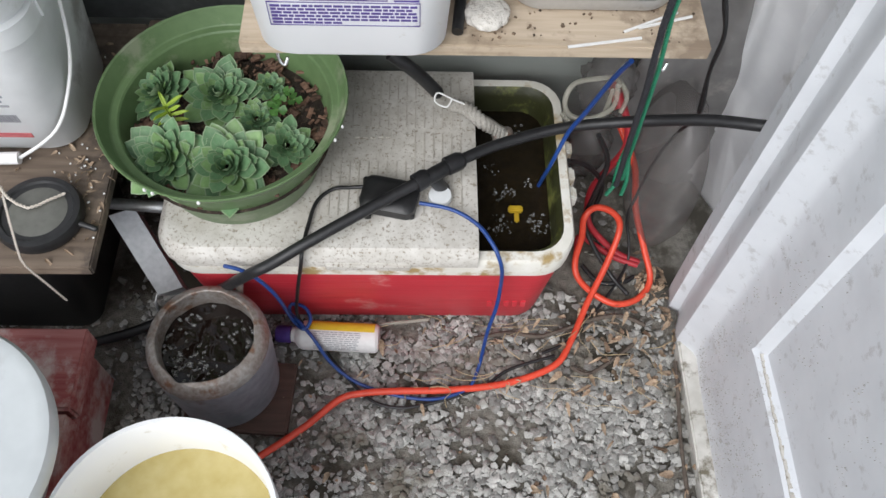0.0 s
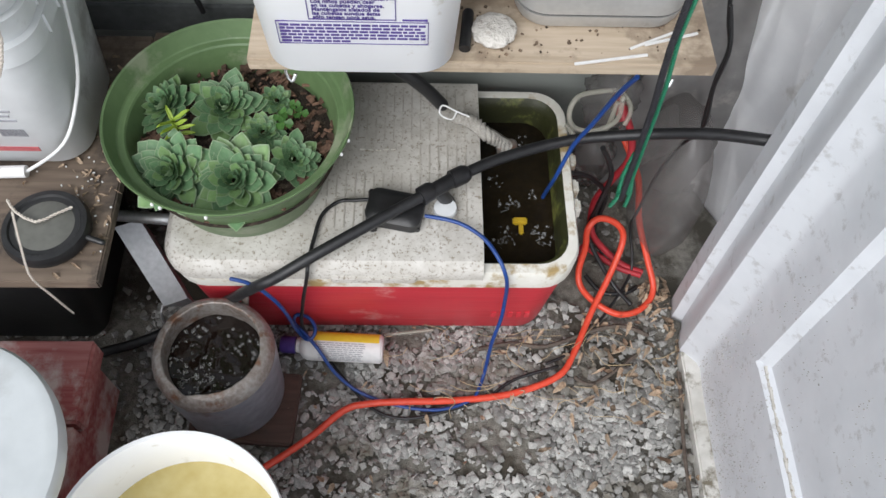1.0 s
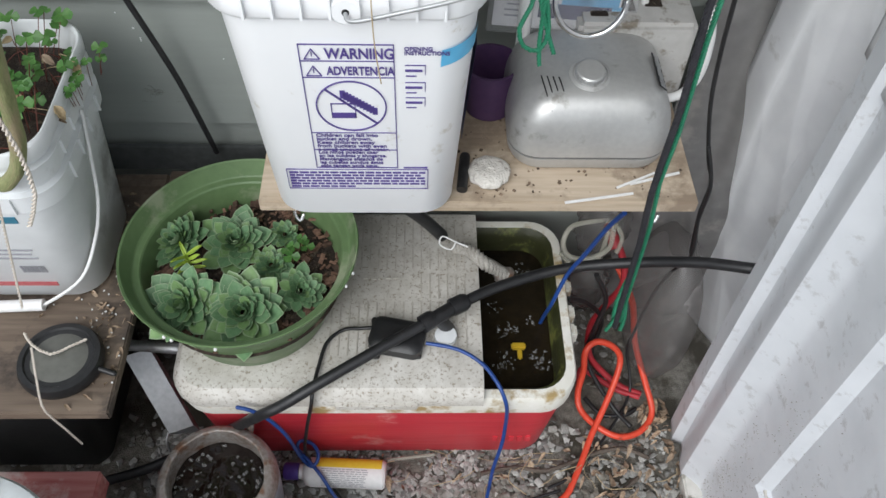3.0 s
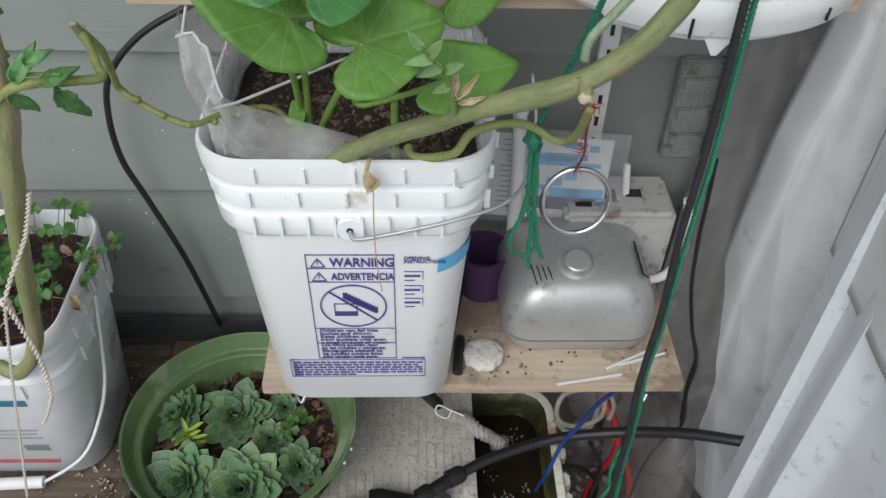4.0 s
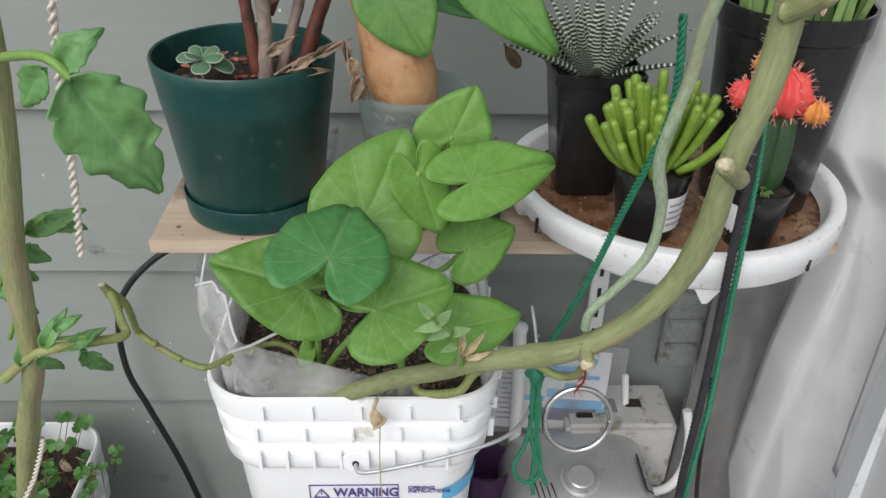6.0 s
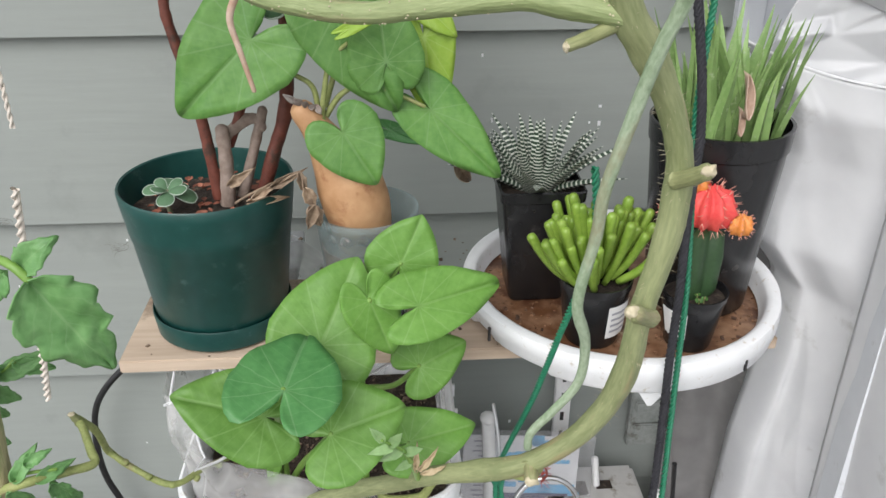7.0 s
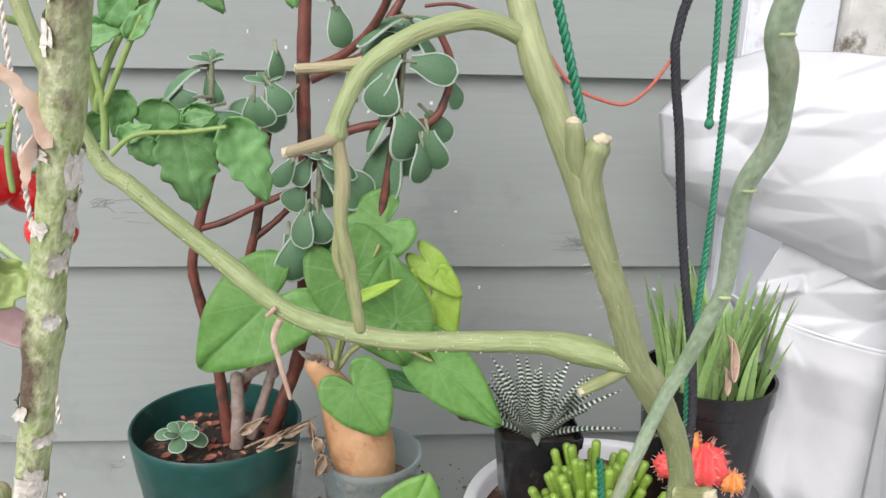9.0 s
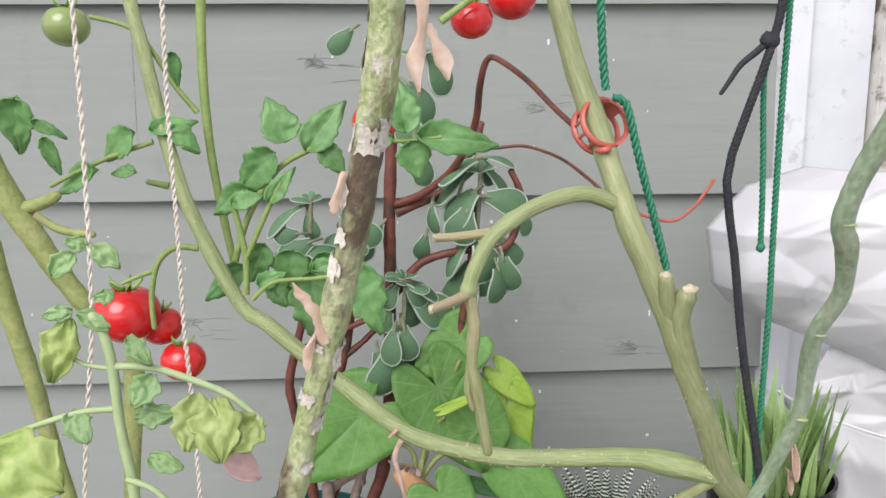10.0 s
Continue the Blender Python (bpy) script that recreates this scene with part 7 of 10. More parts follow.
def bottle():
    t = thing("bottle", "white bottle with yellow label and purple cap on the gravel", "bottle", at=(-0.05, -0.392, 0.0))
    m = Matrix.Translation((-0.098, -0.396, 0.029)) @ Matrix.Rotation(radians(90), 4, "Y") @ Matrix.Rotation(radians(0), 4, "Z")
    m = Matrix.Translation((-0.098, -0.391, 0.028)) @ Matrix.Rotation(radians(-3), 4, "Z") @ Matrix.Rotation(radians(90), 4, "Y")

    def turned(name, prof, mat, label=""):
        ob = lathe(name, prof, mat, t, (0, 0, 0), 32, label=label)
        ob.matrix_basis = m
        return ob

    turned("body", [(0.001, 0.134), (0.020, 0.134), (0.0235, 0.130), (0.0240, 0.012), (0.021, 0.004), (0.013, -0.002), (0.012, -0.008)], M["paper"])
    turned("cap", [(0.014, -0.009), (0.0145, -0.03), (0.012, -0.034), (0.0005, -0.034)], M["purple"], "dark purple cap")
    lab, pr = [], []
    for i in range(10):
        for sgn in (0,):
            a0 = radians(100 + i * 8)
            vs = []
            for q in (a0, a0 + radians(8)):
                for x in (0.012 + 0.01, 0.128):
                    vs.append((0.0243 * math.cos(q), 0.0243 * math.sin(q), x))
            lab.append((vs, [(0, 1, 3, 2)]))
    ob = joined("yellow_label", lab, M["yellow_ink"], t, "yellow printed label band")
    ob.matrix_basis = m
    rng = random.Random(2)
    for i in range(10):
        a0 = radians(186 + i * 8)
        z = 0.03
        while z < 0.10:
            w = rng.uniform(0.004, 0.012)
            vs = [(0.0244 * math.cos(q), 0.0244 * math.sin(q), x) for q in (a0, a0 + radians(3)) for x in (z, z + w)]
            pr.append((vs, [(0, 1, 3, 2)]))
            z += w + 0.002
    ob = joined("fine_print", pr, M["grey_print"], t, "unreadable grey fine print")
    ob.matrix_basis = m


bottle()


def rags():
    t = thing("wick_rag", "grey twisted cotton rag tied with wire over the water", "rag", at=(0.2, -0.16, 0.3))
    twisted_rope("rag", [(0.149, -0.135, 0.305), (0.173, -0.153, 0.315), (0.190, -0.174, 0.315), (0.208, -0.173, 0.300), (0.226, -0.177, 0.285)], 0.011, M["rag"], t, 4, 0.03)
    tube("wire", [(0.177, -0.152, 0.320), (0.148, -0.141, 0.325), (0.127, -0.134, 0.330), (0.123, -0.142, 0.320), (0.140, -0.148, 0.315), (0.148, -0.141, 0.325)], 0.0014, M["paper"], t)
    blob("knot", (0.224, -0.175, 0.285), 0.013, M["rust"], t, (1.2, 0.9, 0.8), 3, 0.5)
    h = thing("black_hose", "black hose running under the shelf to the rag", "hose", at=(0.12, -0.08, 0.34))
    tube("hose", [(0.058, -0.123, 0.400), (0.081, -0.126, 0.380), (0.106, -0.121, 0.345), (0.127, -0.121, 0.315)], 0.010, M["black"], h)


M["rag"] = material("dirty_cotton", (0.30, 0.28, 0.25), (0.46, 0.44, 0.40), 60, 0.9, 0.5)
rags()


def ground_litter():
    rng = random.Random(31)
    t = thing("leaf_litter", "dry brown leaf scraps and grass blades on the gravel", "leaf litter", at=(0.25, -0.45, 0.0), kind="stuff")
    pieces = []
    for i in range(230):
        x, y = rng.uniform(-0.25, 0.53), rng.uniform(-0.72, -0.33)
        if rng.random() < 0.45:
            x, y = rng.gauss(0.45, 0.05), rng.gauss(-0.40, 0.05)
        if i < 45:
            x, y = rng.gauss(0.505, 0.02), rng.gauss(-0.30, 0.035)
        x = min(x, 0.525)
        s = rng.uniform(0.005, 0.019)
        a = rng.uniform(0, 6.28)
        b = Vector((x, y, 0.010 + rng.uniform(0, 0.006)))
        pieces.append(heart_data(b, b + Vector((math.cos(a) * s, math.sin(a) * s, rng.uniform(-0.003, 0.006))), (rng.uniform(-0.4, 0.4), -0.2, 1), s * rng.uniform(0.25, 0.75), 0.5, nu=2, nv=9, kind="lobed", seed=i))
    joined("scraps", pieces, M["dry_leaf"], t, sharp=180)
    st = thing("dry_stems", "thin curled dry straw and runners on the gravel", "straw", at=(0.2, -0.42, 0.0), kind="stuff")
    lines = []
    for i in range(34):
        x, y = rng.uniform(0.05, 0.5), rng.uniform(-0.50, -0.36)
        a = rng.uniform(0, 6.28)
        pts = []
        for k in range(5):
            pts.append((min(x, 0.525), y, 0.012 + rng.uniform(0, 0.012)))
            a += rng.uniform(-0.8, 0.8)
            x, y = x + math.cos(a) * 0.022, y + math.sin(a) * 0.012
        lines.append(tube_data(pts, rng.uniform(0.0004, 0.0008), sides=4, step=3))
    joined("straws", lines, M["straw"], st)
    run = thing("dead_runner", "dark brown dead runner stem along the gravel", "stem", at=(0.4, -0.42, 0.01))
    tube("stem", [(0.194, -0.390, 0.012), (0.251, -0.379, 0.012), (0.308, -0.384, 0.012), (0.397, -0.353, 0.012), (0.445, -0.347, 0.012), (0.482, -0.363, 0.012)], 0.0035, M["twig"], run, knots=0.2)
    tube("stem", [(0.525, -0.429, 0.012), (0.521, -0.487, 0.012), (0.514, -0.562, 0.012), (0.512, -0.632, 0.012), (0.511, -0.665, 0.012)], 0.003, M["twig"], run, knots=0.2)
    tube("stem", [(0.351, -0.439, 0.012), (0.378, -0.451, 0.012), (0.417, -0.429, 0.012), (0.458, -0.399, 0.012)], 0.003, M["twig"], run, knots=0.2)
    pl = thing("clear_stick", "clear plastic stick beside the bottle", "stick", at=(0.06, -0.38, 0.01))
    rod("stick", (0.036, -0.366, 0.014), (0.117, -0.356, 0.014), 0.003, M["tubing"], pl)


ground_litter()


# ---- upper shelf ----
def upper_shelf():
    t = thing("shelf_board", "pale plywood shelf board with raw front edge", "shelf", at=(0.18, -0.15, 1.087))
    slab("board", (-0.143, -0.291, 1.0925), (0.456, -0.152, 1.105), M["ply_pink"], t, 0.0012)
    for x in (-0.02, 0.306):
        slab("bracket_arm", (x, -0.27, 1.078), (x + 0.016, -0.012, 1.0922), M["zinc"], t, 0.001, "steel bracket arm under the board")
    tube("hook", [(-0.06, -0.27, 1.087), (-0.06, -0.275, 1.072), (-0.066, -0.275, 1.065), (-0.07, -0.275, 1.073)], 0.0018, M["paper"], t)


upper_shelf()


def ring_tray():
    """Upturned white bucket lid used as a tray: a broad flat rim over a ribbed skirt, torn on one side."""
    c = (0.316, -0.233, 0.0)
    t = thing("round_tray", "scuffed white plastic bucket lid used as a tray on the shelf", "tray", at=(0.316, -0.233, 1.106))
    rim = lathe("rim", [(0.120, 1.1065), (0.131, 1.1065), (0.134, 1.113), (0.1435, 1.1155), (0.1455, 1.118), (0.1465, 1.126), (0.1480, 1.1285), (0.1485, 1.141), (0.1470, 1.1455), (0.1400, 1.1472), (0.1365, 1.1455), (0.1345, 1.1435), (0.1335, 1.136), (0.130, 1.1285)], M["tray_white"], t, c, 120, cap=False)
    for v in rim.data.vertices:
        # the skirt is torn back in steps along one stretch, and the whole lid is a little warped
        a = math.degrees(math.atan2(v.co.y - c[1], v.co.x - c[0]))
        if v.co.z < 1.13 and -166 < a < -128:
            v.co.z += 0.009 if a < -150 else 0.005
        v.co.z += 0.0012 * math.sin(math.radians(2 * a + 40))
    lathe("floor_disc", [(0.1345, 1.1260), (0.06, 1.1265), (0.0005, 1.1265)], M["wet_wood"], t, c, 60, cap=False, label="wet rusty-brown tray floor")
    rng = random.Random(12)
    for a in (-152, -101, -58, -22):
        x, y = c[0] + 0.1482 * math.cos(radians(a)), c[1] + 0.1482 * math.sin(radians(a))
        h = rng.uniform(0.005, 0.009)
        v, f = box_data((x, y, 1.122 + rng.uniform(0, 0.010)), (0.0011, 0.0009, h), radians(a + 90))
        link_mesh("slot", v, f, M["black"], t)
    fin = [(0.300, -0.374, 1.115), (0.324, -0.374, 1.115), (0.314, -0.372, 1.098), (0.310, -0.372, 1.098), (0.300, -0.370, 1.115), (0.324, -0.370, 1.115), (0.314, -0.369, 1.098), (0.310, -0.369, 1.098)]
    link_mesh("gusset", fin, [(0, 1, 2, 3), (4, 5, 6, 7), (0, 1, 5, 4), (1, 2, 6, 5), (2, 3, 7, 6), (3, 0, 4, 7)], M["tray_white"], t, sharp=20)
    grit = []
    for i in range(900):
        a, q = rng.uniform(0, 6.28), 0.131 * math.sqrt(rng.random())
        h = rng.uniform(0.0003, 0.0010)
        grit.append(box_data((c[0] + q * math.cos(a), c[1] + q * math.sin(a), 1.1268), (h * rng.uniform(0.8, 1.8), h, h * 0.6), rng.uniform(0, 3), rng.uniform(-0.4, 0.4)))
    tagged(joined("rusty_grit", grit, M["rusty_grit"], t, "wet rust-coloured grit"), kind="stuff")
    for i in range(26):
        # rust and soil grains washed against the rim
        a, q = rng.uniform(0, 6.28), rng.uniform(0.10, 0.128)
        link_mesh("grain", *box_data((c[0] + q * math.cos(a), c[1] + q * math.sin(a), 1.1275), (rng.uniform(0.001, 0.003), 0.0012, 0.0008), rng.uniform(0, 3)), M["bark"], t)


M["rusty_grit"] = material("rusty_wet_grit", (0.12, 0.05, 0.025), (0.34, 0.20, 0.12), 60, 0.5, 0.2, spread=0.6)
M["tray_white"] = material("scuffed_white_lid", (0.78, 0.79, 0.80), (0.85, 0.86, 0.87), 10, 0.42, 0.08, dirt=(0.55, 0.50, 0.43), dirt_amount=0.14, dirt_scale=90)
M["wet_wood"] = material("wet_rusty_wood", (0.14, 0.058, 0.025), (0.34, 0.20, 0.12), 14, 0.35, 0.2, dirt=(0.09, 0.035, 0.018), dirt_amount=0.45, dirt_scale=18)
ring_tray()


def green_pot():
    c = (-0.060, -0.222, 0.0)
    t = thing("plant_pot", "dark green plastic pot with saucer on the shelf board", "plant pot", at=(-0.06, -0.222, 1.106))
    lathe("saucer", [(0.001, 1.1055), (0.058, 1.1055), (0.0625, 1.108), (0.0645, 1.127), (0.0638, 1.1285), (0.062, 1.127), (0.060, 1.118), (0.03, 1.114)], M["dark_green_pot"], t, c, 56)
    lathe("pot", [(0.001, 1.1165), (0.054, 1.1165), (0.0585, 1.121), (0.0615, 1.130), (0.0705, 1.205), (0.0713, 1.206), (0.0718, 1.212), (0.0724, 1.213), (0.0730, 1.220), (0.0755, 1.238), (0.0764, 1.2485), (0.0752, 1.2505), (0.0735, 1.2495), (0.0705, 1.225), (0.066, 1.19)], M["dark_green_pot"], t, c, 64)
    lathe("soil", [(0.0705, 1.222), (0.04, 1.227), (0.0005, 1.229)], M["soil"], t, c, 36, cap=False, label="dark soil with leaf scraps")
    rng = random.Random(14)
    bits = []
    for i in range(46):
        a, q = rng.uniform(0, 6.28), 0.058 * math.sqrt(rng.random())
        b = Vector((c[0] + q * math.cos(a), c[1] + q * math.sin(a), 1.231))
        s, g = rng.uniform(0.004, 0.012), rng.uniform(0, 6.28)
        bits.append(heart_data(b, b + Vector((math.cos(g) * s, math.sin(g) * s, 0.003)), (0, -0.2, 1), s * 0.7, 0.3, nu=2, nv=3, kind="oval"))
    lt = thing("leaf_scraps", "dry reddish leaf scraps on the soil of the green pot", "leaf litter", at=(c[0], c[1], 1.230), kind="stuff")
    joined("scraps", bits, M["dry_red"], lt, sharp=180)


M["dry_red"] = material("reddish_dry_scraps", (0.24, 0.075, 0.045), (0.38, 0.16, 0.10), 40, 0.8, 0.3, spread=0.4)
green_pot()


SPOON = petal_mesh("leaf", 1.0, 0.86, M["fuzzy"], 0.06, "spoon")


def rim_mesh():
    """The pale hairline round a spoon leaf, of the same outline."""
    pts = []
    for side, order in ((-1, range(13)), (1, range(11, -1, -1))):
        for j in order:
            v = j / 12
            half = 0.43 * (0.40 + 0.60 * math.sin(math.pi / 2 * v / 0.58) ** 1.5 if v < 0.58 else max(0.04, max(0.0, 1 - ((v - 0.58) / 0.42) ** 2.2)) ** 0.58)
            pts.append(Vector((side * half, math.sin(0.95 * v) / 0.95, -(1 - math.cos(0.95 * v)) / 0.95 - 0.22 * half)))
    v, f = tube_data(pts, 0.026, sides=5, step=1)
    ob = link_mesh("leaf_margin", v, f, M["fuzzy_edge"])
    me = ob.data
    bpy.data.objects.remove(ob)
    return me


SPOON_EDGE = rim_mesh()


def spoon_leaf(parent, at, along, normal, length, width):
    """A thick felted spoon-shaped leaf with a pale hairline all round its dark face."""
    y = Vector(along).normalized()
    z = Vector(normal)
    z = (z - y * z.dot(y)).normalized()
    m = Matrix.Translation(at) @ Matrix((y.cross(z), y, z)).transposed().to_4x4() @ Matrix.Diagonal((width / 0.86, length, length, 1))
    b = piece("leaf", SPOON, parent, m)
    e = piece("leaf_margin", SPOON_EDGE, b, m)
    e.matrix_parent_inverse = Matrix.Identity(4)
    e.matrix_basis = Matrix.Identity(4)


M["shoot_felt"] = material("felted_young_shoot", (0.15, 0.16, 0.09), (0.24, 0.26, 0.17), 40, 0.8, 0.2)


def felt_plant():
    t = thing("felted_succulent", "red-stemmed bushy succulent with felted grey-green leaves in the green pot", "succulent", at=(-0.045, -0.24, 1.245))
    stems = (([(-0.041, -0.235, 1.230), (-0.038, -0.235, 1.264), (-0.038, -0.235, 1.299)], 0.0072, 0.0055, "grey_stem"),
             ([(-0.048, -0.235, 1.236), (-0.051, -0.235, 1.281), (-0.055, -0.235, 1.318), (-0.064, -0.235, 1.364), (-0.070, -0.235, 1.399), (-0.065, -0.235, 1.427), (-0.056, -0.235, 1.460), (-0.046, -0.235, 1.495)], 0.0052, 0.0036, "red_stem"),
             ([(-0.029, -0.225, 1.233), (-0.014, -0.225, 1.280), (-0.004, -0.225, 1.312)], 0.0052, 0.0042, "grey_stem"),
             ([(-0.036, -0.225, 1.281), (-0.021, -0.225, 1.323), (-0.026, -0.225, 1.390), (-0.016, -0.225, 1.438), (-0.010, -0.225, 1.480), (-0.004, -0.225, 1.516)], 0.0045, 0.0034, "red_stem"),
             ([(-0.013, -0.225, 1.229), (0.002, -0.225, 1.274), (0.015, -0.225, 1.312), (0.021, -0.225, 1.369), (0.023, -0.225, 1.419)] + [(0.025, -0.225, 1.504), (0.025, -0.225, 1.557), (0.028, -0.225, 1.623), (0.028, -0.225, 1.697), (0.029, -0.225, 1.773)], 0.0062, 0.0054, "red_stem"),
             ([(-0.064, -0.235, 1.434), (-0.043, -0.235, 1.440), (-0.020, -0.235, 1.451), (0.012, -0.235, 1.466)], 0.0032, 0.0026, "red_stem"),
             ([(-0.018, -0.225, 1.424), (-0.001, -0.225, 1.438), (0.012, -0.225, 1.451)], 0.0032, 0.0026, "red_stem"),
             ([(0.030, -0.235, 1.486), (0.054, -0.235, 1.514), (0.095, -0.235, 1.525), (0.128, -0.235, 1.526), (0.141, -0.235, 1.547), (0.144, -0.235, 1.574), (0.135, -0.235, 1.596)], 0.0042, 0.0030, "red_stem"),
             ([(0.031, -0.225, 1.558), (0.059, -0.225, 1.570), (0.077, -0.225, 1.579), (0.090, -0.225, 1.599), (0.104, -0.225, 1.621), (0.109, -0.225, 1.638)], 0.0045, 0.0032, "red_stem"),
             ([(0.072, -0.235, 1.356), (0.087, -0.235, 1.438), (0.096, -0.235, 1.496), (0.102, -0.235, 1.547), (0.102, -0.235, 1.573)], 0.0036, 0.0030, "red_stem"),
             ([(-0.040, -0.225, 1.286), (-0.022, -0.225, 1.302), (-0.010, -0.225, 1.304), (-0.006, -0.225, 1.296)], 0.006, 0.004, "grey_stem"))
    for pts, a, b, mat in stems:
        tube("stem", pts, a, M[mat], t, r1=b, knots=0.08, seed=len(pts), label="grey-brown woody stem" if mat == "grey_stem" else "")
    rng = random.Random(77)
    # spoon-shaped leaves, shoot by shoot: foot and tip in the plane of the stems, and width
    spreading = ((-0.007, 1.54, -0.031, 1.539, 0.015), (0.002, 1.556, 0.015, 1.539, 0.018), (-0.047, 1.531, -0.016, 1.528, 0.013), (-0.01, 1.546, -0.008, 1.524, 0.024), (-0.067, 1.556, -0.073, 1.547, 0.011), (0.019, 1.55, 0.01, 1.538, 0.01), (0.094, 1.564, 0.083, 1.539, 0.026), (0.105, 1.535, 0.12, 1.506, 0.033), (0.097, 1.536, 0.066, 1.515, 0.011), (0.1, 1.511, 0.073, 1.466, 0.03), (0.104, 1.507, 0.112, 1.483, 0.019), (0.121, 1.512, 0.129, 1.481, 0.019), (0.126, 1.533, 0.144, 1.512, 0.018), (0.144, 1.559, 0.156, 1.54, 0.011))
    middle = ((0.041, 1.494, 0.055, 1.499, 0.009), (0.042, 1.492, 0.07, 1.478, 0.01), (0.043, 1.484, 0.077, 1.465, 0.013), (0.042, 1.48, 0.055, 1.458, 0.023), (0.039, 1.495, 0.036, 1.505, 0.008), (0.027, 1.456, 0.019, 1.434, 0.018), (0.037, 1.456, 0.042, 1.432, 0.018), (0.022, 1.435, 0.018, 1.399, 0.026), (0.018, 1.496, 0.009, 1.48, 0.014), (0.024, 1.471, 0.015, 1.458, 0.019))
    left = ((-0.054, 1.567, -0.087, 1.558, 0.011), (-0.047, 1.56, -0.044, 1.541, 0.014), (-0.054, 1.545, -0.073, 1.544, 0.014), (-0.043, 1.538, -0.068, 1.528, 0.013), (-0.009, 1.539, 0.01, 1.523, 0.018), (0.007, 1.581, 0.012, 1.562, 0.011))
    high = ((0.102, 1.609, 0.067, 1.604, 0.011), (0.103, 1.605, 0.059, 1.588, 0.011), (0.108, 1.607, 0.124, 1.589, 0.015), (0.113, 1.609, 0.137, 1.612, 0.01), (0.113, 1.599, 0.141, 1.584, 0.012), (0.111, 1.575, 0.143, 1.571, 0.014), (0.101, 1.58, 0.071, 1.559, 0.026), (0.063, 1.566, 0.058, 1.544, 0.011), (0.063, 1.7, 0.084, 1.671, 0.016), (-0.003, 1.718, -0.016, 1.701, 0.015), (0.043, 1.674, 0.068, 1.648, 0.02), (0.05, 1.653, 0.038, 1.627, 0.019))
    low = ((0.052, 1.615, 0.061, 1.59, 0.014), (0.091, 1.588, 0.095, 1.599, 0.01), (0.125, 1.522, 0.13, 1.49, 0.018), (0.058, 1.538, 0.051, 1.516, 0.011), (0.013, 1.432, 0.02, 1.399, 0.026), (0.043, 1.426, 0.044, 1.379, 0.019), (0.034, 1.458, 0.034, 1.432, 0.027), (0.03, 1.495, 0.019, 1.481, 0.015), (0.04, 1.495, 0.057, 1.48, 0.015), (0.042, 1.49, 0.077, 1.469, 0.015), (0.035, 1.5, 0.025, 1.509, 0.01), (0.04, 1.499, 0.07, 1.495, 0.01))
    for shoot in (spreading, middle, left, high, low):
        for bx, bz, ex, ez, w in shoot:
            back = rng.uniform(-0.018, 0.014)
            foot = Vector((bx, -0.240 + back, bz))
            along = Vector((ex - bx, -0.004 - 0.25 * w + rng.uniform(-0.006, 0.006), ez - bz))
            face = Vector((rng.uniform(-0.45, 0.45), -0.8, 0.45 + rng.uniform(-0.35, 0.35)))
            if w < 0.013:
                face = Vector((rng.uniform(-0.4, 0.4), -0.25, 1.0))
            spoon_leaf(t, foot, along, face, along.length * 1.16, max(w, 0.62 * along.length) * 1.16)
            tube("petiole", [foot - along.normalized() * 0.010 + Vector((0, 0.006, -0.002)), foot - along.normalized() * 0.002, foot + along * 0.12], 0.0017, M["shoot_felt"], t, r1=0.0011, sides=6, step=3)
    for bx, bz, top in ((0.104, 1.50, 1.60), (0.036, 1.40, 1.505), (-0.046, 1.50, 1.575), (-0.004, 1.50, 1.56), (0.052, 1.62, 1.70)):
        tube("shoot", [(bx - 0.004, -0.238, bz), (bx, -0.240, (bz + top) / 2), (bx + 0.003, -0.242, top)], 0.0030, M["shoot_felt"], t, r1=0.0018)
        for k in range(6):
            # young pairs at the tip of the shoot
            a, e = k * 1.9 + bz, 0.5 + 0.14 * k
            d = Vector((math.cos(a) * math.cos(e), math.sin(a) * math.cos(e), math.sin(e)))
            spoon_leaf(t, Vector((bx + 0.003, -0.242, top - 0.004)), d * 0.02, Vector((0, -0.4, 1)) - d * 0.3, 0.021 - 0.002 * k, 0.011 - 0.001 * k)
    s = thing("seedling_succulent", "small felted rosette seedling in the green pot", "succulent", at=(-0.088, -0.246, 1.230))
    tube("stem", [(-0.088, -0.246, 1.224), (-0.089, -0.247, 1.238), (-0.087, -0.250, 1.250)], 0.0022, M["shoot_felt"], s)
    for k in range(10):
        a, e = k * 2.4, 0.05 + 0.11 * k
        d = Vector((math.cos(a) * math.cos(e), math.sin(a) * math.cos(e), math.sin(e)))
        spoon_leaf(s, Vector((-0.087, -0.250, 1.250)) + d * 0.002, d, Vector((0, -0.35, 1)) - d * 0.2, 0.024 - 0.0012 * k, 0.016 - 0.0007 * k)
    dr = thing("dry_leaves", "withered curled leaves hanging over the pot rim", "dry leaves", at=(0.01, -0.29, 1.26))
    dead = (((-0.028, -0.262, 1.262), (0.010, -0.012, 0.010), 0.009), ((-0.010, -0.270, 1.252), (0.016, -0.006, 0.012), 0.008), ((-0.014, -0.262, 1.244), (0.020, -0.010, 0.006), 0.007), ((0.006, -0.272, 1.262), (0.020, -0.006, 0.012), 0.008),
            ((0.028, -0.276, 1.276), (0.005, -0.006, -0.016), 0.008), ((0.032, -0.278, 1.262), (0.008, -0.006, -0.014), 0.011), ((0.036, -0.284, 1.248), (0.008, -0.008, -0.012), 0.014), ((0.040, -0.288, 1.250), (-0.004, -0.010, -0.014), 0.010))
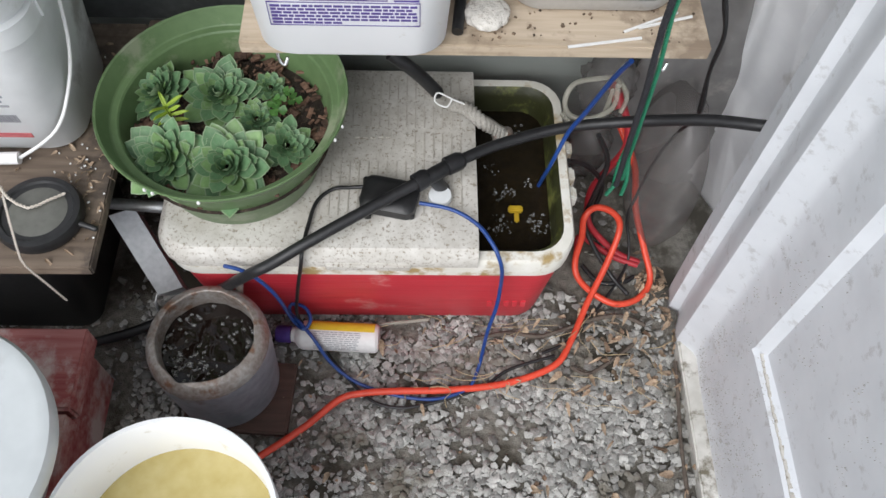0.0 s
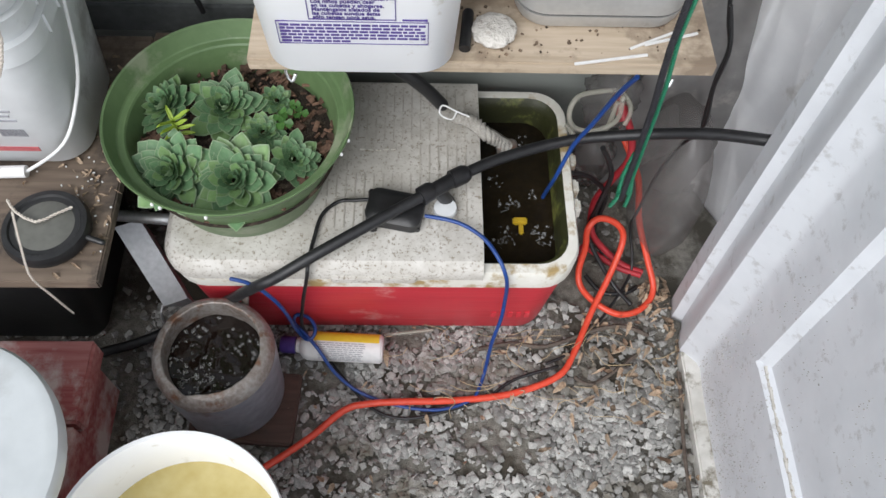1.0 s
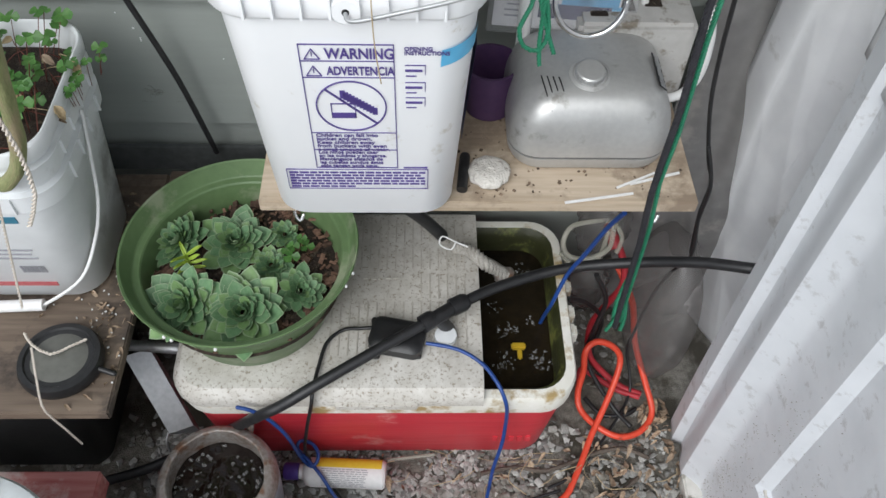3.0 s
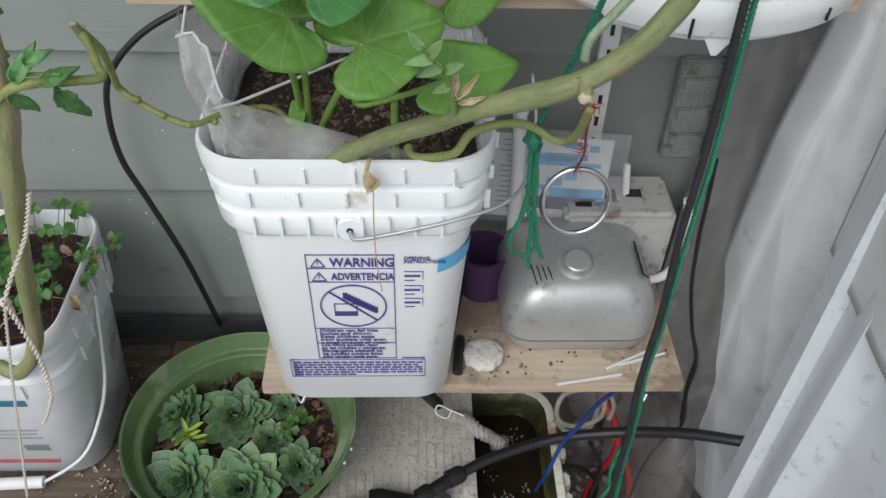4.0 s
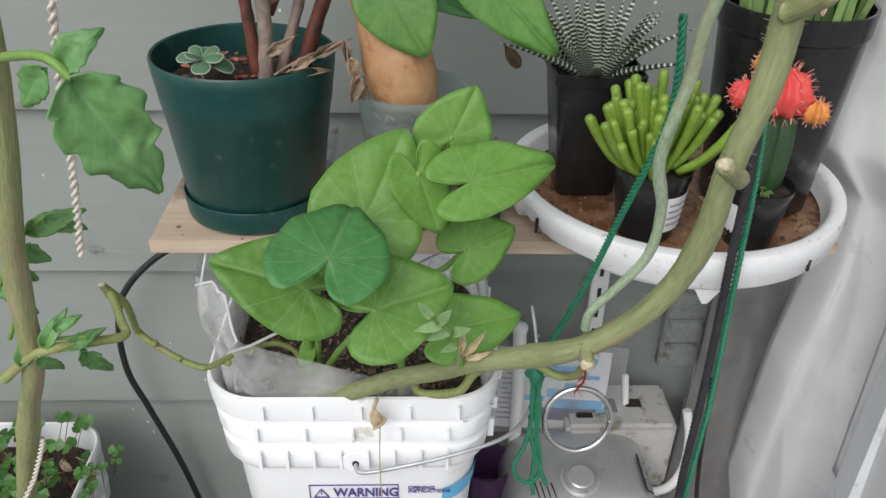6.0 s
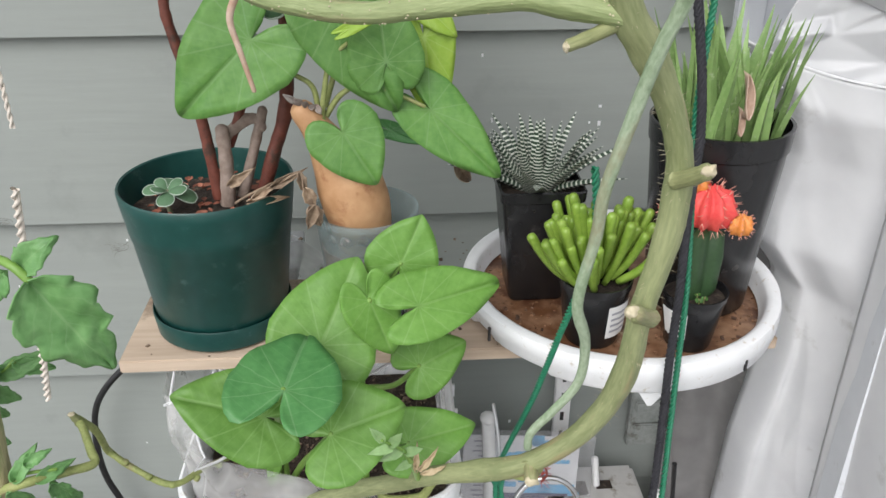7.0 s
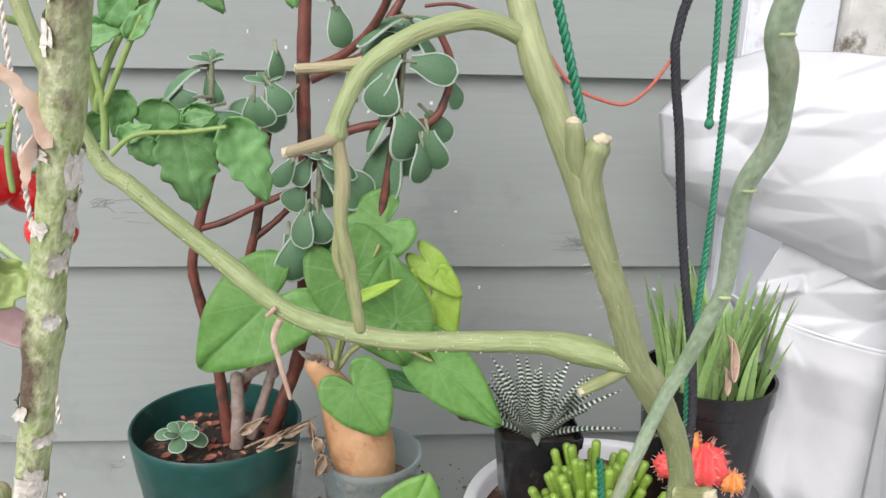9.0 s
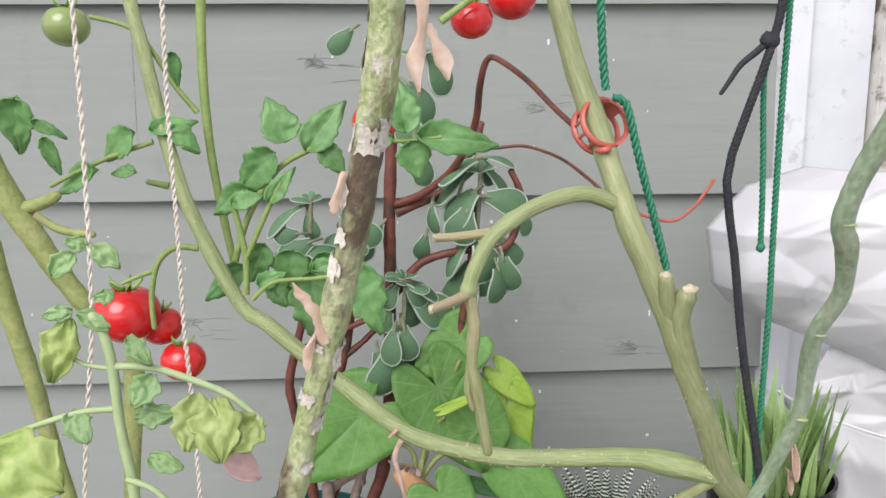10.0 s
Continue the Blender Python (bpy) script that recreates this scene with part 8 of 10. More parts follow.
    for i, (c, d, w) in enumerate(dead):
        leaf("leaf", c, Vector(c) + Vector(d), (0.2, -1, 0.4), w, M["dry_leaf"], dr, kind="wilted", nu=4, nv=8, cup=0.8, seed=i)
    tube("stalk", [(-0.030, -0.255, 1.240), (-0.012, -0.266, 1.254), (0.008, -0.272, 1.263), (0.028, -0.277, 1.275), (0.031, -0.279, 1.262)], 0.0012, M["dry_leaf"], dr, r1=0.0008)


felt_plant()


def caudex():
    c = (0.080, -0.245, 0.0)
    t = thing("nursery_pot", "clear blue-grey plastic nursery pot on the shelf board", "plant pot", at=(0.08, -0.245, 1.106))
    lathe("pot", [(0.001, 1.1055), (0.030, 1.1055), (0.033, 1.109), (0.0445, 1.222), (0.0465, 1.224), (0.0465, 1.229), (0.044, 1.229), (0.0425, 1.222), (0.031, 1.112)], M["clear_pot"], t, c, 48)
    lathe("soil", [(0.0305, 1.112), (0.0405, 1.195), (0.02, 1.199), (0.0005, 1.2)], M["dry_soil"], t, c, 36, label="brown soil seen through the pot")
    p = thing("caudex_vine", "vine with a swollen tan base and heart-shaped leaves", "climbing plant", at=(0.08, -0.25, 1.2))
    spine = smooth_path([(0.078, -0.258, 1.196), (0.075, -0.258, 1.225), (0.071, -0.259, 1.246), (0.063, -0.260, 1.270), (0.053, -0.261, 1.291), (0.043, -0.262, 1.309), (0.033, -0.262, 1.323)], 5)
    girth = np.interp(np.linspace(0, 1, len(spine)), (0, 0.12, 0.25, 0.42, 0.58, 0.74, 0.88, 1.0), (0.0215, 0.0265, 0.0290, 0.0285, 0.0215, 0.0148, 0.0112, 0.0100))
    v, f = tube_data(spine, 0.01, 0.01, sides=26, step=1)
    for i, q in enumerate(v):
        k = min(i // 26, len(spine) - 1)
        d = q - spine[k]
        q += d * (girth[k] / 0.01 - 1) * (1 + 0.035 * noise.noise(q * 60)) if i < 26 * len(spine) else d * (girth[-1] / 0.01 - 1)
    link_mesh("caudex", v, f, M["tuber"], p, "swollen tan papery base", sharp=80)
    for k in range(7):
        # scaly rings of old skin round the neck and the shoulder
        a = 2.1 + k * 0.55
        b = Vector((0.075, -0.258, 1.206)) + Vector((0.0275 * math.cos(a), 0.0275 * math.sin(a), 0.002 * (k % 3)))
        leaf("skin_scale", b, b + Vector((0.004 * math.cos(a), 0.004 * math.sin(a), 0.010)), (math.cos(a), math.sin(a), 0.3), 0.012, M["rust"], p, kind="wilted", nu=3, nv=5, seed=k)
    for k in range(5):
        b = Vector((0.033, -0.268, 1.327))
        leaf("bark_flake", b + Vector((0.003 * k, 0.002, 0.002)), b + Vector((-0.012 + 0.007 * k, -0.004, 0.012 - 0.004 * k)), (0, -1, 0.2), 0.006, M["rust"], p, kind="oval", nu=2, nv=4)
    stalks = ([(0.049, -0.262, 1.317), (0.052, -0.262, 1.337), (0.058, -0.262, 1.362), (0.072, -0.262, 1.376)], [(0.046, -0.255, 1.314), (0.043, -0.255, 1.339), (0.029, -0.255, 1.350), (0.007, -0.255, 1.360)], [(0.051, -0.258, 1.315), (0.066, -0.258, 1.335), (0.089, -0.258, 1.342), (0.132, -0.258, 1.323)], [(0.051, -0.250, 1.322), (0.061, -0.250, 1.352), (0.077, -0.250, 1.401), (0.087, -0.250, 1.425)], [(0.049, -0.265, 1.318), (0.056, -0.265, 1.305), (0.065, -0.265, 1.307)], [(0.062, -0.270, 1.276), (0.068, -0.270, 1.251), (0.082, -0.270, 1.234), (0.087, -0.270, 1.225)])
    for i, q in enumerate(stalks):
        tube("stalk", q, 0.0026, M["vine"], p, r1=0.0016)
    rows = (((-0.002, -0.262, 1.380), (-0.064, -0.272, 1.322), 0.088, "heart_upper", 1),
            ((0.092, -0.240, 1.441), (0.045, -0.250, 1.415), 0.060, "heart_upper", 2),
            ((0.066, -0.255, 1.401), (0.111, -0.270, 1.322), 0.080, "heart_upper", 3),
            ((0.102, -0.262, 1.361), (0.096, -0.258, 1.420), 0.062, "heart_upper", 4),
            ((0.128, -0.235, 1.405), (0.160, -0.245, 1.376), 0.030, "heart_yellow", 5),
            ((0.133, -0.240, 1.375), (0.142, -0.250, 1.306), 0.052, "heart_yellow", 6),
            ((0.137, -0.255, 1.319), (0.195, -0.272, 1.264), 0.056, "heart_upper", 7),
            ((0.066, -0.278, 1.309), (0.092, -0.290, 1.268), 0.062, "heart_upper", 8),
            ((0.103, -0.240, 1.297), (0.139, -0.245, 1.285), 0.016, "heart_dark", 9),
            ((0.053, -0.235, 1.394), (0.091, -0.240, 1.413), 0.026, "heart_yellow", 10),
            ((0.075, -0.275, 1.390), (0.105, -0.280, 1.405), 0.010, "heart_yellow", 11))
    for b, tip, w, mat, s in rows:
        leaf("leaf", b, tip, (0.05, -1, 0.35), w, M[mat], p, cup=0.05, seed=s, label="yellowing leaf" if mat == "heart_yellow" else "")
    dl = thing("dry_leaf", "dead curled brown leaf hanging on the siding", "dry leaf", at=(0.154, -0.19, 1.236))
    leaf("blade", (0.161, -0.186, 1.246), (0.179, -0.186, 1.222), (0, -1, 0.2), 0.013, M["dry_leaf"], dl, kind="oval", cup=0.5)
    bl = thing("small_blue_pot", "small dark blue pot with an orange fruit behind the leaves", "plant pot", at=(0.15, -0.25, 1.106))
    lathe("pot", [(0.001, 1.1055), (0.018, 1.1055), (0.022, 1.135), (0.020, 1.135), (0.017, 1.11)], M["dark_ink"], bl, (0.143, -0.245, 0), 24)
    blob("fruit", (0.150, -0.262, 1.143), 0.006, M["moon_orange"], bl, sub=2)


M["clear_pot"] = clear("clear_blue_grey_pot", (0.84, 0.88, 0.88), 0.12, 0.34, (0.42, 0.50, 0.50))
M["dry_soil"] = material("dry_brown_soil", (0.15, 0.095, 0.065), (0.27, 0.18, 0.13), 40, 0.9, 0.8, dirt=(0.07, 0.045, 0.03), dirt_amount=0.35, dirt_scale=50)
caudex()


def tray_pots():
    # zebra haworthia in a square pot
    q = thing("square_pot", "shiny black square nursery pot on the tray", "plant pot", at=(0.236, -0.2210, 1.1270))
    loft("pot", [(1.1270, 0.024, 0.024, 0.005), (1.1300, 0.026, 0.026, 0.006), (1.2310, 0.036, 0.036, 0.007), (1.2320, 0.0362, 0.0362, 0.007)], M["black_pot"], q, (0.236, -0.2210, 0), n=4)
    loft("rim", [(1.2320, 0.0365, 0.0365, 0.007), (1.2330, 0.038, 0.038, 0.007), (1.2420, 0.0385, 0.0385, 0.007), (1.2430, 0.0365, 0.0365, 0.006), (1.2260, 0.034, 0.034, 0.006)], M["black_pot"], q, (0.236, -0.2210, 0), n=4, bottom=False, top=False)
    loft("soil", [(1.2290, 0.0345, 0.0345, 0.006), (1.2325, 0.034, 0.034, 0.006)], M["soil"], q, (0.236, -0.2210, 0), n=4, label="dark soil")
    z = thing("zebra_plant", "spiky dark succulent with white zebra bands", "succulent", at=(0.236, -0.2210, 1.2310))
    rng = random.Random(5)
    for i in range(46):
        f = i / 46
        a = i * 2.39996 + rng.uniform(-0.3, 0.3)
        up = 0.62 + 0.85 * f + rng.uniform(-0.2, 0.2)
        ln = rng.uniform(0.056, 0.074) * (1 - 0.15 * f)
        b = Vector((0.236 + 0.010 * math.cos(a), -0.2210 + 0.010 * math.sin(a), 1.2310))
        d = Vector((math.cos(a) * math.cos(up), math.sin(a) * math.cos(up), math.sin(up)))
        side = d.cross(Vector((0, 0, 1))).normalized()
        n2 = side.cross(d)
        verts, faces, uvs = [], [], []
        for j in range(9):
            v = j / 8
            c = b + d * ln * v + Vector((d.x, d.y, -0.25 + 0.55 * f)) * (0.38 * ln * v * v)
            r = 0.0060 * (1 - v) ** 0.75 + 0.0002
            for k in range(6):
                g = k * math.pi / 3
                verts.append(c + side * math.cos(g) * r * 1.25 + n2 * math.sin(g) * r * 0.7)
                uvs.append((k / 5, v))
        for j in range(8):
            for k in range(6):
                s0, s1 = j * 6 + k, j * 6 + (k + 1) % 6
                faces.append((s0, s1, s1 + 6, s0 + 6))
        link_mesh("leaf", verts, faces, M["zebra"], z, uvs=uvs, sharp=90)

    def nursery(at, r0, r1, z0, z1, label, soil=True):
        t = thing("nursery_pot", label, "plant pot", at=(at[0], at[1], z0))
        h = z1 - z0
        lathe("pot", [(0.001, z0), (r0 * 0.94, z0), (r0, z0 + 0.003), (r1 * 0.97, z1 - h * 0.12), (r1, z1 - h * 0.11), (r1 * 1.02, z1), (r1 * 0.97, z1), (r1 * 0.93, z1 - h * 0.12), (r0 * 0.9, z0 + h * 0.4)], M["black_pot"], t, (at[0], at[1], 0), 40)
        lathe("soil", [(r1 * 0.94, z1 - h * 0.13), (r1 * 0.5, z1 - h * 0.10), (0.0005, z1 - h * 0.1)], M["soil"], t, (at[0], at[1], 0), 28, cap=False, label="dry brown soil")
        return t

    # finger-leaved plant
    p1 = nursery((0.274, -0.3070), 0.0235, 0.031, 1.1270, 1.1880, "small black nursery pot with a white paper label")
    lab = []
    for i in range(6):
        g = radians(-78 + i * 11)
        lab.append(((0.274 + 0.0298 * math.cos(g), -0.3070 + 0.0298 * math.sin(g), 1.1720), (0.274 + 0.0268 * math.cos(g), -0.3070 + 0.0268 * math.sin(g), 1.1400)))
    vs = [q_ for pr in lab for q_ in pr]
    link_mesh("paper_label", vs, [(2 * i, 2 * i + 1, 2 * i + 3, 2 * i + 2) for i in range(5)], M["paper"], p1, "white paper label with bars")
    pr = []
    for i in range(4):
        zz = 1.1660 - i * 0.006
        g0, g1 = radians(-72), radians(-34)
        vs = [(0.274 + 0.0300 * math.cos(g), -0.3070 + 0.0300 * math.sin(g), z_) for g in (g0, (g0 + g1) / 2, g1) for z_ in (zz, zz - 0.0022)]
        k0 = (zz - 1.1400) / 0.032
        vs = [(0.274 + (0.0272 + 0.003 * k0) * math.cos(g), -0.3070 + (0.0272 + 0.003 * k0) * math.sin(g), z_) for g in (g0, (g0 + g1) / 2, g1) for z_ in (zz, zz - 0.0022)]
        pr.append((vs, [(0, 1, 3, 2), (2, 3, 5, 4)]))
    joined("label_lines", pr, M["grey_print"], p1)
    j = thing("finger_succulent", "bright green succulent with upright tubular leaves", "succulent", at=(0.274, -0.30, 1.1820))
    rng = random.Random(9)
    for i in range(70):
        a, out = rng.uniform(0, 6.28), rng.uniform(0.15, 1.0) ** 0.7
        q_ = 0.020 * out
        b = Vector((0.274 + q_ * math.cos(a), -0.3070 + q_ * math.sin(a), 1.183 + rng.uniform(0, 0.034) * (1.1 - out)))
        ln = rng.uniform(0.036, 0.064)
        d = Vector((math.cos(a) * out, math.sin(a) * out * 0.75, 0.75 + 0.5 * (1 - out))).normalized()
        up = (d + Vector((0, 0, 0.9))).normalized()
        pts = [b, b + d * ln * 0.35, b + d * ln * 0.50 + up * ln * 0.20, b + d * ln * 0.55 + up * ln * 0.46]
        v, f = tube_data(pts, 0.0030, 0.0042, sides=9, step=3)
        link_mesh("leaf", v, f, M["jelly"], j, sharp=100)
    # moon cactus
    p2 = nursery((0.356, -0.3210), 0.020, 0.0275, 1.1270, 1.1800, "small black nursery pot holding a grafted cactus")
    vs = [(0.356 + (0.0215 + 0.2 * (z_ - 1.1400)) * math.cos(radians(-172 + 11 * k)), -0.3210 + (0.0215 + 0.2 * (z_ - 1.1400)) * math.sin(radians(-172 + 11 * k)), z_) for k in range(6) for z_ in (1.1680, 1.1360)]
    link_mesh("paper_label", vs, [(2 * k, 2 * k + 1, 2 * k + 3, 2 * k + 2) for k in range(5)], M["paper"], p2, "plain white paper label")
    mc = thing("grafted_cactus", "dark green cactus stem grafted with red and orange balls", "cactus", at=(0.362, -0.30, 1.1720))
    col = []
    n = 36
    prof = [(0.008, 1.1700), (0.0125, 1.1820), (0.0135, 1.2120), (0.012, 1.2340), (0.004, 1.2400)]
    vs, fs = [], []
    for r, z_ in prof:
        for k in range(n):
            a = 2 * math.pi * k / n
            rr = r * (1 + 0.38 * math.cos(3 * a + 0.6))
            vs.append((0.356 + rr * math.cos(a), -0.3210 + rr * math.sin(a), z_))
    for i in range(len(prof) - 1):
        for k in range(n):
            a, b = i * n + k, i * n + (k + 1) % n
            fs.append((a, b, b + n, a + n))
    fs.append(tuple(range((len(prof) - 1) * n, len(prof) * n)))
    link_mesh("stock", vs, fs, M["cactus"], mc, "three-ribbed green stock")

    def ball(at, r, mat, ribs=9):
        vs, fs = [], []
        nu_, nv_ = ribs * 6, 14
        for i in range(nv_ + 1):
            th = math.pi * i / nv_
            for k in range(nu_):
                a = 2 * math.pi * k / nu_
                rib = 1 + 0.17 * math.cos(ribs * a) * math.sin(th)
                tub = 1 + 0.08 * max(0, math.cos(ribs * a)) * math.sin(th * 9)
                q_ = r * rib * tub
                vs.append((at[0] + q_ * math.sin(th) * math.cos(a), at[1] + q_ * math.sin(th) * math.sin(a), at[2] + 0.92 * q_ * math.cos(th)))
        for i in range(nv_):
            for k in range(nu_):
                a, b = i * nu_ + k, i * nu_ + (k + 1) % nu_
                fs.append((a, b, b + nu_, a + nu_))
        link_mesh("ball", vs, fs, M[mat], mc, sharp=80)
        spines = []
        for k in range(ribs):
            a = 2 * math.pi * k / ribs
            for i in range(1, 8):
                th = math.pi * i / 8.5
                d = Vector((math.sin(th) * math.cos(a), math.sin(th) * math.sin(a), 0.92 * math.cos(th)))
                for w in range(2):
                    e = (d + Vector((rng.uniform(-0.5, 0.5), rng.uniform(-0.5, 0.5), rng.uniform(-0.5, 0.5)))).normalized()
                    s0 = Vector(at) + d * r * 1.12
                    spines.append(tube_data([s0, s0 + e * r * 0.32], 0.00035, 0.0001, sides=3, step=1))
        tagged(joined("spine_scatter", spines, M["moon_spine"], mc, sharp=80), kind="stuff")

    ball((0.356, -0.3210, 1.2550), 0.0195, "moon_red")
    ball((0.331, -0.3180, 1.2520), 0.0115, "moon_red", 7)
    ball((0.380, -0.3310, 1.2435), 0.0095, "moon_orange", 7)
    ball((0.344, -0.3160, 1.2740), 0.010, "moon_orange", 7)
    clover("pot_clover", (0.356, -0.3380, 1.1740), "tiny clover at the foot of the cactus", 3, (0.006, 0.003), 4, 0.004, 0.008)
    # aloe in the large pot
    p3 = nursery((0.388, -0.2440), 0.046, 0.0595, 1.1270, 1.3030, "large black nursery pot at the back of the tray")
    al = thing("aloe", "clump of upright speckled green aloe leaves", "aloe", at=(0.388, -0.2440, 1.2970))
    for i in range(84):
        a, q_ = rng.uniform(0, 6.28), 0.046 * math.sqrt(rng.random())
        b = Vector((0.388 + q_ * math.cos(a), -0.2440 + q_ * math.sin(a), 1.2800))
        ln = rng.uniform(0.065, 0.120)
        lean = Vector((math.cos(a) * 0.14 + rng.uniform(-0.10, 0.10), math.sin(a) * 0.10 + rng.uniform(-0.1, 0.1), 1)).normalized()
        if i in (3, 17, 30):
            lean = Vector((-0.40, -0.05, 1)).normalized()
            ln = 0.125
        # a channelled leaf: broad at the foot, hollow on its inner face, tapering late
        out = Vector((math.cos(a), math.sin(a), 0))
        side = lean.cross(out).normalized()
        face = side.cross(lean)
        wide, vs, fs = rng.uniform(0.0038, 0.0058), [], []
        for k in range(9):
            f = k / 8
            c = b + lean * ln * f + out * 0.010 * f * f + side * 0.004 * math.sin(3 * f + i)
            h = wide * (1 - f ** 2.6) * (0.85 + 0.15 * math.sin(math.pi * f)) + 0.0003
            vs += [c - side * h, c + face * h * 0.15, c + side * h, c + face * h * 0.75]
        for k in range(8):
            for m_ in range(4):
                p, n_ = 4 * k + m_, 4 * k + (m_ + 1) % 4
                fs.append((p, n_, n_ + 4, p + 4))
        fs.append((32, 33, 34, 35))
        link_mesh("leaf", vs, fs, M["aloe"], al, sharp=70)
    dr = thing("dry_leaf", "withered pale leaf tips among the aloe", "dry leaf", at=(0.392, -0.28, 1.3420))
    leaf("blade", (0.385, -0.290, 1.320), (0.389, -0.290, 1.351), (0, -1, 0), 0.008, M["flake"], dr, kind="oval", cup=0.6)
    leaf("blade", (0.383, -0.290, 1.305), (0.386, -0.290, 1.324), (0, -1, 0), 0.006, M["flake"], dr, kind="oval", cup=0.6)


M["moon_spine"] = material("pale_pink_spine", (0.70, 0.30, 0.22), (0.80, 0.45, 0.36), 50, 0.7, 0)
tray_pots()
# ---- plants that climb through the place ----
def sweet_potato():
    t = thing("sweet_potato_plant", "sweet potato plant with broad heart-shaped green leaves in the white bucket", "plant", at=(0.0, -0.27, 0.95))
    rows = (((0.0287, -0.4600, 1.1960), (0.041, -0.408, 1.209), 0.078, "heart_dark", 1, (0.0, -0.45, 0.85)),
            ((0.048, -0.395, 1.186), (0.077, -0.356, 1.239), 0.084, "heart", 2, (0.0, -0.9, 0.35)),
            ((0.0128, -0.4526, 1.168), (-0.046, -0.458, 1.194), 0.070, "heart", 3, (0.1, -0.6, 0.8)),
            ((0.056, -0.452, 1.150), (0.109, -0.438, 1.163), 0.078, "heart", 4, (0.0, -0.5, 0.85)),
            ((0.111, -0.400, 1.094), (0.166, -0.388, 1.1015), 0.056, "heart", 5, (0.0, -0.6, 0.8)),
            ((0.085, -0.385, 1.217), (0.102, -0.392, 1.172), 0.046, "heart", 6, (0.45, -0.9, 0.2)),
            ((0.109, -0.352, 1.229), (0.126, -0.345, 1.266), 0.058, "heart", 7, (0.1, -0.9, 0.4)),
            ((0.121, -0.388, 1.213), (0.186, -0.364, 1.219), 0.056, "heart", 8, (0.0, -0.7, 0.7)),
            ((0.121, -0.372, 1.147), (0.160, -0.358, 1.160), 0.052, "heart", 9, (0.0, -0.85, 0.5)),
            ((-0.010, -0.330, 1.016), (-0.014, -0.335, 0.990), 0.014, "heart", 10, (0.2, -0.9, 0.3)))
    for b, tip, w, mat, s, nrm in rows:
        # each blade is turned partly towards the camera so that it shows face-on
        to_camera = Vector((0.1, -1.02, 1.55)) - Vector(b)
        leaf("leaf", b, tip, 0.4 * to_camera.normalized() + Vector(nrm), w, M[mat], t, cup=0.06, seed=s, lobe=1.9 if s == 1 else 1.4, label="bluish dark green leaf" if mat == "heart_dark" else "")
    for pts, r in (([(-0.011, -0.300, 0.965), (-0.006, -0.340, 1.040), (0.000, -0.400, 1.115), (0.0125, -0.4505, 1.167)], 0.0030),
                   ([(-0.005, -0.300, 0.965), (0.003, -0.350, 1.058), (0.014, -0.415, 1.140), (0.028, -0.459, 1.195)], 0.0030),
                   ([(-0.001, -0.300, 0.967), (0.019, -0.345, 1.029), (0.040, -0.405, 1.096), (0.056, -0.451, 1.149)], 0.0032),
                   ([(0.037, -0.330, 1.040), (0.042, -0.330, 1.025), (0.066, -0.340, 1.036), (0.099, -0.380, 1.074), (0.111, -0.399, 1.093)], 0.0028),
                   ([(0.072, -0.340, 1.104), (0.072, -0.340, 1.136), (0.082, -0.350, 1.182), (0.085, -0.384, 1.217)], 0.0030),
                   ([(0.072, -0.330, 0.960), (0.072, -0.335, 1.040), (0.074, -0.340, 1.125), (0.084, -0.335, 1.214), (0.090, -0.335, 1.230)], 0.0035),
                   ([(0.086, -0.340, 1.205), (0.097, -0.345, 1.208), (0.109, -0.351, 1.229)], 0.0026),
                   ([(0.080, -0.340, 1.161), (0.106, -0.360, 1.181), (0.121, -0.387, 1.212)], 0.0022),
                   ([(0.078, -0.340, 1.104), (0.101, -0.355, 1.117), (0.121, -0.371, 1.147)], 0.0026),
                   ([(0.049, -0.390, 1.184), (0.063, -0.360, 1.157), (0.072, -0.345, 1.128)], 0.0026)):
        tube("stalk", pts, r, M["stalk"], t, r1=r * 0.8)


M["vine_fresh"] = material("young_tomato_stem", (0.17, 0.255, 0.065), (0.25, 0.335, 0.105), 40, 0.6, 0.15)
M["stalk"] = material("fresh_green_stalk", (0.14, 0.27, 0.05), (0.20, 0.34, 0.07), 24, 0.45, 0.05)
sweet_potato()


def cut_stub(parent, a, b, r):
    a, b = Vector(a), Vector(b)
    d = (b - a).normalized()
    bend = Vector((0.12 * r, 0, -0.3 * r))
    stem("stub", [a - d * 0.5 * r, a + bend, a.lerp(b, 0.5) + bend, b], min(1.3 * r, 0.0050), M["vine_old"], parent, r, step=4, sides=14, knots=0.06, seed=int(r * 1e4), swell=((0.05, 0.3), (0.9, 0.15)))
    blob("cut_face", b + d * r * 0.42, r * 1.08, M["scar"], parent, tuple(1 - 0.55 * abs(q) for q in d), int(r * 1e4), 0.45, 3, "pale ragged cut end")


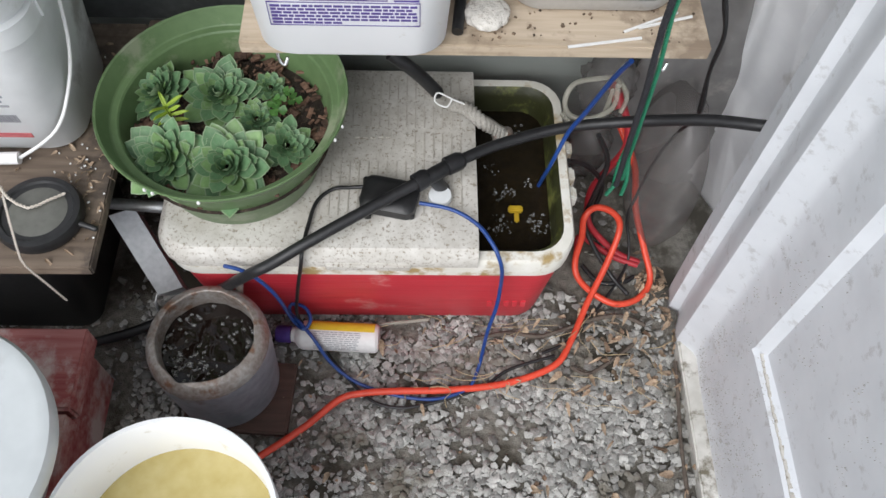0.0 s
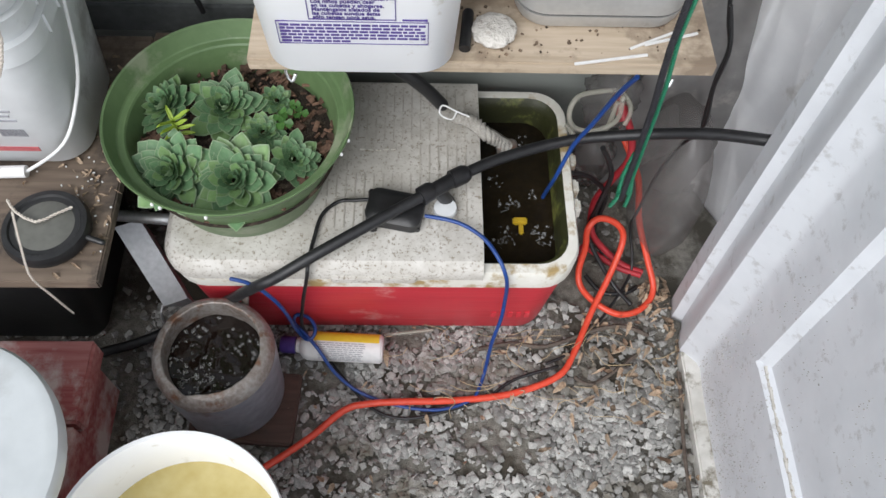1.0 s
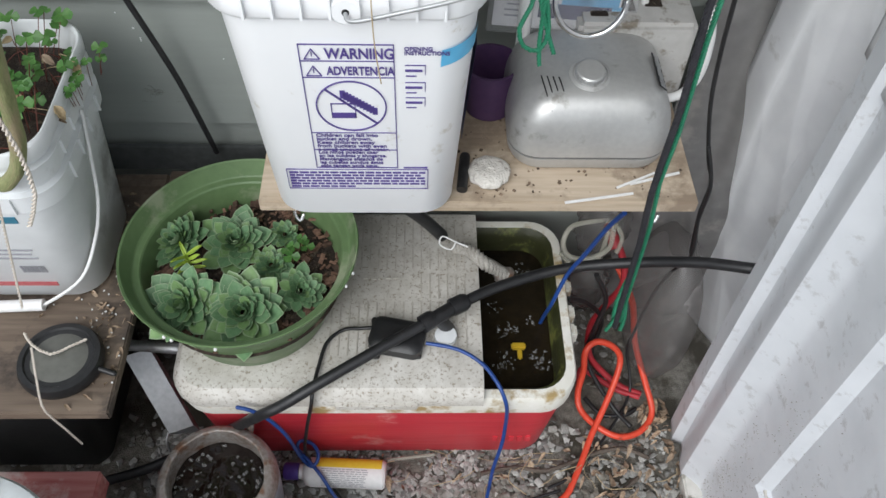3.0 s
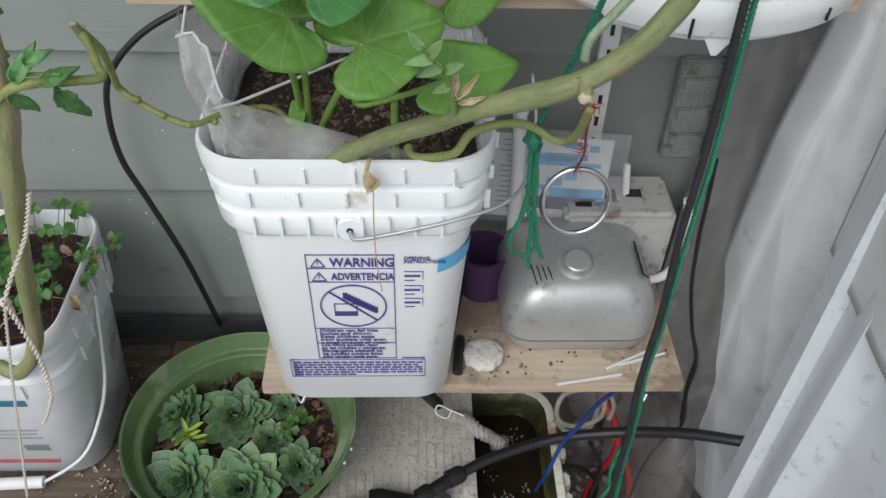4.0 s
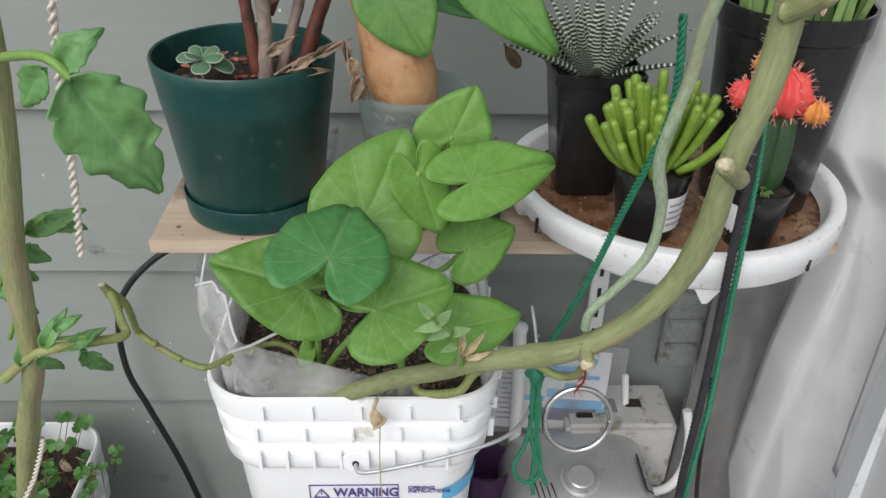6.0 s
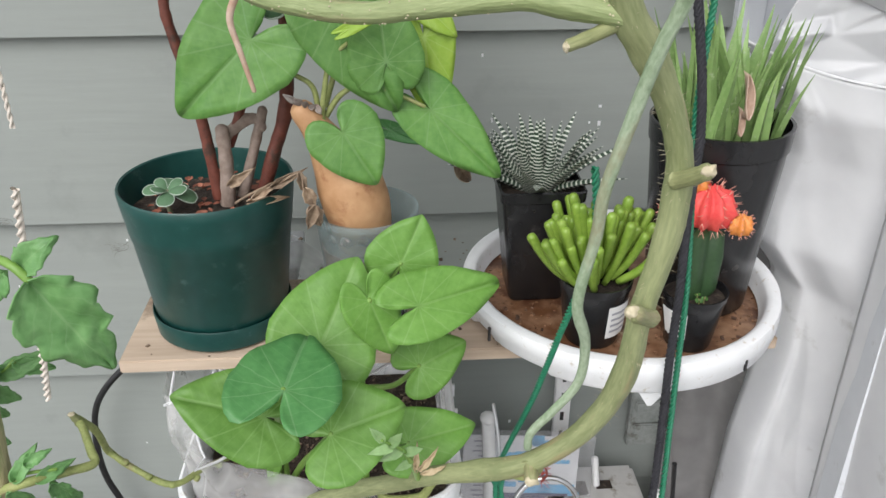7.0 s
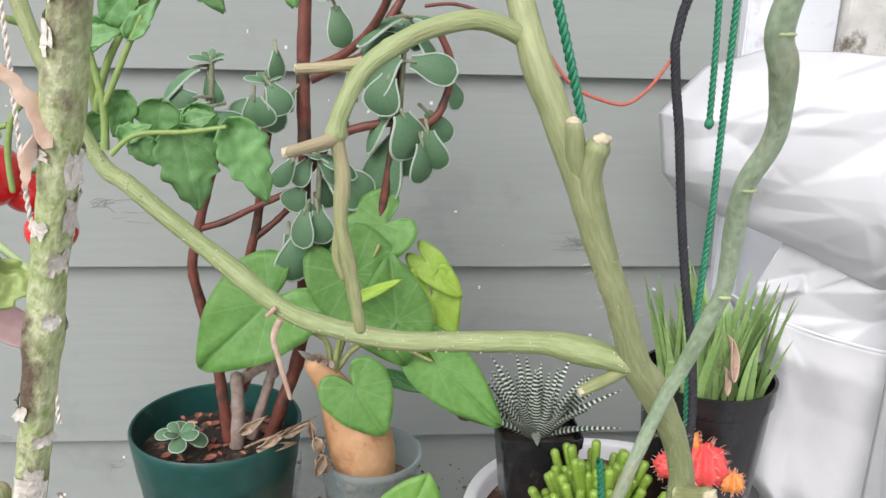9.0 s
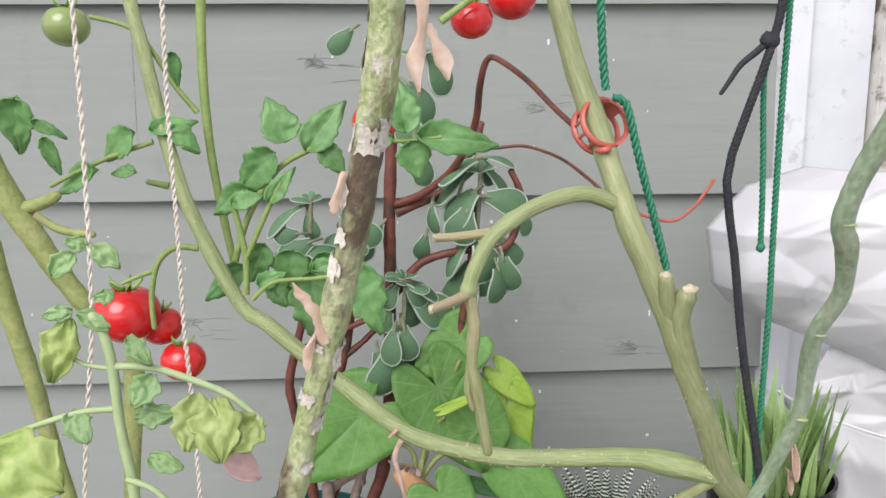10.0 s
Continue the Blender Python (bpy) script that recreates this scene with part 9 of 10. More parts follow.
def main_vine():
    t = thing("tomato_vine", "thick pruned green tomato vine bending up out of the white bucket", "tomato vine", at=(0.03, -0.31, 0.95))
    main = [(-0.010, -0.325, 0.954), (0.027, -0.350, 0.987), (0.067, -0.380, 1.028), (0.102, -0.405, 1.058), (0.129, -0.430, 1.087), (0.161, -0.455, 1.113), (0.183, -0.475, 1.134), (0.202, -0.487, 1.154), (0.221, -0.498, 1.182), (0.234, -0.508, 1.215), (0.239, -0.518, 1.251), (0.239, -0.526, 1.287)]
    main += [(0.245, -0.530, 1.328), (0.247, -0.532, 1.355), (0.245, -0.536, 1.383), (0.235, -0.541, 1.412), (0.218, -0.548, 1.442)]
    main += [(0.207, -0.554, 1.458), (0.194, -0.562, 1.490), (0.180, -0.568, 1.521), (0.168, -0.572, 1.550), (0.157, -0.568, 1.578), (0.149, -0.562, 1.598)]
    main += [(0.144, -0.545, 1.622), (0.137, -0.534, 1.648), (0.128, -0.527, 1.674), (0.122, -0.523, 1.697), (0.117, -0.520, 1.718), (0.113, -0.510, 1.748), (0.109, -0.500, 1.787)]
    stem("main_stem", main, 0.0076, M["vine_up"], t, 0.0055, seed=3, swell=((0.27, 0.16), (0.42, 0.10), (0.53, 0.14), (0.63, 0.26), (0.79, 0.12), (0.86, 0.12)))
    left = [(0.208, -0.554, 1.456), (0.196, -0.553, 1.459), (0.179, -0.548, 1.462), (0.162, -0.540, 1.462), (0.122, -0.522, 1.455), (0.093, -0.508, 1.450), (0.063, -0.495, 1.451), (0.034, -0.484, 1.458), (0.002, -0.472, 1.480), (-0.029, -0.463, 1.503), (-0.052, -0.455, 1.521)]
    left += [(-0.069, -0.440, 1.528), (-0.089, -0.432, 1.562), (-0.107, -0.424, 1.602), (-0.120, -0.415, 1.646), (-0.132, -0.405, 1.697), (-0.139, -0.400, 1.725), (-0.148, -0.390, 1.769)]
    stem("side_stem", left, 0.0057, M["vine_across"], t, 0.0044, seed=5, swell=((0.05, 0.30), (0.38, 0.22), (0.61, 0.10)))
    arch = [(0.1515, -0.556, 1.596), (0.148, -0.554, 1.603), (0.141, -0.556, 1.609), (0.124, -0.560, 1.614), (0.104, -0.564, 1.610), (0.088, -0.567, 1.602), (0.077, -0.569, 1.593), (0.069, -0.571, 1.578), (0.066, -0.572, 1.567)]
    stem("arching_stem", arch, 0.0044, M["vine_across"], t, 0.0036, seed=6, swell=((0.06, 0.35), (0.62, 0.12), (0.97, 0.25)))
    down = [(0.066, -0.572, 1.568), (0.069, -0.572, 1.552), (0.068, -0.572, 1.532), (0.071, -0.572, 1.514), (0.074, -0.572, 1.496), (0.076, -0.572, 1.483)]
    stem("hanging_stem", down, 0.0033, M["vine_old"], t, 0.0026, knots=0.10, seed=4, swell=((0.3, 0.2), (0.65, 0.25)))
    stem("hanging_stem", [(0.069, -0.570, 1.543), (0.067, -0.570, 1.525), (0.066, -0.570, 1.516), (0.069, -0.570, 1.506)], 0.0028, M["vine_old"], t, 0.0018, seed=11)
    cut_stub(t, (0.077, -0.568, 1.597), (0.051, -0.560, 1.593), 0.0021)
    cut_stub(t, (0.067, -0.572, 1.568), (0.048, -0.585, 1.563), 0.0024)
    stem("stub", [(0.1965, -0.561, 1.484), (0.1850, -0.567, 1.513), (0.1765, -0.573, 1.536), (0.1715, -0.578, 1.553), (0.1725, -0.582, 1.567)], 0.0052, M["vine_up"], t, 0.0046, step=5, sides=18, seed=8, swell=((0.96, 0.12),))
    blob("cut_face", (0.1733, -0.5832, 1.5690), 0.0038, M["scar"], t, (1.0, 0.9, 0.75), 8, 0.3, 3, "pale ragged cut end")
    stem("stub", [(0.172, -0.570, 1.546), (0.165, -0.577, 1.562), (0.162, -0.581, 1.575)], 0.0058, M["vine_up"], t, 0.0034, step=5, sides=16, seed=9)
    blob("cut_face", (0.1617, -0.5816, 1.5762), 0.0028, M["scar"], t, (1.0, 0.9, 0.7), 9, 0.3, 3, "pale ragged cut end")
    cut_stub(t, (0.244, -0.540, 1.376), (0.250, -0.560, 1.387), 0.0040)
    cut_stub(t, (0.243, -0.530, 1.290), (0.227, -0.550, 1.305), 0.0048)
    cut_stub(t, (0.191, -0.484, 1.146), (0.191, -0.495, 1.141), 0.0044)
    cut_stub(t, (0.200, -0.553, 1.453), (0.181, -0.560, 1.446), 0.0028)
    for i, pts in enumerate(([(0.032, -0.490, 1.455), (0.028, -0.490, 1.444), (0.031, -0.490, 1.429), (0.036, -0.490, 1.408)], [(0.030, -0.490, 1.462), (0.025, -0.490, 1.457)], [(0.072, -0.500, 1.456), (0.073, -0.500, 1.446)])):
        tube("dry_root", pts, 0.0020 if i == 0 else 0.0012, M["flake"], t, r1=0.0012, label="dry papery leaf stalk")
    rng = random.Random(40)
    warts = []
    path = smooth_path(left, 6)
    for _ in range(150):
        k = rng.randrange(len(path) - 1)
        p = path[k].lerp(path[k + 1], rng.random())
        d = Vector((rng.uniform(-0.2, 0.2), -rng.random(), rng.uniform(-1, 1))).normalized() * 0.0058
        vs, fs, n = lathe_data([(0.0006, 0), (0.0004, 0.0005), (0.00005, 0.0007)], 5, p + d)
        warts.append((vs, fs))
    tagged(joined("wart_scatter", warts, M["scar"], t, "tiny pale warts on the stem"), kind="stuff")
    hairs = []
    path = smooth_path(main[:20], 8)
    for _ in range(700):
        k = rng.randrange(len(path) - 1)
        p = path[k].lerp(path[k + 1], rng.random())
        d = Vector((rng.uniform(-1, 1), rng.uniform(-1, 1), rng.uniform(-1, 1))).normalized()
        hairs.append(tube_data([p + d * 0.0070, p + d * 0.0102], 0.00012, 0.00005, sides=3, step=1))
    tagged(joined("hairs", hairs, M["scar"], t, "fine pale hairs on the stem"), kind="stuff")
    # young shoot and papery remains on the lower bend
    tube("shoot", [(0.117, -0.428, 1.083), (0.113, -0.445, 1.112), (0.106, -0.458, 1.138), (0.092, -0.470, 1.158)], 0.0026, M["stalk"], t, r1=0.0012)
    for b, e, w in (((0.106, -0.458, 1.138), (0.090, -0.466, 1.136), 0.008), ((0.100, -0.464, 1.147), (0.084, -0.474, 1.150), 0.008), ((0.093, -0.469, 1.157), (0.086, -0.474, 1.170), 0.007), ((0.098, -0.466, 1.150), (0.104, -0.474, 1.164), 0.008), ((0.108, -0.456, 1.134), (0.118, -0.464, 1.143), 0.008), ((0.112, -0.448, 1.118), (0.101, -0.456, 1.118), 0.007)):
        leaf("young_leaf", b, e, (0, -0.8, 0.6), w, M["tomato_pale"], t, kind="serrate", nu=4, nv=8)
    for b, e in (((0.118, -0.442, 1.106), (0.128, -0.450, 1.122)), ((0.115, -0.444, 1.110), (0.116, -0.454, 1.128)), ((0.120, -0.440, 1.100), (0.134, -0.446, 1.106))):
        leaf("dry_leaf", b, e, (0, -0.9, 0.3), 0.005, M["straw"], t, kind="wilted", nu=3, nv=8, cup=0.5)
    tube("dry_tendril", [(0.052, -0.372, 1.000), (0.049, -0.372, 0.985), (0.058, -0.372, 0.975), (0.049, -0.372, 0.966)], 0.0018, M["straw"], t)
    tube("dry_tendril", [(0.054, -0.372, 0.969), (0.053, -0.372, 0.929), (0.054, -0.372, 0.886), (0.058, -0.372, 0.844)], 0.0006, M["straw"], t)
    blob("dry_tuft", (0.051, -0.373, 0.977), 0.006, M["straw"], t, (0.8, 0.4, 1.6), 2, 0.7, 2)
    # lower side shoot curling back from the bucket
    tube("low_shoot", [(0.083, -0.340, 0.990), (0.090, -0.350, 0.986), (0.121, -0.360, 0.997), (0.135, -0.360, 1.018), (0.159, -0.350, 1.020), (0.185, -0.340, 1.012), (0.209, -0.340, 0.997), (0.221, -0.360, 1.015), (0.219, -0.400, 1.068)], 0.0040, M["vine"], t, r1=0.0034, knots=0.08)


main_vine()


def pale_vine():
    t = thing("pale_stem", "smooth grey-green bare stem climbing beside the tomato vine", "stem", at=(0.19, -0.485, 1.14))
    pts = [(0.189, -0.486, 1.160), (0.190, -0.490, 1.177), (0.202, -0.497, 1.200), (0.214, -0.505, 1.228), (0.213, -0.515, 1.263), (0.203, -0.528, 1.298)]
    pts += [(0.207, -0.538, 1.344), (0.207, -0.545, 1.371), (0.212, -0.555, 1.406), (0.218, -0.566, 1.443), (0.223, -0.574, 1.465), (0.226, -0.588, 1.494)]
    pts += [(0.226, -0.597, 1.510), (0.220, -0.612, 1.538), (0.214, -0.628, 1.560), (0.214, -0.645, 1.581), (0.206, -0.660, 1.603), (0.199, -0.668, 1.615), (0.198, -0.678, 1.632), (0.200, -0.688, 1.648), (0.201, -0.700, 1.665), (0.200, -0.720, 1.687)]
    stem("stem", pts, 0.0027, M["vine_pale"], t, 0.0042, sides=16, knots=0.03, seed=8, swell=((0.22, 0.15), (0.585, 0.16), (0.69, 0.16), (0.83, 0.18)))
    for p in ((0.1995, -0.6715, 1.6145), (0.2145, -0.6315, 1.5595), (0.2255, -0.6005, 1.5075)):
        blob("leaf_scar", p, 0.0026, M["peeling"], t, (1.15, 0.6, 0.35), 2, 0.25, 2, "pale brown leaf scar")


pale_vine()


def near_stem():
    t = thing("old_stem", "old mottled tomato stem with peeling white bark", "tomato vine", at=(0.0, -0.70, 1.40))
    pts = [(0.031, -0.745, 1.709), (0.030, -0.738, 1.694), (0.029, -0.734, 1.680), (0.026, -0.730, 1.661), (0.022, -0.726, 1.642), (0.018, -0.720, 1.621), (0.013, -0.714, 1.603), (0.007, -0.708, 1.579), (0.001, -0.703, 1.558), (-0.005, -0.698, 1.535), (-0.011, -0.694, 1.510), (-0.017, -0.690, 1.485), (-0.025, -0.686, 1.455), (-0.034, -0.682, 1.420)]
    stem("stem", pts, 0.0048, M["peeling"], t, 0.0044, sides=18, knots=0.05, seed=9, swell=((0.15, 0.15), (0.38, 0.14), (0.6, 0.18), (0.8, 0.12)))
    rng = random.Random(19)
    path = smooth_path(pts, 6)
    for _ in range(36):
        # papery bark clinging round part of the stem, torn along its edges and lifting here and there
        i = rng.randrange(4, len(path) - 6)
        a0, span = rng.uniform(0, 2 * math.pi), rng.uniform(0.6, 1.9)
        rows, cols = rng.randrange(3, 7), 9
        lift = rng.uniform(0.0002, 0.0016)
        base = path[i]
        d = (path[i + 3] - path[i]).normalized()
        ln = rng.uniform(0.003, 0.010)
        s = d.cross(Vector((0, 1, 0))).normalized()
        o = d.cross(s)
        vs, fs = [], []
        for j in range(rows + 1):
            for k in range(cols):
                tear = rng.uniform(-0.0011, 0.0011) if j in (0, rows) else 0.0
                ang = a0 + span * (k / (cols - 1) + (rng.uniform(-0.07, 0.07) if k in (0, cols - 1) else 0))
                rr = 0.00495 + (0.6 * lift if j in (0, rows) or k in (0, cols - 1) else 0.0) * rng.random() * 1.4
                vs.append(base + d * (ln * j / rows + tear) + s * math.cos(ang) * rr + o * math.sin(ang) * rr)
        for j in range(rows):
            for k in range(cols - 1):
                a = j * cols + k
                fs.append((a, a + 1, a + 1 + cols, a + cols))
        link_mesh("bark_flake", vs, fs, M["flake_white"], t, sharp=180)

    def ribbon(pts, w, label="torn papery strip of bark"):
        way = smooth_path(pts, 5)
        vs = []
        for i, c in enumerate(way):
            f = i / (len(way) - 1)
            half = w / 2 * (0.55 + 0.6 * math.sin(3.0 * f + 0.3)) * (1 if f < 0.8 else 1 - 3 * (f - 0.8)) * rng.uniform(0.75, 1.2)
            tw = 0.9 * math.sin(4.5 * f)
            e = Vector((math.cos(tw), math.sin(tw), 0.1))
            vs += [c - e * half + Vector((0, 0.0012, 0)), c - e * half * 0.2 - Vector((0, 0.001, 0)), c + e * half]
        link_mesh("bark_strip", vs, [(3 * i + j, 3 * i + j + 1, 3 * i + j + 4, 3 * i + j + 3) for i in range(len(way) - 1) for j in (0, 1)], M["flake"], t, label, sharp=180)

    ribbon([(0.039, -0.738, 1.689), (0.039, -0.738, 1.681), (0.037, -0.738, 1.672), (0.038, -0.738, 1.664)], 0.0050)
    ribbon([(0.040, -0.736, 1.682), (0.044, -0.736, 1.675), (0.046, -0.736, 1.667)], 0.0046)
    ribbon([(0.008, -0.716, 1.587), (0.006, -0.716, 1.596), (0.002, -0.716, 1.602), (-0.001, -0.716, 1.607)], 0.0045)
    ribbon([(0.006, -0.715, 1.590), (0.003, -0.715, 1.585), (0.002, -0.715, 1.577)], 0.0037)
    ribbon([(0.017, -0.728, 1.642), (0.014, -0.728, 1.634), (0.013, -0.728, 1.629)], 0.0034)


M["flake_white"] = material("white_peeling_bark", (0.46, 0.42, 0.35), (0.70, 0.66, 0.60), 90, 0.8, 0.3, spread=0.2)
near_stem()


def left_tomato():
    t = thing("tomato_plant", "tall tomato plant rooted in the pale grey pail", "tomato plant", at=(-0.31, -0.34, 0.67))
    trunk = [(-0.505, -0.235, 0.625), (-0.455, -0.262, 0.672)] + [(-0.391, -0.296, 0.630), (-0.358, -0.306, 0.650), (-0.331, -0.315, 0.699), (-0.302, -0.340, 0.774), (-0.276, -0.365, 0.849), (-0.241, -0.395, 0.947), (-0.205, -0.425, 1.040), (-0.180, -0.445, 1.102)]
    trunk += [(-0.170, -0.452, 1.176), (-0.155, -0.465, 1.231), (-0.142, -0.475, 1.277), (-0.131, -0.485, 1.321), (-0.126, -0.490, 1.353)]
    stem("main_stem", trunk, 0.0090, M["vine_old"], t, 0.0064, seed=2, swell=((0.3, 0.1), (0.62, 0.2), (0.8, 0.12)))
    tube("side_stem", [(-0.200, -0.450, 1.090), (-0.178, -0.452, 1.110), (-0.158, -0.4575, 1.1224), (-0.140, -0.438, 1.113), (-0.1237, -0.4221, 1.1061), (-0.128, -0.412, 1.110), (-0.136, -0.398, 1.119), (-0.1421, -0.3906, 1.1234)], 0.0036, M["vine"], t, r1=0.0030, knots=0.06)
    tube("side_stem", [(-0.1421, -0.3906, 1.1234), (-0.136, -0.380, 1.103), (-0.143, -0.355, 1.066), (-0.148, -0.338, 1.044), (-0.125, -0.350, 1.034), (-0.0906, -0.3641, 1.0276), (-0.070, -0.337, 1.020), (-0.0502, -0.3085, 1.0073), (-0.036, -0.302, 1.002), (-0.0245, -0.2995, 0.9903), (-0.020, -0.297, 0.970)], 0.0030, M["vine"], t, r1=0.0024, knots=0.08)
    cut_stub(t, (-0.1415, -0.3906, 1.121), (-0.1435, -0.394, 1.130), 0.0028)
    for k in range(6):
        blob("stem_node", smooth_path([(-0.148, -0.338, 1.044), (-0.0906, -0.3641, 1.0276), (-0.0502, -0.3085, 1.0073)], 6)[2 * k], 0.0034, M["vine"], t, (1, 1, 0.9), k, 0.2, 2)
    tube("upper_stem", [(-0.160, -0.480, 1.300), (-0.110, -0.540, 1.345), (-0.060, -0.590, 1.368), (-0.046, -0.598, 1.362)], 0.0020, M["stalk"], t)
    # the large near leaf: a lobed end leaflet and a pair behind it
    leaf("leaf", (-0.046, -0.598, 1.361), (-0.019, -0.602, 1.314), (0.25, -0.9, 0.45), 0.036, M["tomato_leaf"], t, kind="lobed", nu=7, nv=40, seed=3, cup=0.18)
    leaf("leaf", (-0.050, -0.594, 1.366), (-0.036, -0.600, 1.380), (0.1, -0.9, 0.5), 0.014, M["tomato_leaf"], t, kind="serrate", nu=5, nv=24, seed=4, cup=0.2)
    leaf("leaf", (-0.056, -0.592, 1.364), (-0.070, -0.596, 1.350), (0.1, -0.9, 0.5), 0.014, M["tomato_leaf"], t, kind="serrate", nu=5, nv=24, seed=5, cup=0.2)
    # smaller leaves up the main stem: foot, tip and width
    up = (((-0.158, -0.445, 1.205), (-0.128, -0.440, 1.218), 0.015), ((-0.150, -0.442, 1.214), (-0.126, -0.435, 1.200), 0.013), ((-0.170, -0.445, 1.195), (-0.152, -0.440, 1.178), 0.014),
          ((-0.190, -0.430, 1.170), (-0.172, -0.425, 1.152), 0.016), ((-0.196, -0.420, 1.150), (-0.214, -0.415, 1.128), 0.016), ((-0.205, -0.410, 1.122), (-0.190, -0.400, 1.106), 0.014))
    side = (((-0.163, -0.455, 1.124), (-0.150, -0.450, 1.146), 0.012), ((-0.152, -0.452, 1.119), (-0.128, -0.440, 1.126), 0.011), ((-0.146, -0.444, 1.114), (-0.131, -0.440, 1.080), 0.015),
            ((-0.170, -0.456, 1.118), (-0.158, -0.452, 1.094), 0.012), ((-0.182, -0.453, 1.106), (-0.176, -0.450, 1.132), 0.012), ((-0.156, -0.452, 1.134), (-0.140, -0.446, 1.141), 0.009))
    for i, (b, e, w) in enumerate(up + side):
        leaf("leaf", b, e, (0.1, -0.9, 0.5), w, M["tomato_leaf"], t, kind="serrate", nu=6, nv=30, seed=i, cup=0.22)
    tube("leaf_stalk", [(-0.195, -0.430, 1.155), (-0.175, -0.440, 1.190), (-0.160, -0.444, 1.205), (-0.148, -0.442, 1.214)], 0.0018, M["stalk"], t)
    tube("leaf_stalk", [(-0.215, -0.405, 1.090), (-0.200, -0.412, 1.120), (-0.186, -0.425, 1.165)], 0.0018, M["stalk"], t)
    tube("leaf_stalk", [(-0.172, -0.456, 1.115), (-0.160, -0.453, 1.126), (-0.140, -0.444, 1.122)], 0.0013, M["stalk"], t)
    s = thing("twine_tie", "white twisted twine tied round the tomato stem", "twine", at=(-0.27, -0.40, 0.7))
    twisted_rope("twine", [(-0.205, -0.420, 1.004), (-0.229, -0.410, 0.948), (-0.249, -0.420, 0.912), (-0.256, -0.430, 0.895)], 0.0021, M["twine"], s, 2, 0.012)
    twisted_rope("twine", [(-0.258, -0.430, 0.892), (-0.275, -0.430, 0.829), (-0.293, -0.430, 0.761), (-0.312, -0.430, 0.685), (-0.340, -0.430, 0.575)], 0.0016, M["twine"], s, 2, 0.012)
    twisted_rope("twine", [(-0.257, -0.430, 0.888), (-0.254, -0.430, 0.855), (-0.252, -0.430, 0.816), (-0.258, -0.430, 0.761), (-0.280, -0.430, 0.715)], 0.0024, M["twine"], s, 2, 0.012)
    blob("knot", (-0.261, -0.425, 0.886), 0.0045, M["twine"], s, (1, 1, 1.1), 1, 0.4, 2)
    h = thing("hanging_twine", "frayed white twine hanging down from above", "twine", at=(-0.2, -0.42, 1.2))
    twisted_rope("twine", [(-0.080, -0.520, 1.370), (-0.092, -0.505, 1.320), (-0.100, -0.494, 1.275), (-0.108, -0.484, 1.240), (-0.1156, -0.4753, 1.208)], 0.0023, M["twine"], h, 2, 0.013)


left_tomato()


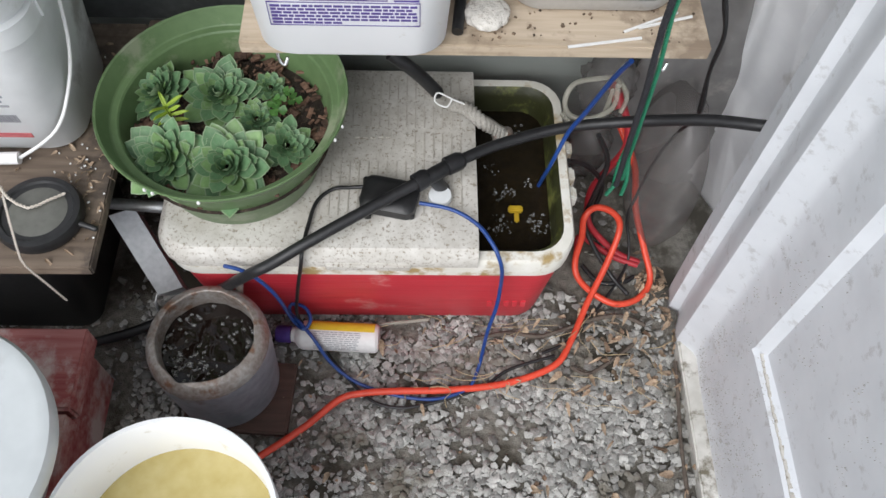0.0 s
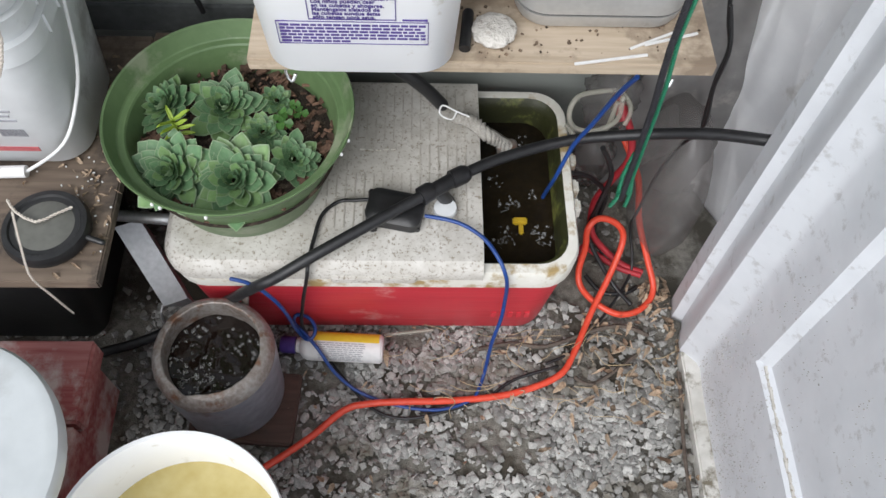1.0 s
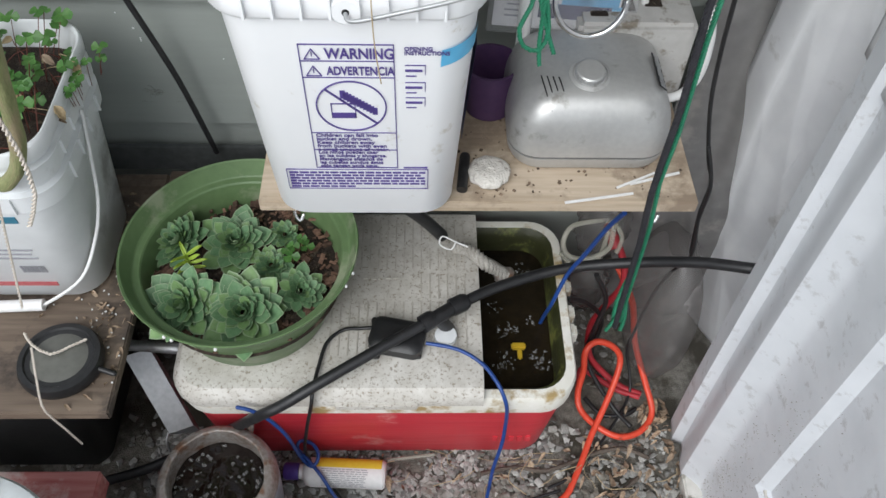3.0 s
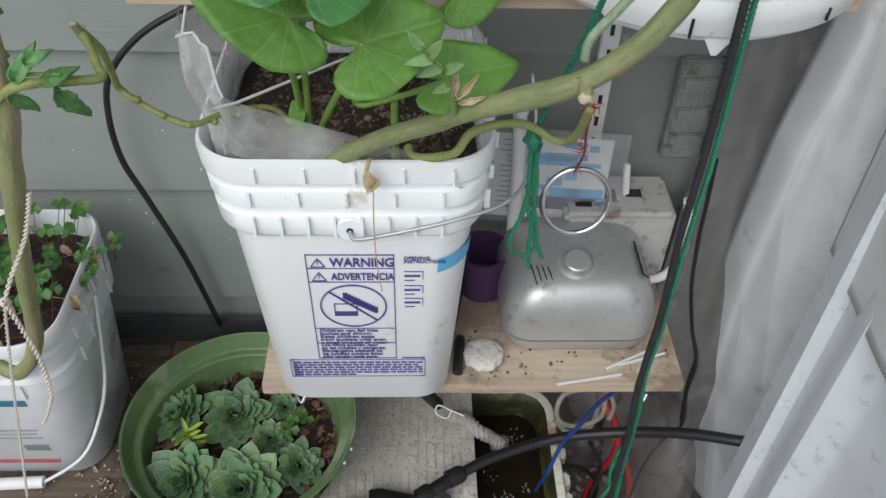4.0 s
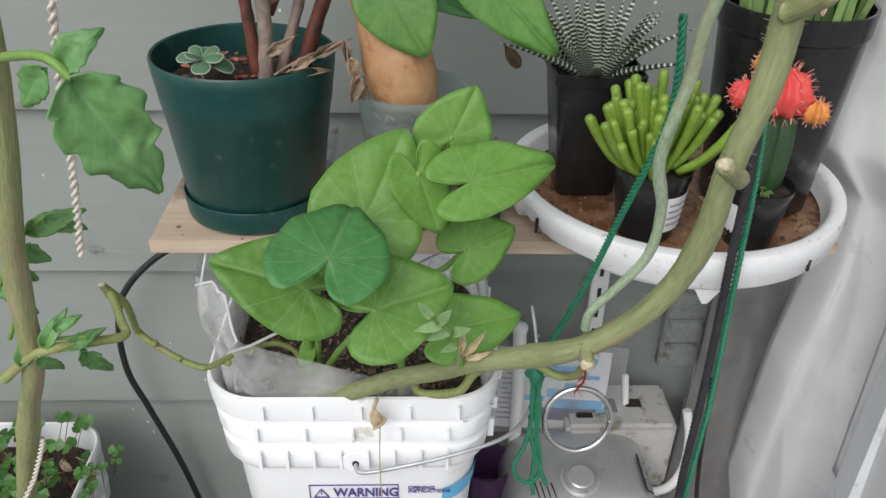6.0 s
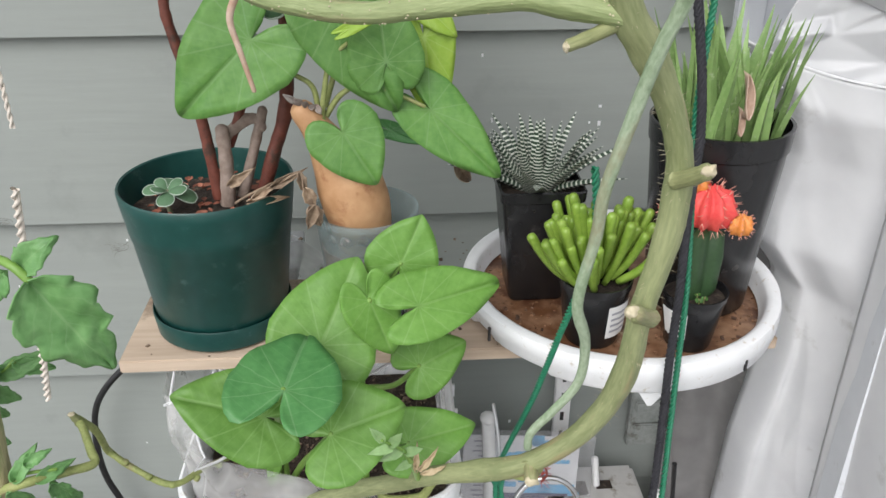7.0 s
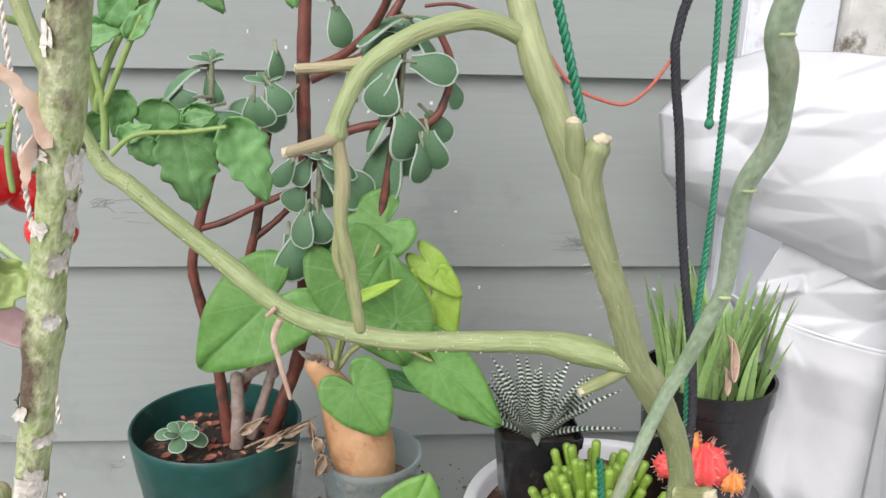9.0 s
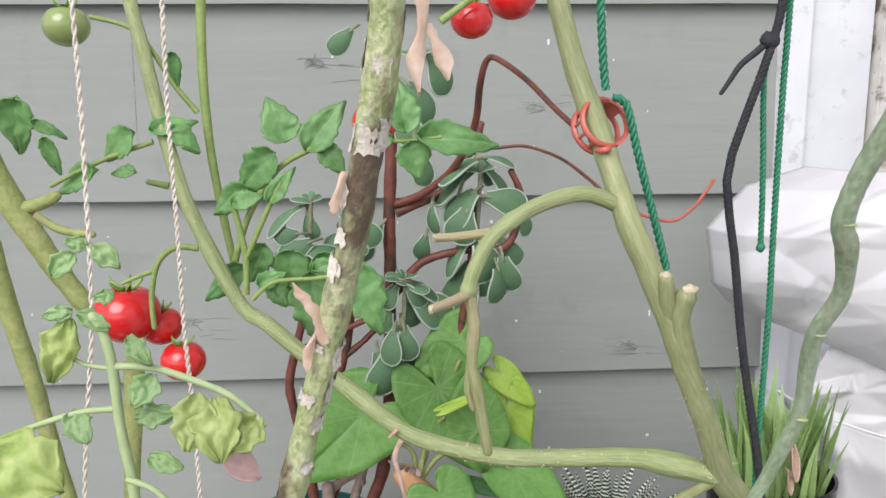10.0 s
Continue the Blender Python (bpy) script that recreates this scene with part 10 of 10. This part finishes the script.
def upper_tomato():
    t = thing("tomato_truss", "leafy tomato growth with ripe red fruit tied to twine", "tomato plant", at=(-0.15, -0.40, 1.45))
    stems = (([(-0.093, -0.400, 1.740), (-0.095, -0.400, 1.682), (-0.093, -0.400, 1.630), (-0.087, -0.400, 1.584), (-0.081, -0.400, 1.548)], 0.0042), ([(-0.077, -0.420, 1.554), (-0.066, -0.420, 1.586), (-0.046, -0.420, 1.616), (-0.024, -0.420, 1.629)], 0.0030),
             ([(-0.100, -0.400, 1.653), (-0.114, -0.400, 1.671), (-0.127, -0.400, 1.693), (-0.140, -0.400, 1.708), (-0.165, -0.400, 1.715)], 0.0024), ([(-0.125, -0.390, 1.603), (-0.139, -0.390, 1.606)], 0.0032), ([(-0.110, -0.380, 1.557), (-0.126, -0.380, 1.558), (-0.139, -0.380, 1.547), (-0.145, -0.380, 1.524), (-0.145, -0.380, 1.499)], 0.0030),
             ([(-0.143, -0.380, 1.541), (-0.157, -0.380, 1.536), (-0.166, -0.380, 1.532)], 0.0022), ([(-0.125, -0.420, 1.635), (-0.151, -0.420, 1.626), (-0.170, -0.420, 1.618), (-0.192, -0.420, 1.607)], 0.0022), ([(-0.061, -0.450, 1.536), (-0.047, -0.450, 1.547), (-0.020, -0.450, 1.549), (0.001, -0.450, 1.552)], 0.0020),
             ([(0.016, -0.500, 1.640), (0.032, -0.500, 1.638), (0.044, -0.500, 1.639), (0.057, -0.500, 1.640)], 0.0018), ([(-0.067, -0.440, 1.537), (-0.066, -0.440, 1.563), (-0.072, -0.440, 1.596)], 0.0030), ([(-0.065, -0.440, 1.562), (-0.054, -0.440, 1.585), (-0.042, -0.440, 1.609)], 0.0024), ([(0.061, -0.440, 1.708), (0.079, -0.440, 1.721), (0.093, -0.440, 1.731)], 0.0032))
    for pts, r in stems:
        tube("stem", pts, r * 0.8, M["vine_fresh"], t, r1=r * 0.6, knots=0.05)
    lf = (((-0.051, -0.440, 1.545), (-0.040, -0.445, 1.531), 0.016), ((-0.025, -0.440, 1.550), (-0.016, -0.450, 1.506), 0.036), ((0.001, -0.440, 1.552), (0.024, -0.450, 1.513), 0.030), ((-0.058, -0.440, 1.543), (-0.043, -0.445, 1.552), 0.013), ((-0.022, -0.440, 1.552), (-0.008, -0.445, 1.559), 0.014),
          ((-0.049, -0.440, 1.597), (-0.035, -0.445, 1.618), 0.013), ((-0.072, -0.440, 1.596), (-0.055, -0.445, 1.603), 0.014),
          ((-0.136, -0.420, 1.641), (-0.162, -0.420, 1.625), 0.022), ((-0.161, -0.420, 1.617), (-0.194, -0.420, 1.605), 0.018), ((-0.137, -0.420, 1.615), (-0.155, -0.420, 1.617), 0.010), ((-0.114, -0.420, 1.644), (-0.095, -0.420, 1.630), 0.016), ((-0.125, -0.420, 1.641), (-0.099, -0.420, 1.651), 0.014),
          ((-0.113, -0.410, 1.693), (-0.109, -0.410, 1.671), 0.010), ((-0.040, -0.420, 1.634), (-0.048, -0.425, 1.662), 0.026), ((-0.046, -0.420, 1.627), (-0.075, -0.425, 1.602), 0.026), ((-0.065, -0.420, 1.603), (-0.090, -0.425, 1.590), 0.020), ((-0.026, -0.420, 1.628), (-0.004, -0.425, 1.660), 0.024), ((-0.018, -0.420, 1.630), (-0.001, -0.425, 1.616), 0.018), ((-0.068, -0.420, 1.552), (-0.100, -0.425, 1.531), 0.018),
          ((0.044, -0.500, 1.638), (0.089, -0.505, 1.641), 0.022), ((0.039, -0.500, 1.638), (0.046, -0.505, 1.619), 0.022), ((0.037, -0.500, 1.643), (0.035, -0.505, 1.671), 0.020), ((0.029, -0.500, 1.640), (0.016, -0.505, 1.638), 0.012),
          ((-0.194, -0.450, 1.665), (-0.201, -0.450, 1.629), 0.024), ((-0.188, -0.450, 1.648), (-0.169, -0.450, 1.642), 0.008), ((-0.182, -0.450, 1.641), (-0.174, -0.450, 1.617), 0.010),
          ((-0.054, -0.430, 1.569), (-0.066, -0.435, 1.544), 0.020), ((-0.036, -0.430, 1.565), (-0.042, -0.435, 1.536), 0.026), ((-0.022, -0.430, 1.561), (-0.007, -0.435, 1.535), 0.022), ((0.008, -0.430, 1.549), (0.015, -0.435, 1.519), 0.022))
    for i, (b, e, w) in enumerate(lf):
        leaf("leaf", b, e, (0.15, -0.9, 0.45), w, M["tomato_leaf"], t, kind="lobed" if w > 0.028 else "serrate", nu=6, nv=26, seed=i + 50, cup=0.22)

    def fruit(at, r, mat, label):
        f = thing("tomato" if mat == "tomato" else "green_tomato", label, "tomato", at=at, group="tomatoes on the vine")
        prof = []
        for k in range(19):
            th = math.pi * k / 18
            q = r * (1 - 0.10 * math.exp(-(th / 0.4) ** 2))
            prof.append((max(0.0002, q * math.sin(th)), 0.90 * q * math.cos(th) - (0.14 * r * math.exp(-(th / 0.35) ** 2))))
        v, fc, n = lathe_data(prof, 40, at, 0.006)
        link_mesh("flesh", v, fc, M[mat], f, sharp=180)
        for k in range(5):
            a = k * 1.257 + 0.3
            b = Vector(at) + Vector((0, 0, r * 0.80))
            leaf("sepal", b, b + Vector((math.cos(a), math.sin(a), 0.15)) * r * 0.55, (0, 0, 1), r * 0.16, M["stalk"], f, kind="oval", nu=2, nv=5, cup=-0.4)

    fruit((-0.170, -0.360, 1.505), 0.0245, "tomato", "ripe round red tomato on the truss")
    fruit((-0.150, -0.345, 1.491), 0.0165, "tomato", "ripe red tomato with a brown split")
    fruit((-0.130, -0.365, 1.469), 0.0168, "tomato", "small ripe red tomato low on the truss")
    fruit((0.082, -0.420, 1.711), 0.0138, "tomato", "ripe red tomato on the upper truss")
    fruit((0.111, -0.400, 1.727), 0.0165, "tomato", "ripe red tomato beside another on the upper truss")
    fruit((0.019, -0.430, 1.647), 0.0150, "tomato", "ripe red tomato half hidden by leaves")
    fruit((-0.162, -0.450, 1.705), 0.0135, "green_fruit", "unripe pale green tomato")
    for pts, nm in (([(-0.102, -0.470, 1.763), (-0.100, -0.470, 1.718), (-0.101, -0.470, 1.654), (-0.100, -0.470, 1.587), (-0.100, -0.470, 1.524), (-0.098, -0.470, 1.480), (-0.097, -0.470, 1.419), (-0.097, -0.470, 1.384)], "long white twisted twine hanging among the tomatoes"), ([(-0.094, -0.620, 1.733), (-0.095, -0.620, 1.701), (-0.095, -0.620, 1.666), (-0.096, -0.620, 1.627), (-0.097, -0.620, 1.594), (-0.099, -0.620, 1.562), (-0.104, -0.620, 1.527), (-0.108, -0.620, 1.490), (-0.110, -0.620, 1.468)], "white twine strung close to the old stem")):
        s = thing("support_twine", nm, "twine", at=pts[0] if isinstance(pts[0], tuple) else (0, 0, 1.6))
        twisted_rope("twine", pts, 0.0015 if "long" in nm else 0.0011, M["twine"], s, 2, 0.011)
    # pale, half-wilted growth near the camera's end
    p = thing("wilting_shoots", "pale yellow-green wilting tomato shoots with flower buds", "tomato plant", at=(-0.1, -0.65, 1.45))
    for pts, r, m in (([(-0.073, -0.660, 1.490), (-0.073, -0.660, 1.514), (-0.076, -0.660, 1.538), (-0.077, -0.660, 1.561), (-0.079, -0.660, 1.574), (-0.083, -0.660, 1.583)], 0.0030, "tomato_pale_stem"), ([(-0.076, -0.660, 1.563), (-0.062, -0.660, 1.562), (-0.048, -0.660, 1.557), (-0.035, -0.660, 1.551), (-0.027, -0.660, 1.544), (-0.021, -0.660, 1.538)], 0.0020, "tomato_pale_stem"),
                      ([(-0.076, -0.660, 1.562), (-0.087, -0.660, 1.564), (-0.093, -0.660, 1.568)], 0.0014, "tomato_pale_stem"), ([(-0.078, -0.660, 1.546), (-0.091, -0.660, 1.545), (-0.108, -0.660, 1.540), (-0.121, -0.660, 1.535)], 0.0018, "tomato_pale_stem"), ([(-0.072, -0.670, 1.522), (-0.063, -0.670, 1.518), (-0.057, -0.670, 1.512)], 0.0018, "tomato_pale_stem"),
                      ([(-0.155, -0.580, 1.637), (-0.145, -0.580, 1.616), (-0.136, -0.580, 1.600), (-0.127, -0.580, 1.584), (-0.116, -0.580, 1.567)], 0.0075, "vine"), ([(-0.140, -0.580, 1.613), (-0.130, -0.580, 1.616), (-0.124, -0.580, 1.619)], 0.004, "vine"), ([(-0.147, -0.600, 1.601), (-0.141, -0.600, 1.568), (-0.134, -0.600, 1.536), (-0.129, -0.600, 1.508), (-0.122, -0.600, 1.474)], 0.0052, "vine"), ([(-0.095, -0.580, 1.539), (-0.098, -0.580, 1.504), (-0.102, -0.580, 1.463)], 0.0056, "vine"), ([(-0.126, -0.600, 1.613), (-0.115, -0.600, 1.606), (-0.102, -0.600, 1.604)], 0.0028, "vine")):
        tube("stem", pts, r * (0.72 if r < 0.0035 else 0.9), M[m], p, r1=r * 0.6, knots=0.06)
    pl = (((-0.091, -0.660, 1.582), (-0.100, -0.670, 1.558), 0.018), ((-0.090, -0.660, 1.585), (-0.100, -0.665, 1.585), 0.008), ((-0.088, -0.660, 1.584), (-0.076, -0.665, 1.580), 0.009), ((-0.088, -0.660, 1.607), (-0.096, -0.665, 1.599), 0.011), ((-0.081, -0.660, 1.610), (-0.070, -0.665, 1.603), 0.010), ((-0.083, -0.660, 1.609), (-0.088, -0.665, 1.613), 0.008),
          ((-0.046, -0.660, 1.551), (-0.048, -0.675, 1.534), 0.020), ((-0.040, -0.660, 1.549), (-0.035, -0.680, 1.534), 0.024), ((-0.023, -0.660, 1.541), (-0.033, -0.675, 1.534), 0.018), ((-0.062, -0.660, 1.559), (-0.068, -0.670, 1.551), 0.014), ((-0.071, -0.660, 1.574), (-0.061, -0.670, 1.568), 0.010), ((-0.121, -0.670, 1.537), (-0.093, -0.680, 1.522), 0.034), ((-0.070, -0.660, 1.542), (-0.054, -0.665, 1.546), 0.012), ((-0.066, -0.660, 1.526), (-0.053, -0.665, 1.523), 0.010), ((-0.094, -0.660, 1.545), (-0.086, -0.670, 1.538), 0.013), ((-0.078, -0.650, 1.588), (-0.084, -0.655, 1.589), 0.008))
    for i, (b, e, w) in enumerate(pl):
        leaf("wilted_leaf", b, Vector(b).lerp(Vector(e), 0.9), (0.15, -0.9, 0.4), w * 0.78, M["tomato_wilted"] if i in (0, 6, 7, 8, 11) else M["tomato_pale"], p, kind="wilted", nu=7, nv=14, seed=i + 90, cup=0.3)
    leaf("pink_dry_leaf", (-0.039, -0.650, 1.525), (-0.026, -0.655, 1.512), (0, -1, 0.2), 0.012, M["pink_leaf"], p, kind="oval", cup=0.3, label="pink papery dry leaf")


M["tomato_pale_stem"] = material("pale_green_stem", (0.30, 0.40, 0.19), (0.38, 0.47, 0.25), 24, 0.6, 0.1)
M["pink_leaf"] = material("pink_papery_leaf", (0.55, 0.36, 0.36), (0.66, 0.48, 0.46), 40, 0.8, 0.2, leafy=0.2)
upper_tomato()


# ---- ropes, clip and wires ----
def ropes():
    g = thing("green_rope", "green twisted nylon rope hanging down past the tray", "rope", at=(0.33, -0.36, 0.2))
    twisted_rope("rope", [(0.329, -0.338, 1.793), (0.331, -0.339, 1.732), (0.329, -0.341, 1.669), (0.328, -0.343, 1.583), (0.328, -0.344, 1.526), (0.327, -0.347, 1.483), (0.321, -0.357, 1.410), (0.317, -0.365, 1.350), (0.320, -0.374, 1.285), (0.323, -0.383, 1.217), (0.323, -0.388, 1.162), (0.323, -0.395, 1.083), (0.323, -0.401, 1.013), (0.323, -0.399, 0.918), (0.328, -0.394, 0.807), (0.327, -0.392, 0.738), (0.336, -0.384, 0.662), (0.346, -0.366, 0.543), (0.359, -0.342, 0.411)], 0.0026, M["green_rope"], g, 3, 0.013)
    for pts in ([(0.411, -0.202, 0.280), (0.414, -0.208, 0.230), (0.396, -0.219, 0.190)], [(0.416, -0.205, 0.270), (0.423, -0.212, 0.220), (0.420, -0.218, 0.190)], [(0.413, -0.196, 0.300), (0.406, -0.201, 0.250), (0.407, -0.209, 0.200)]):
        twisted_rope("frayed_end", pts, 0.0036, M["green_rope"], g, 3, 0.02)
    k = thing("black_rope", "black woven rope hanging beside the green rope", "rope", at=(0.33, -0.37, 0.3))
    twisted_rope("rope", [(0.325, -0.348, 1.763), (0.318, -0.350, 1.715), (0.306, -0.351, 1.674), (0.293, -0.352, 1.636), (0.284, -0.353, 1.597), (0.293, -0.354, 1.540), (0.300, -0.357, 1.482), (0.307, -0.363, 1.429), (0.315, -0.369, 1.380), (0.319, -0.375, 1.332), (0.316, -0.381, 1.279), (0.316, -0.388, 1.215), (0.314, -0.394, 1.159), (0.314, -0.400, 1.087), (0.313, -0.406, 1.023), (0.313, -0.406, 0.946), (0.318, -0.403, 0.862), (0.319, -0.402, 0.823), (0.320, -0.398, 0.729), (0.330, -0.387, 0.635), (0.338, -0.373, 0.537), (0.351, -0.350, 0.409)], 0.0033, M["black_rope"], k, 5, 0.022)
    tube("knot_tail", [(0.315, -0.350, 1.705), (0.303, -0.350, 1.694), (0.291, -0.350, 1.684), (0.283, -0.350, 1.672), (0.277, -0.350, 1.663)], 0.0030, M["black_rope"], k, r1=0.0016)
    blob("knot", (0.312, -0.350, 1.702), 0.0065, M["black_rope"], k, (1.2, 0.9, 1), 3, 0.3, 2)
    e = thing("green_rope_end", "short free end of green rope below the knot", "rope", at=(0.32, -0.34, 1.54))
    twisted_rope("rope", [(0.317, -0.342, 1.703), (0.313, -0.342, 1.674), (0.316, -0.342, 1.622), (0.318, -0.342, 1.578), (0.319, -0.342, 1.542)], 0.0024, M["green_rope"], e, 3, 0.013)
    blob("end_knot", (0.319, -0.342, 1.543), 0.0036, M["green_rope"], e, (1, 1, 1.2), 1, 0.2, 2)
    v = thing("green_tie_rope", "green rope holding up the tomato vine", "rope", at=(0.15, -0.54, 1.7))
    twisted_rope("rope", [(0.134, -0.540, 1.750), (0.136, -0.540, 1.710), (0.138, -0.540, 1.682), (0.140, -0.540, 1.665)], 0.0023, M["green_rope"], v, 3, 0.012)
    twisted_rope("rope", [(0.144, -0.540, 1.661), (0.151, -0.540, 1.658), (0.157, -0.540, 1.636), (0.164, -0.540, 1.612), (0.171, -0.540, 1.588), (0.176, -0.540, 1.570)], 0.0023, M["green_rope"], v, 3, 0.012)
    w = thing("green_tie_rope", "green rope knotted to the low shoot of the vine", "rope", at=(0.2, -0.33, 0.95))
    twisted_rope("rope", [(0.221, -0.470, 1.353), (0.226, -0.465, 1.322), (0.229, -0.455, 1.289), (0.226, -0.445, 1.260), (0.220, -0.420, 1.205), (0.213, -0.380, 1.120), (0.202, -0.345, 1.045), (0.192, -0.325, 0.991)], 0.0025, M["green_rope"], w, 3, 0.013)
    for pts in ([(0.193, -0.320, 0.991), (0.193, -0.320, 0.959), (0.195, -0.320, 0.924), (0.190, -0.320, 0.888), (0.182, -0.320, 0.865), (0.188, -0.320, 0.845), (0.203, -0.320, 0.841), (0.209, -0.320, 0.865), (0.201, -0.320, 0.910), (0.198, -0.320, 0.952), (0.201, -0.320, 0.979)], [(0.195, -0.320, 0.978), (0.201, -0.320, 0.945), (0.202, -0.320, 0.895), (0.202, -0.320, 0.849), (0.205, -0.320, 0.823)], [(0.194, -0.320, 0.965), (0.195, -0.320, 0.910), (0.207, -0.320, 0.865), (0.217, -0.320, 0.837)]):
        twisted_rope("loop", pts, 0.0023, M["green_rope"], w, 3, 0.013)
    blob("knot", (0.193, -0.325, 0.987), 0.0085, M["green_rope"], w, (0.9, 0.9, 1.3), 4, 0.5, 3)
    c = thing("vine_clip", "terracotta plastic vine clip round the tomato stem", "clip", at=(0.14, -0.53, 1.655))
    # a loose ring, tipped out of square with the stem that it holds
    ctr = Vector((0.1393, -0.534, 1.6465))
    ax = Vector((0.28, -0.86, 0.42)).normalized()
    s = Vector((0, 0, 1)).cross(ax).normalized()
    o = ax.cross(s)

    def hoop(a, off, r=0.0130):
        return ctr + ax * off + s * (r * math.cos(a)) + o * (r * math.sin(a))

    for off in (-0.0048, 0.0048):
        tube("band", [hoop(radians(70 + 15 * q), off) for q in range(15)], 0.0017, M["clip"], c, step=2, sides=6)
    for q in range(7):
        a = radians(82 + 30 * q)
        rod("rung", hoop(a, -0.0045), hoop(a, 0.0045), 0.0009, M["clip"], c, sides=5)

    def plate(a0, a1, lo, hi):
        vs, fs = [], []
        for k in range(9):
            a = a0 + (a1 - a0) * k / 8
            vs += [hoop(a, lo, 0.0121), hoop(a, hi, 0.0121), hoop(a, hi, 0.0139), hoop(a, lo, 0.0139)]
        for k in range(8):
            fs += [(4 * k + i, 4 * k + (i + 1) % 4, 4 * k + 4 + (i + 1) % 4, 4 * k + 4 + i) for i in range(4)]
        fs += [(3, 2, 1, 0), (32, 33, 34, 35)]
        link_mesh("closing_plate", vs, fs, M["clip"], c)

    plate(radians(-75), radians(-32), -0.006, 0.006)
    plate(radians(28), radians(76), -0.006, 0.006)
    plate(radians(-32), radians(28), -0.006, -0.0035)
    plate(radians(-32), radians(28), 0.0035, 0.006)
    tube("latch", [hoop(radians(262), 0.005, 0.0142), hoop(radians(256), 0.008, 0.0165), hoop(radians(248), 0.006, 0.0170), hoop(radians(246), 0.002, 0.0152)], 0.0017, M["clip"], c, sides=6)
    r = thing("red_wire", "thin red-brown stem bent over towards the clip", "stem", at=(0.1, -0.3, 1.6))
    tube("stem", [(0.031, -0.225, 1.566), (0.054, -0.235, 1.576), (0.076, -0.250, 1.594), (0.091, -0.270, 1.618), (0.098, -0.290, 1.644), (0.099, -0.310, 1.671), (0.103, -0.320, 1.689), (0.110, -0.330, 1.690), (0.124, -0.380, 1.674), (0.131, -0.450, 1.655), (0.132, -0.500, 1.646)], 0.0040, M["red_stem"], r, r1=0.0016)
    r2 = thing("red_wire", "thin orange-red wire hanging across the siding", "wire", at=(0.2, -0.3, 1.55))
    tube("wire", [(0.122, -0.240, 1.617), (0.145, -0.250, 1.619), (0.169, -0.280, 1.611), (0.179, -0.340, 1.600), (0.178, -0.400, 1.594)], 0.0014, M["red_stem"], r2)
    tube("wire", [(0.254, -0.1, 1.573), (0.26, -0.1, 1.564), (0.273, -0.1, 1.549), (0.291, -0.1, 1.537), (0.329, -0.1, 1.527), (0.351, -0.1, 1.539), (0.366, -0.1, 1.558), (0.375, -0.1, 1.572)], 0.0018, M["orange_wire"], r2)


M["orange_wire"] = material("orange_red_wire", (0.36, 0.085, 0.055), (0.46, 0.14, 0.10), 90, 0.7, 0.2)
ropes()


# ---- gravel, stone by stone ----
def gravel():
    rng = random.Random(100)
    shapes = []
    for k in range(14):
        bm = bmesh.new()
        for _ in range(13):
            v = Vector((rng.gauss(0, 1), rng.gauss(0, 1), rng.gauss(0, 1))).normalized()
            bm.verts.new((v.x, v.y * rng.uniform(0.6, 1), v.z * 0.46))
        hull = bmesh.ops.convex_hull(bm, input=list(bm.verts))
        loose = [v for v in bm.verts if not v.link_faces]
        bmesh.ops.delete(bm, geom=loose, context="VERTS")
        me = bpy.data.meshes.new("stone")
        finish(bm, me, 45)
        me.materials.append(M["stone"])
        shapes.append(me)
    data = [([v.co.copy() for v in me.vertices], [tuple(p.vertices) for p in me.polygons]) for me in shapes]

    def one(x, y, s):
        z = -0.004 + 0.007 * noise.noise(Vector((x * 6, y * 6, 0))) + s * 0.10
        return Matrix.Translation((x, y, z)) @ Euler((rng.uniform(-0.5, 0.5), rng.uniform(-0.5, 0.5), rng.uniform(0, 6.28))).to_matrix().to_4x4() @ Matrix.Scale(s, 4)

    n = 0
    while n < 300:
        x, y = rng.uniform(0.0, 0.53), rng.uniform(-0.70, -0.40)
        if noise.noise(Vector((x * 7, y * 7, 2))) > 0.10 and rng.random() < 0.7:
            continue
        piece("stone", shapes[n % 14], GROUND, one(x, y, rng.uniform(0.006, 0.0120)))
        n += 1
    heap = []
    for k in range(15500):
        x, y = (rng.uniform(-0.62, 0.53), rng.uniform(-1.05, 0.0)) if k < 4000 else (rng.uniform(-0.36, 0.53), rng.uniform(-0.80, -0.30))
        if noise.noise(Vector((x * 7, y * 7, 2))) + 0.4 * noise.noise(Vector((x * 25, y * 25, 5))) > 0.08 and rng.random() < 0.78:
            continue
        if x > 0.527 or (-0.24 < x < 0.30 and -0.33 < y < -0.08):
            continue
        s = rng.choice((rng.uniform(0.0026, 0.0050), rng.uniform(0.0055, 0.0115), rng.uniform(0.004, 0.0085)))
        m = one(x, y, s)
        v, f = data[rng.randrange(14)]
        heap.append(([m @ q for q in v], f))
    tagged(joined("loose_gravel", heap, M["stone"], GROUND, "loose grey crushed stone", sharp=45), kind="stuff")


gravel()
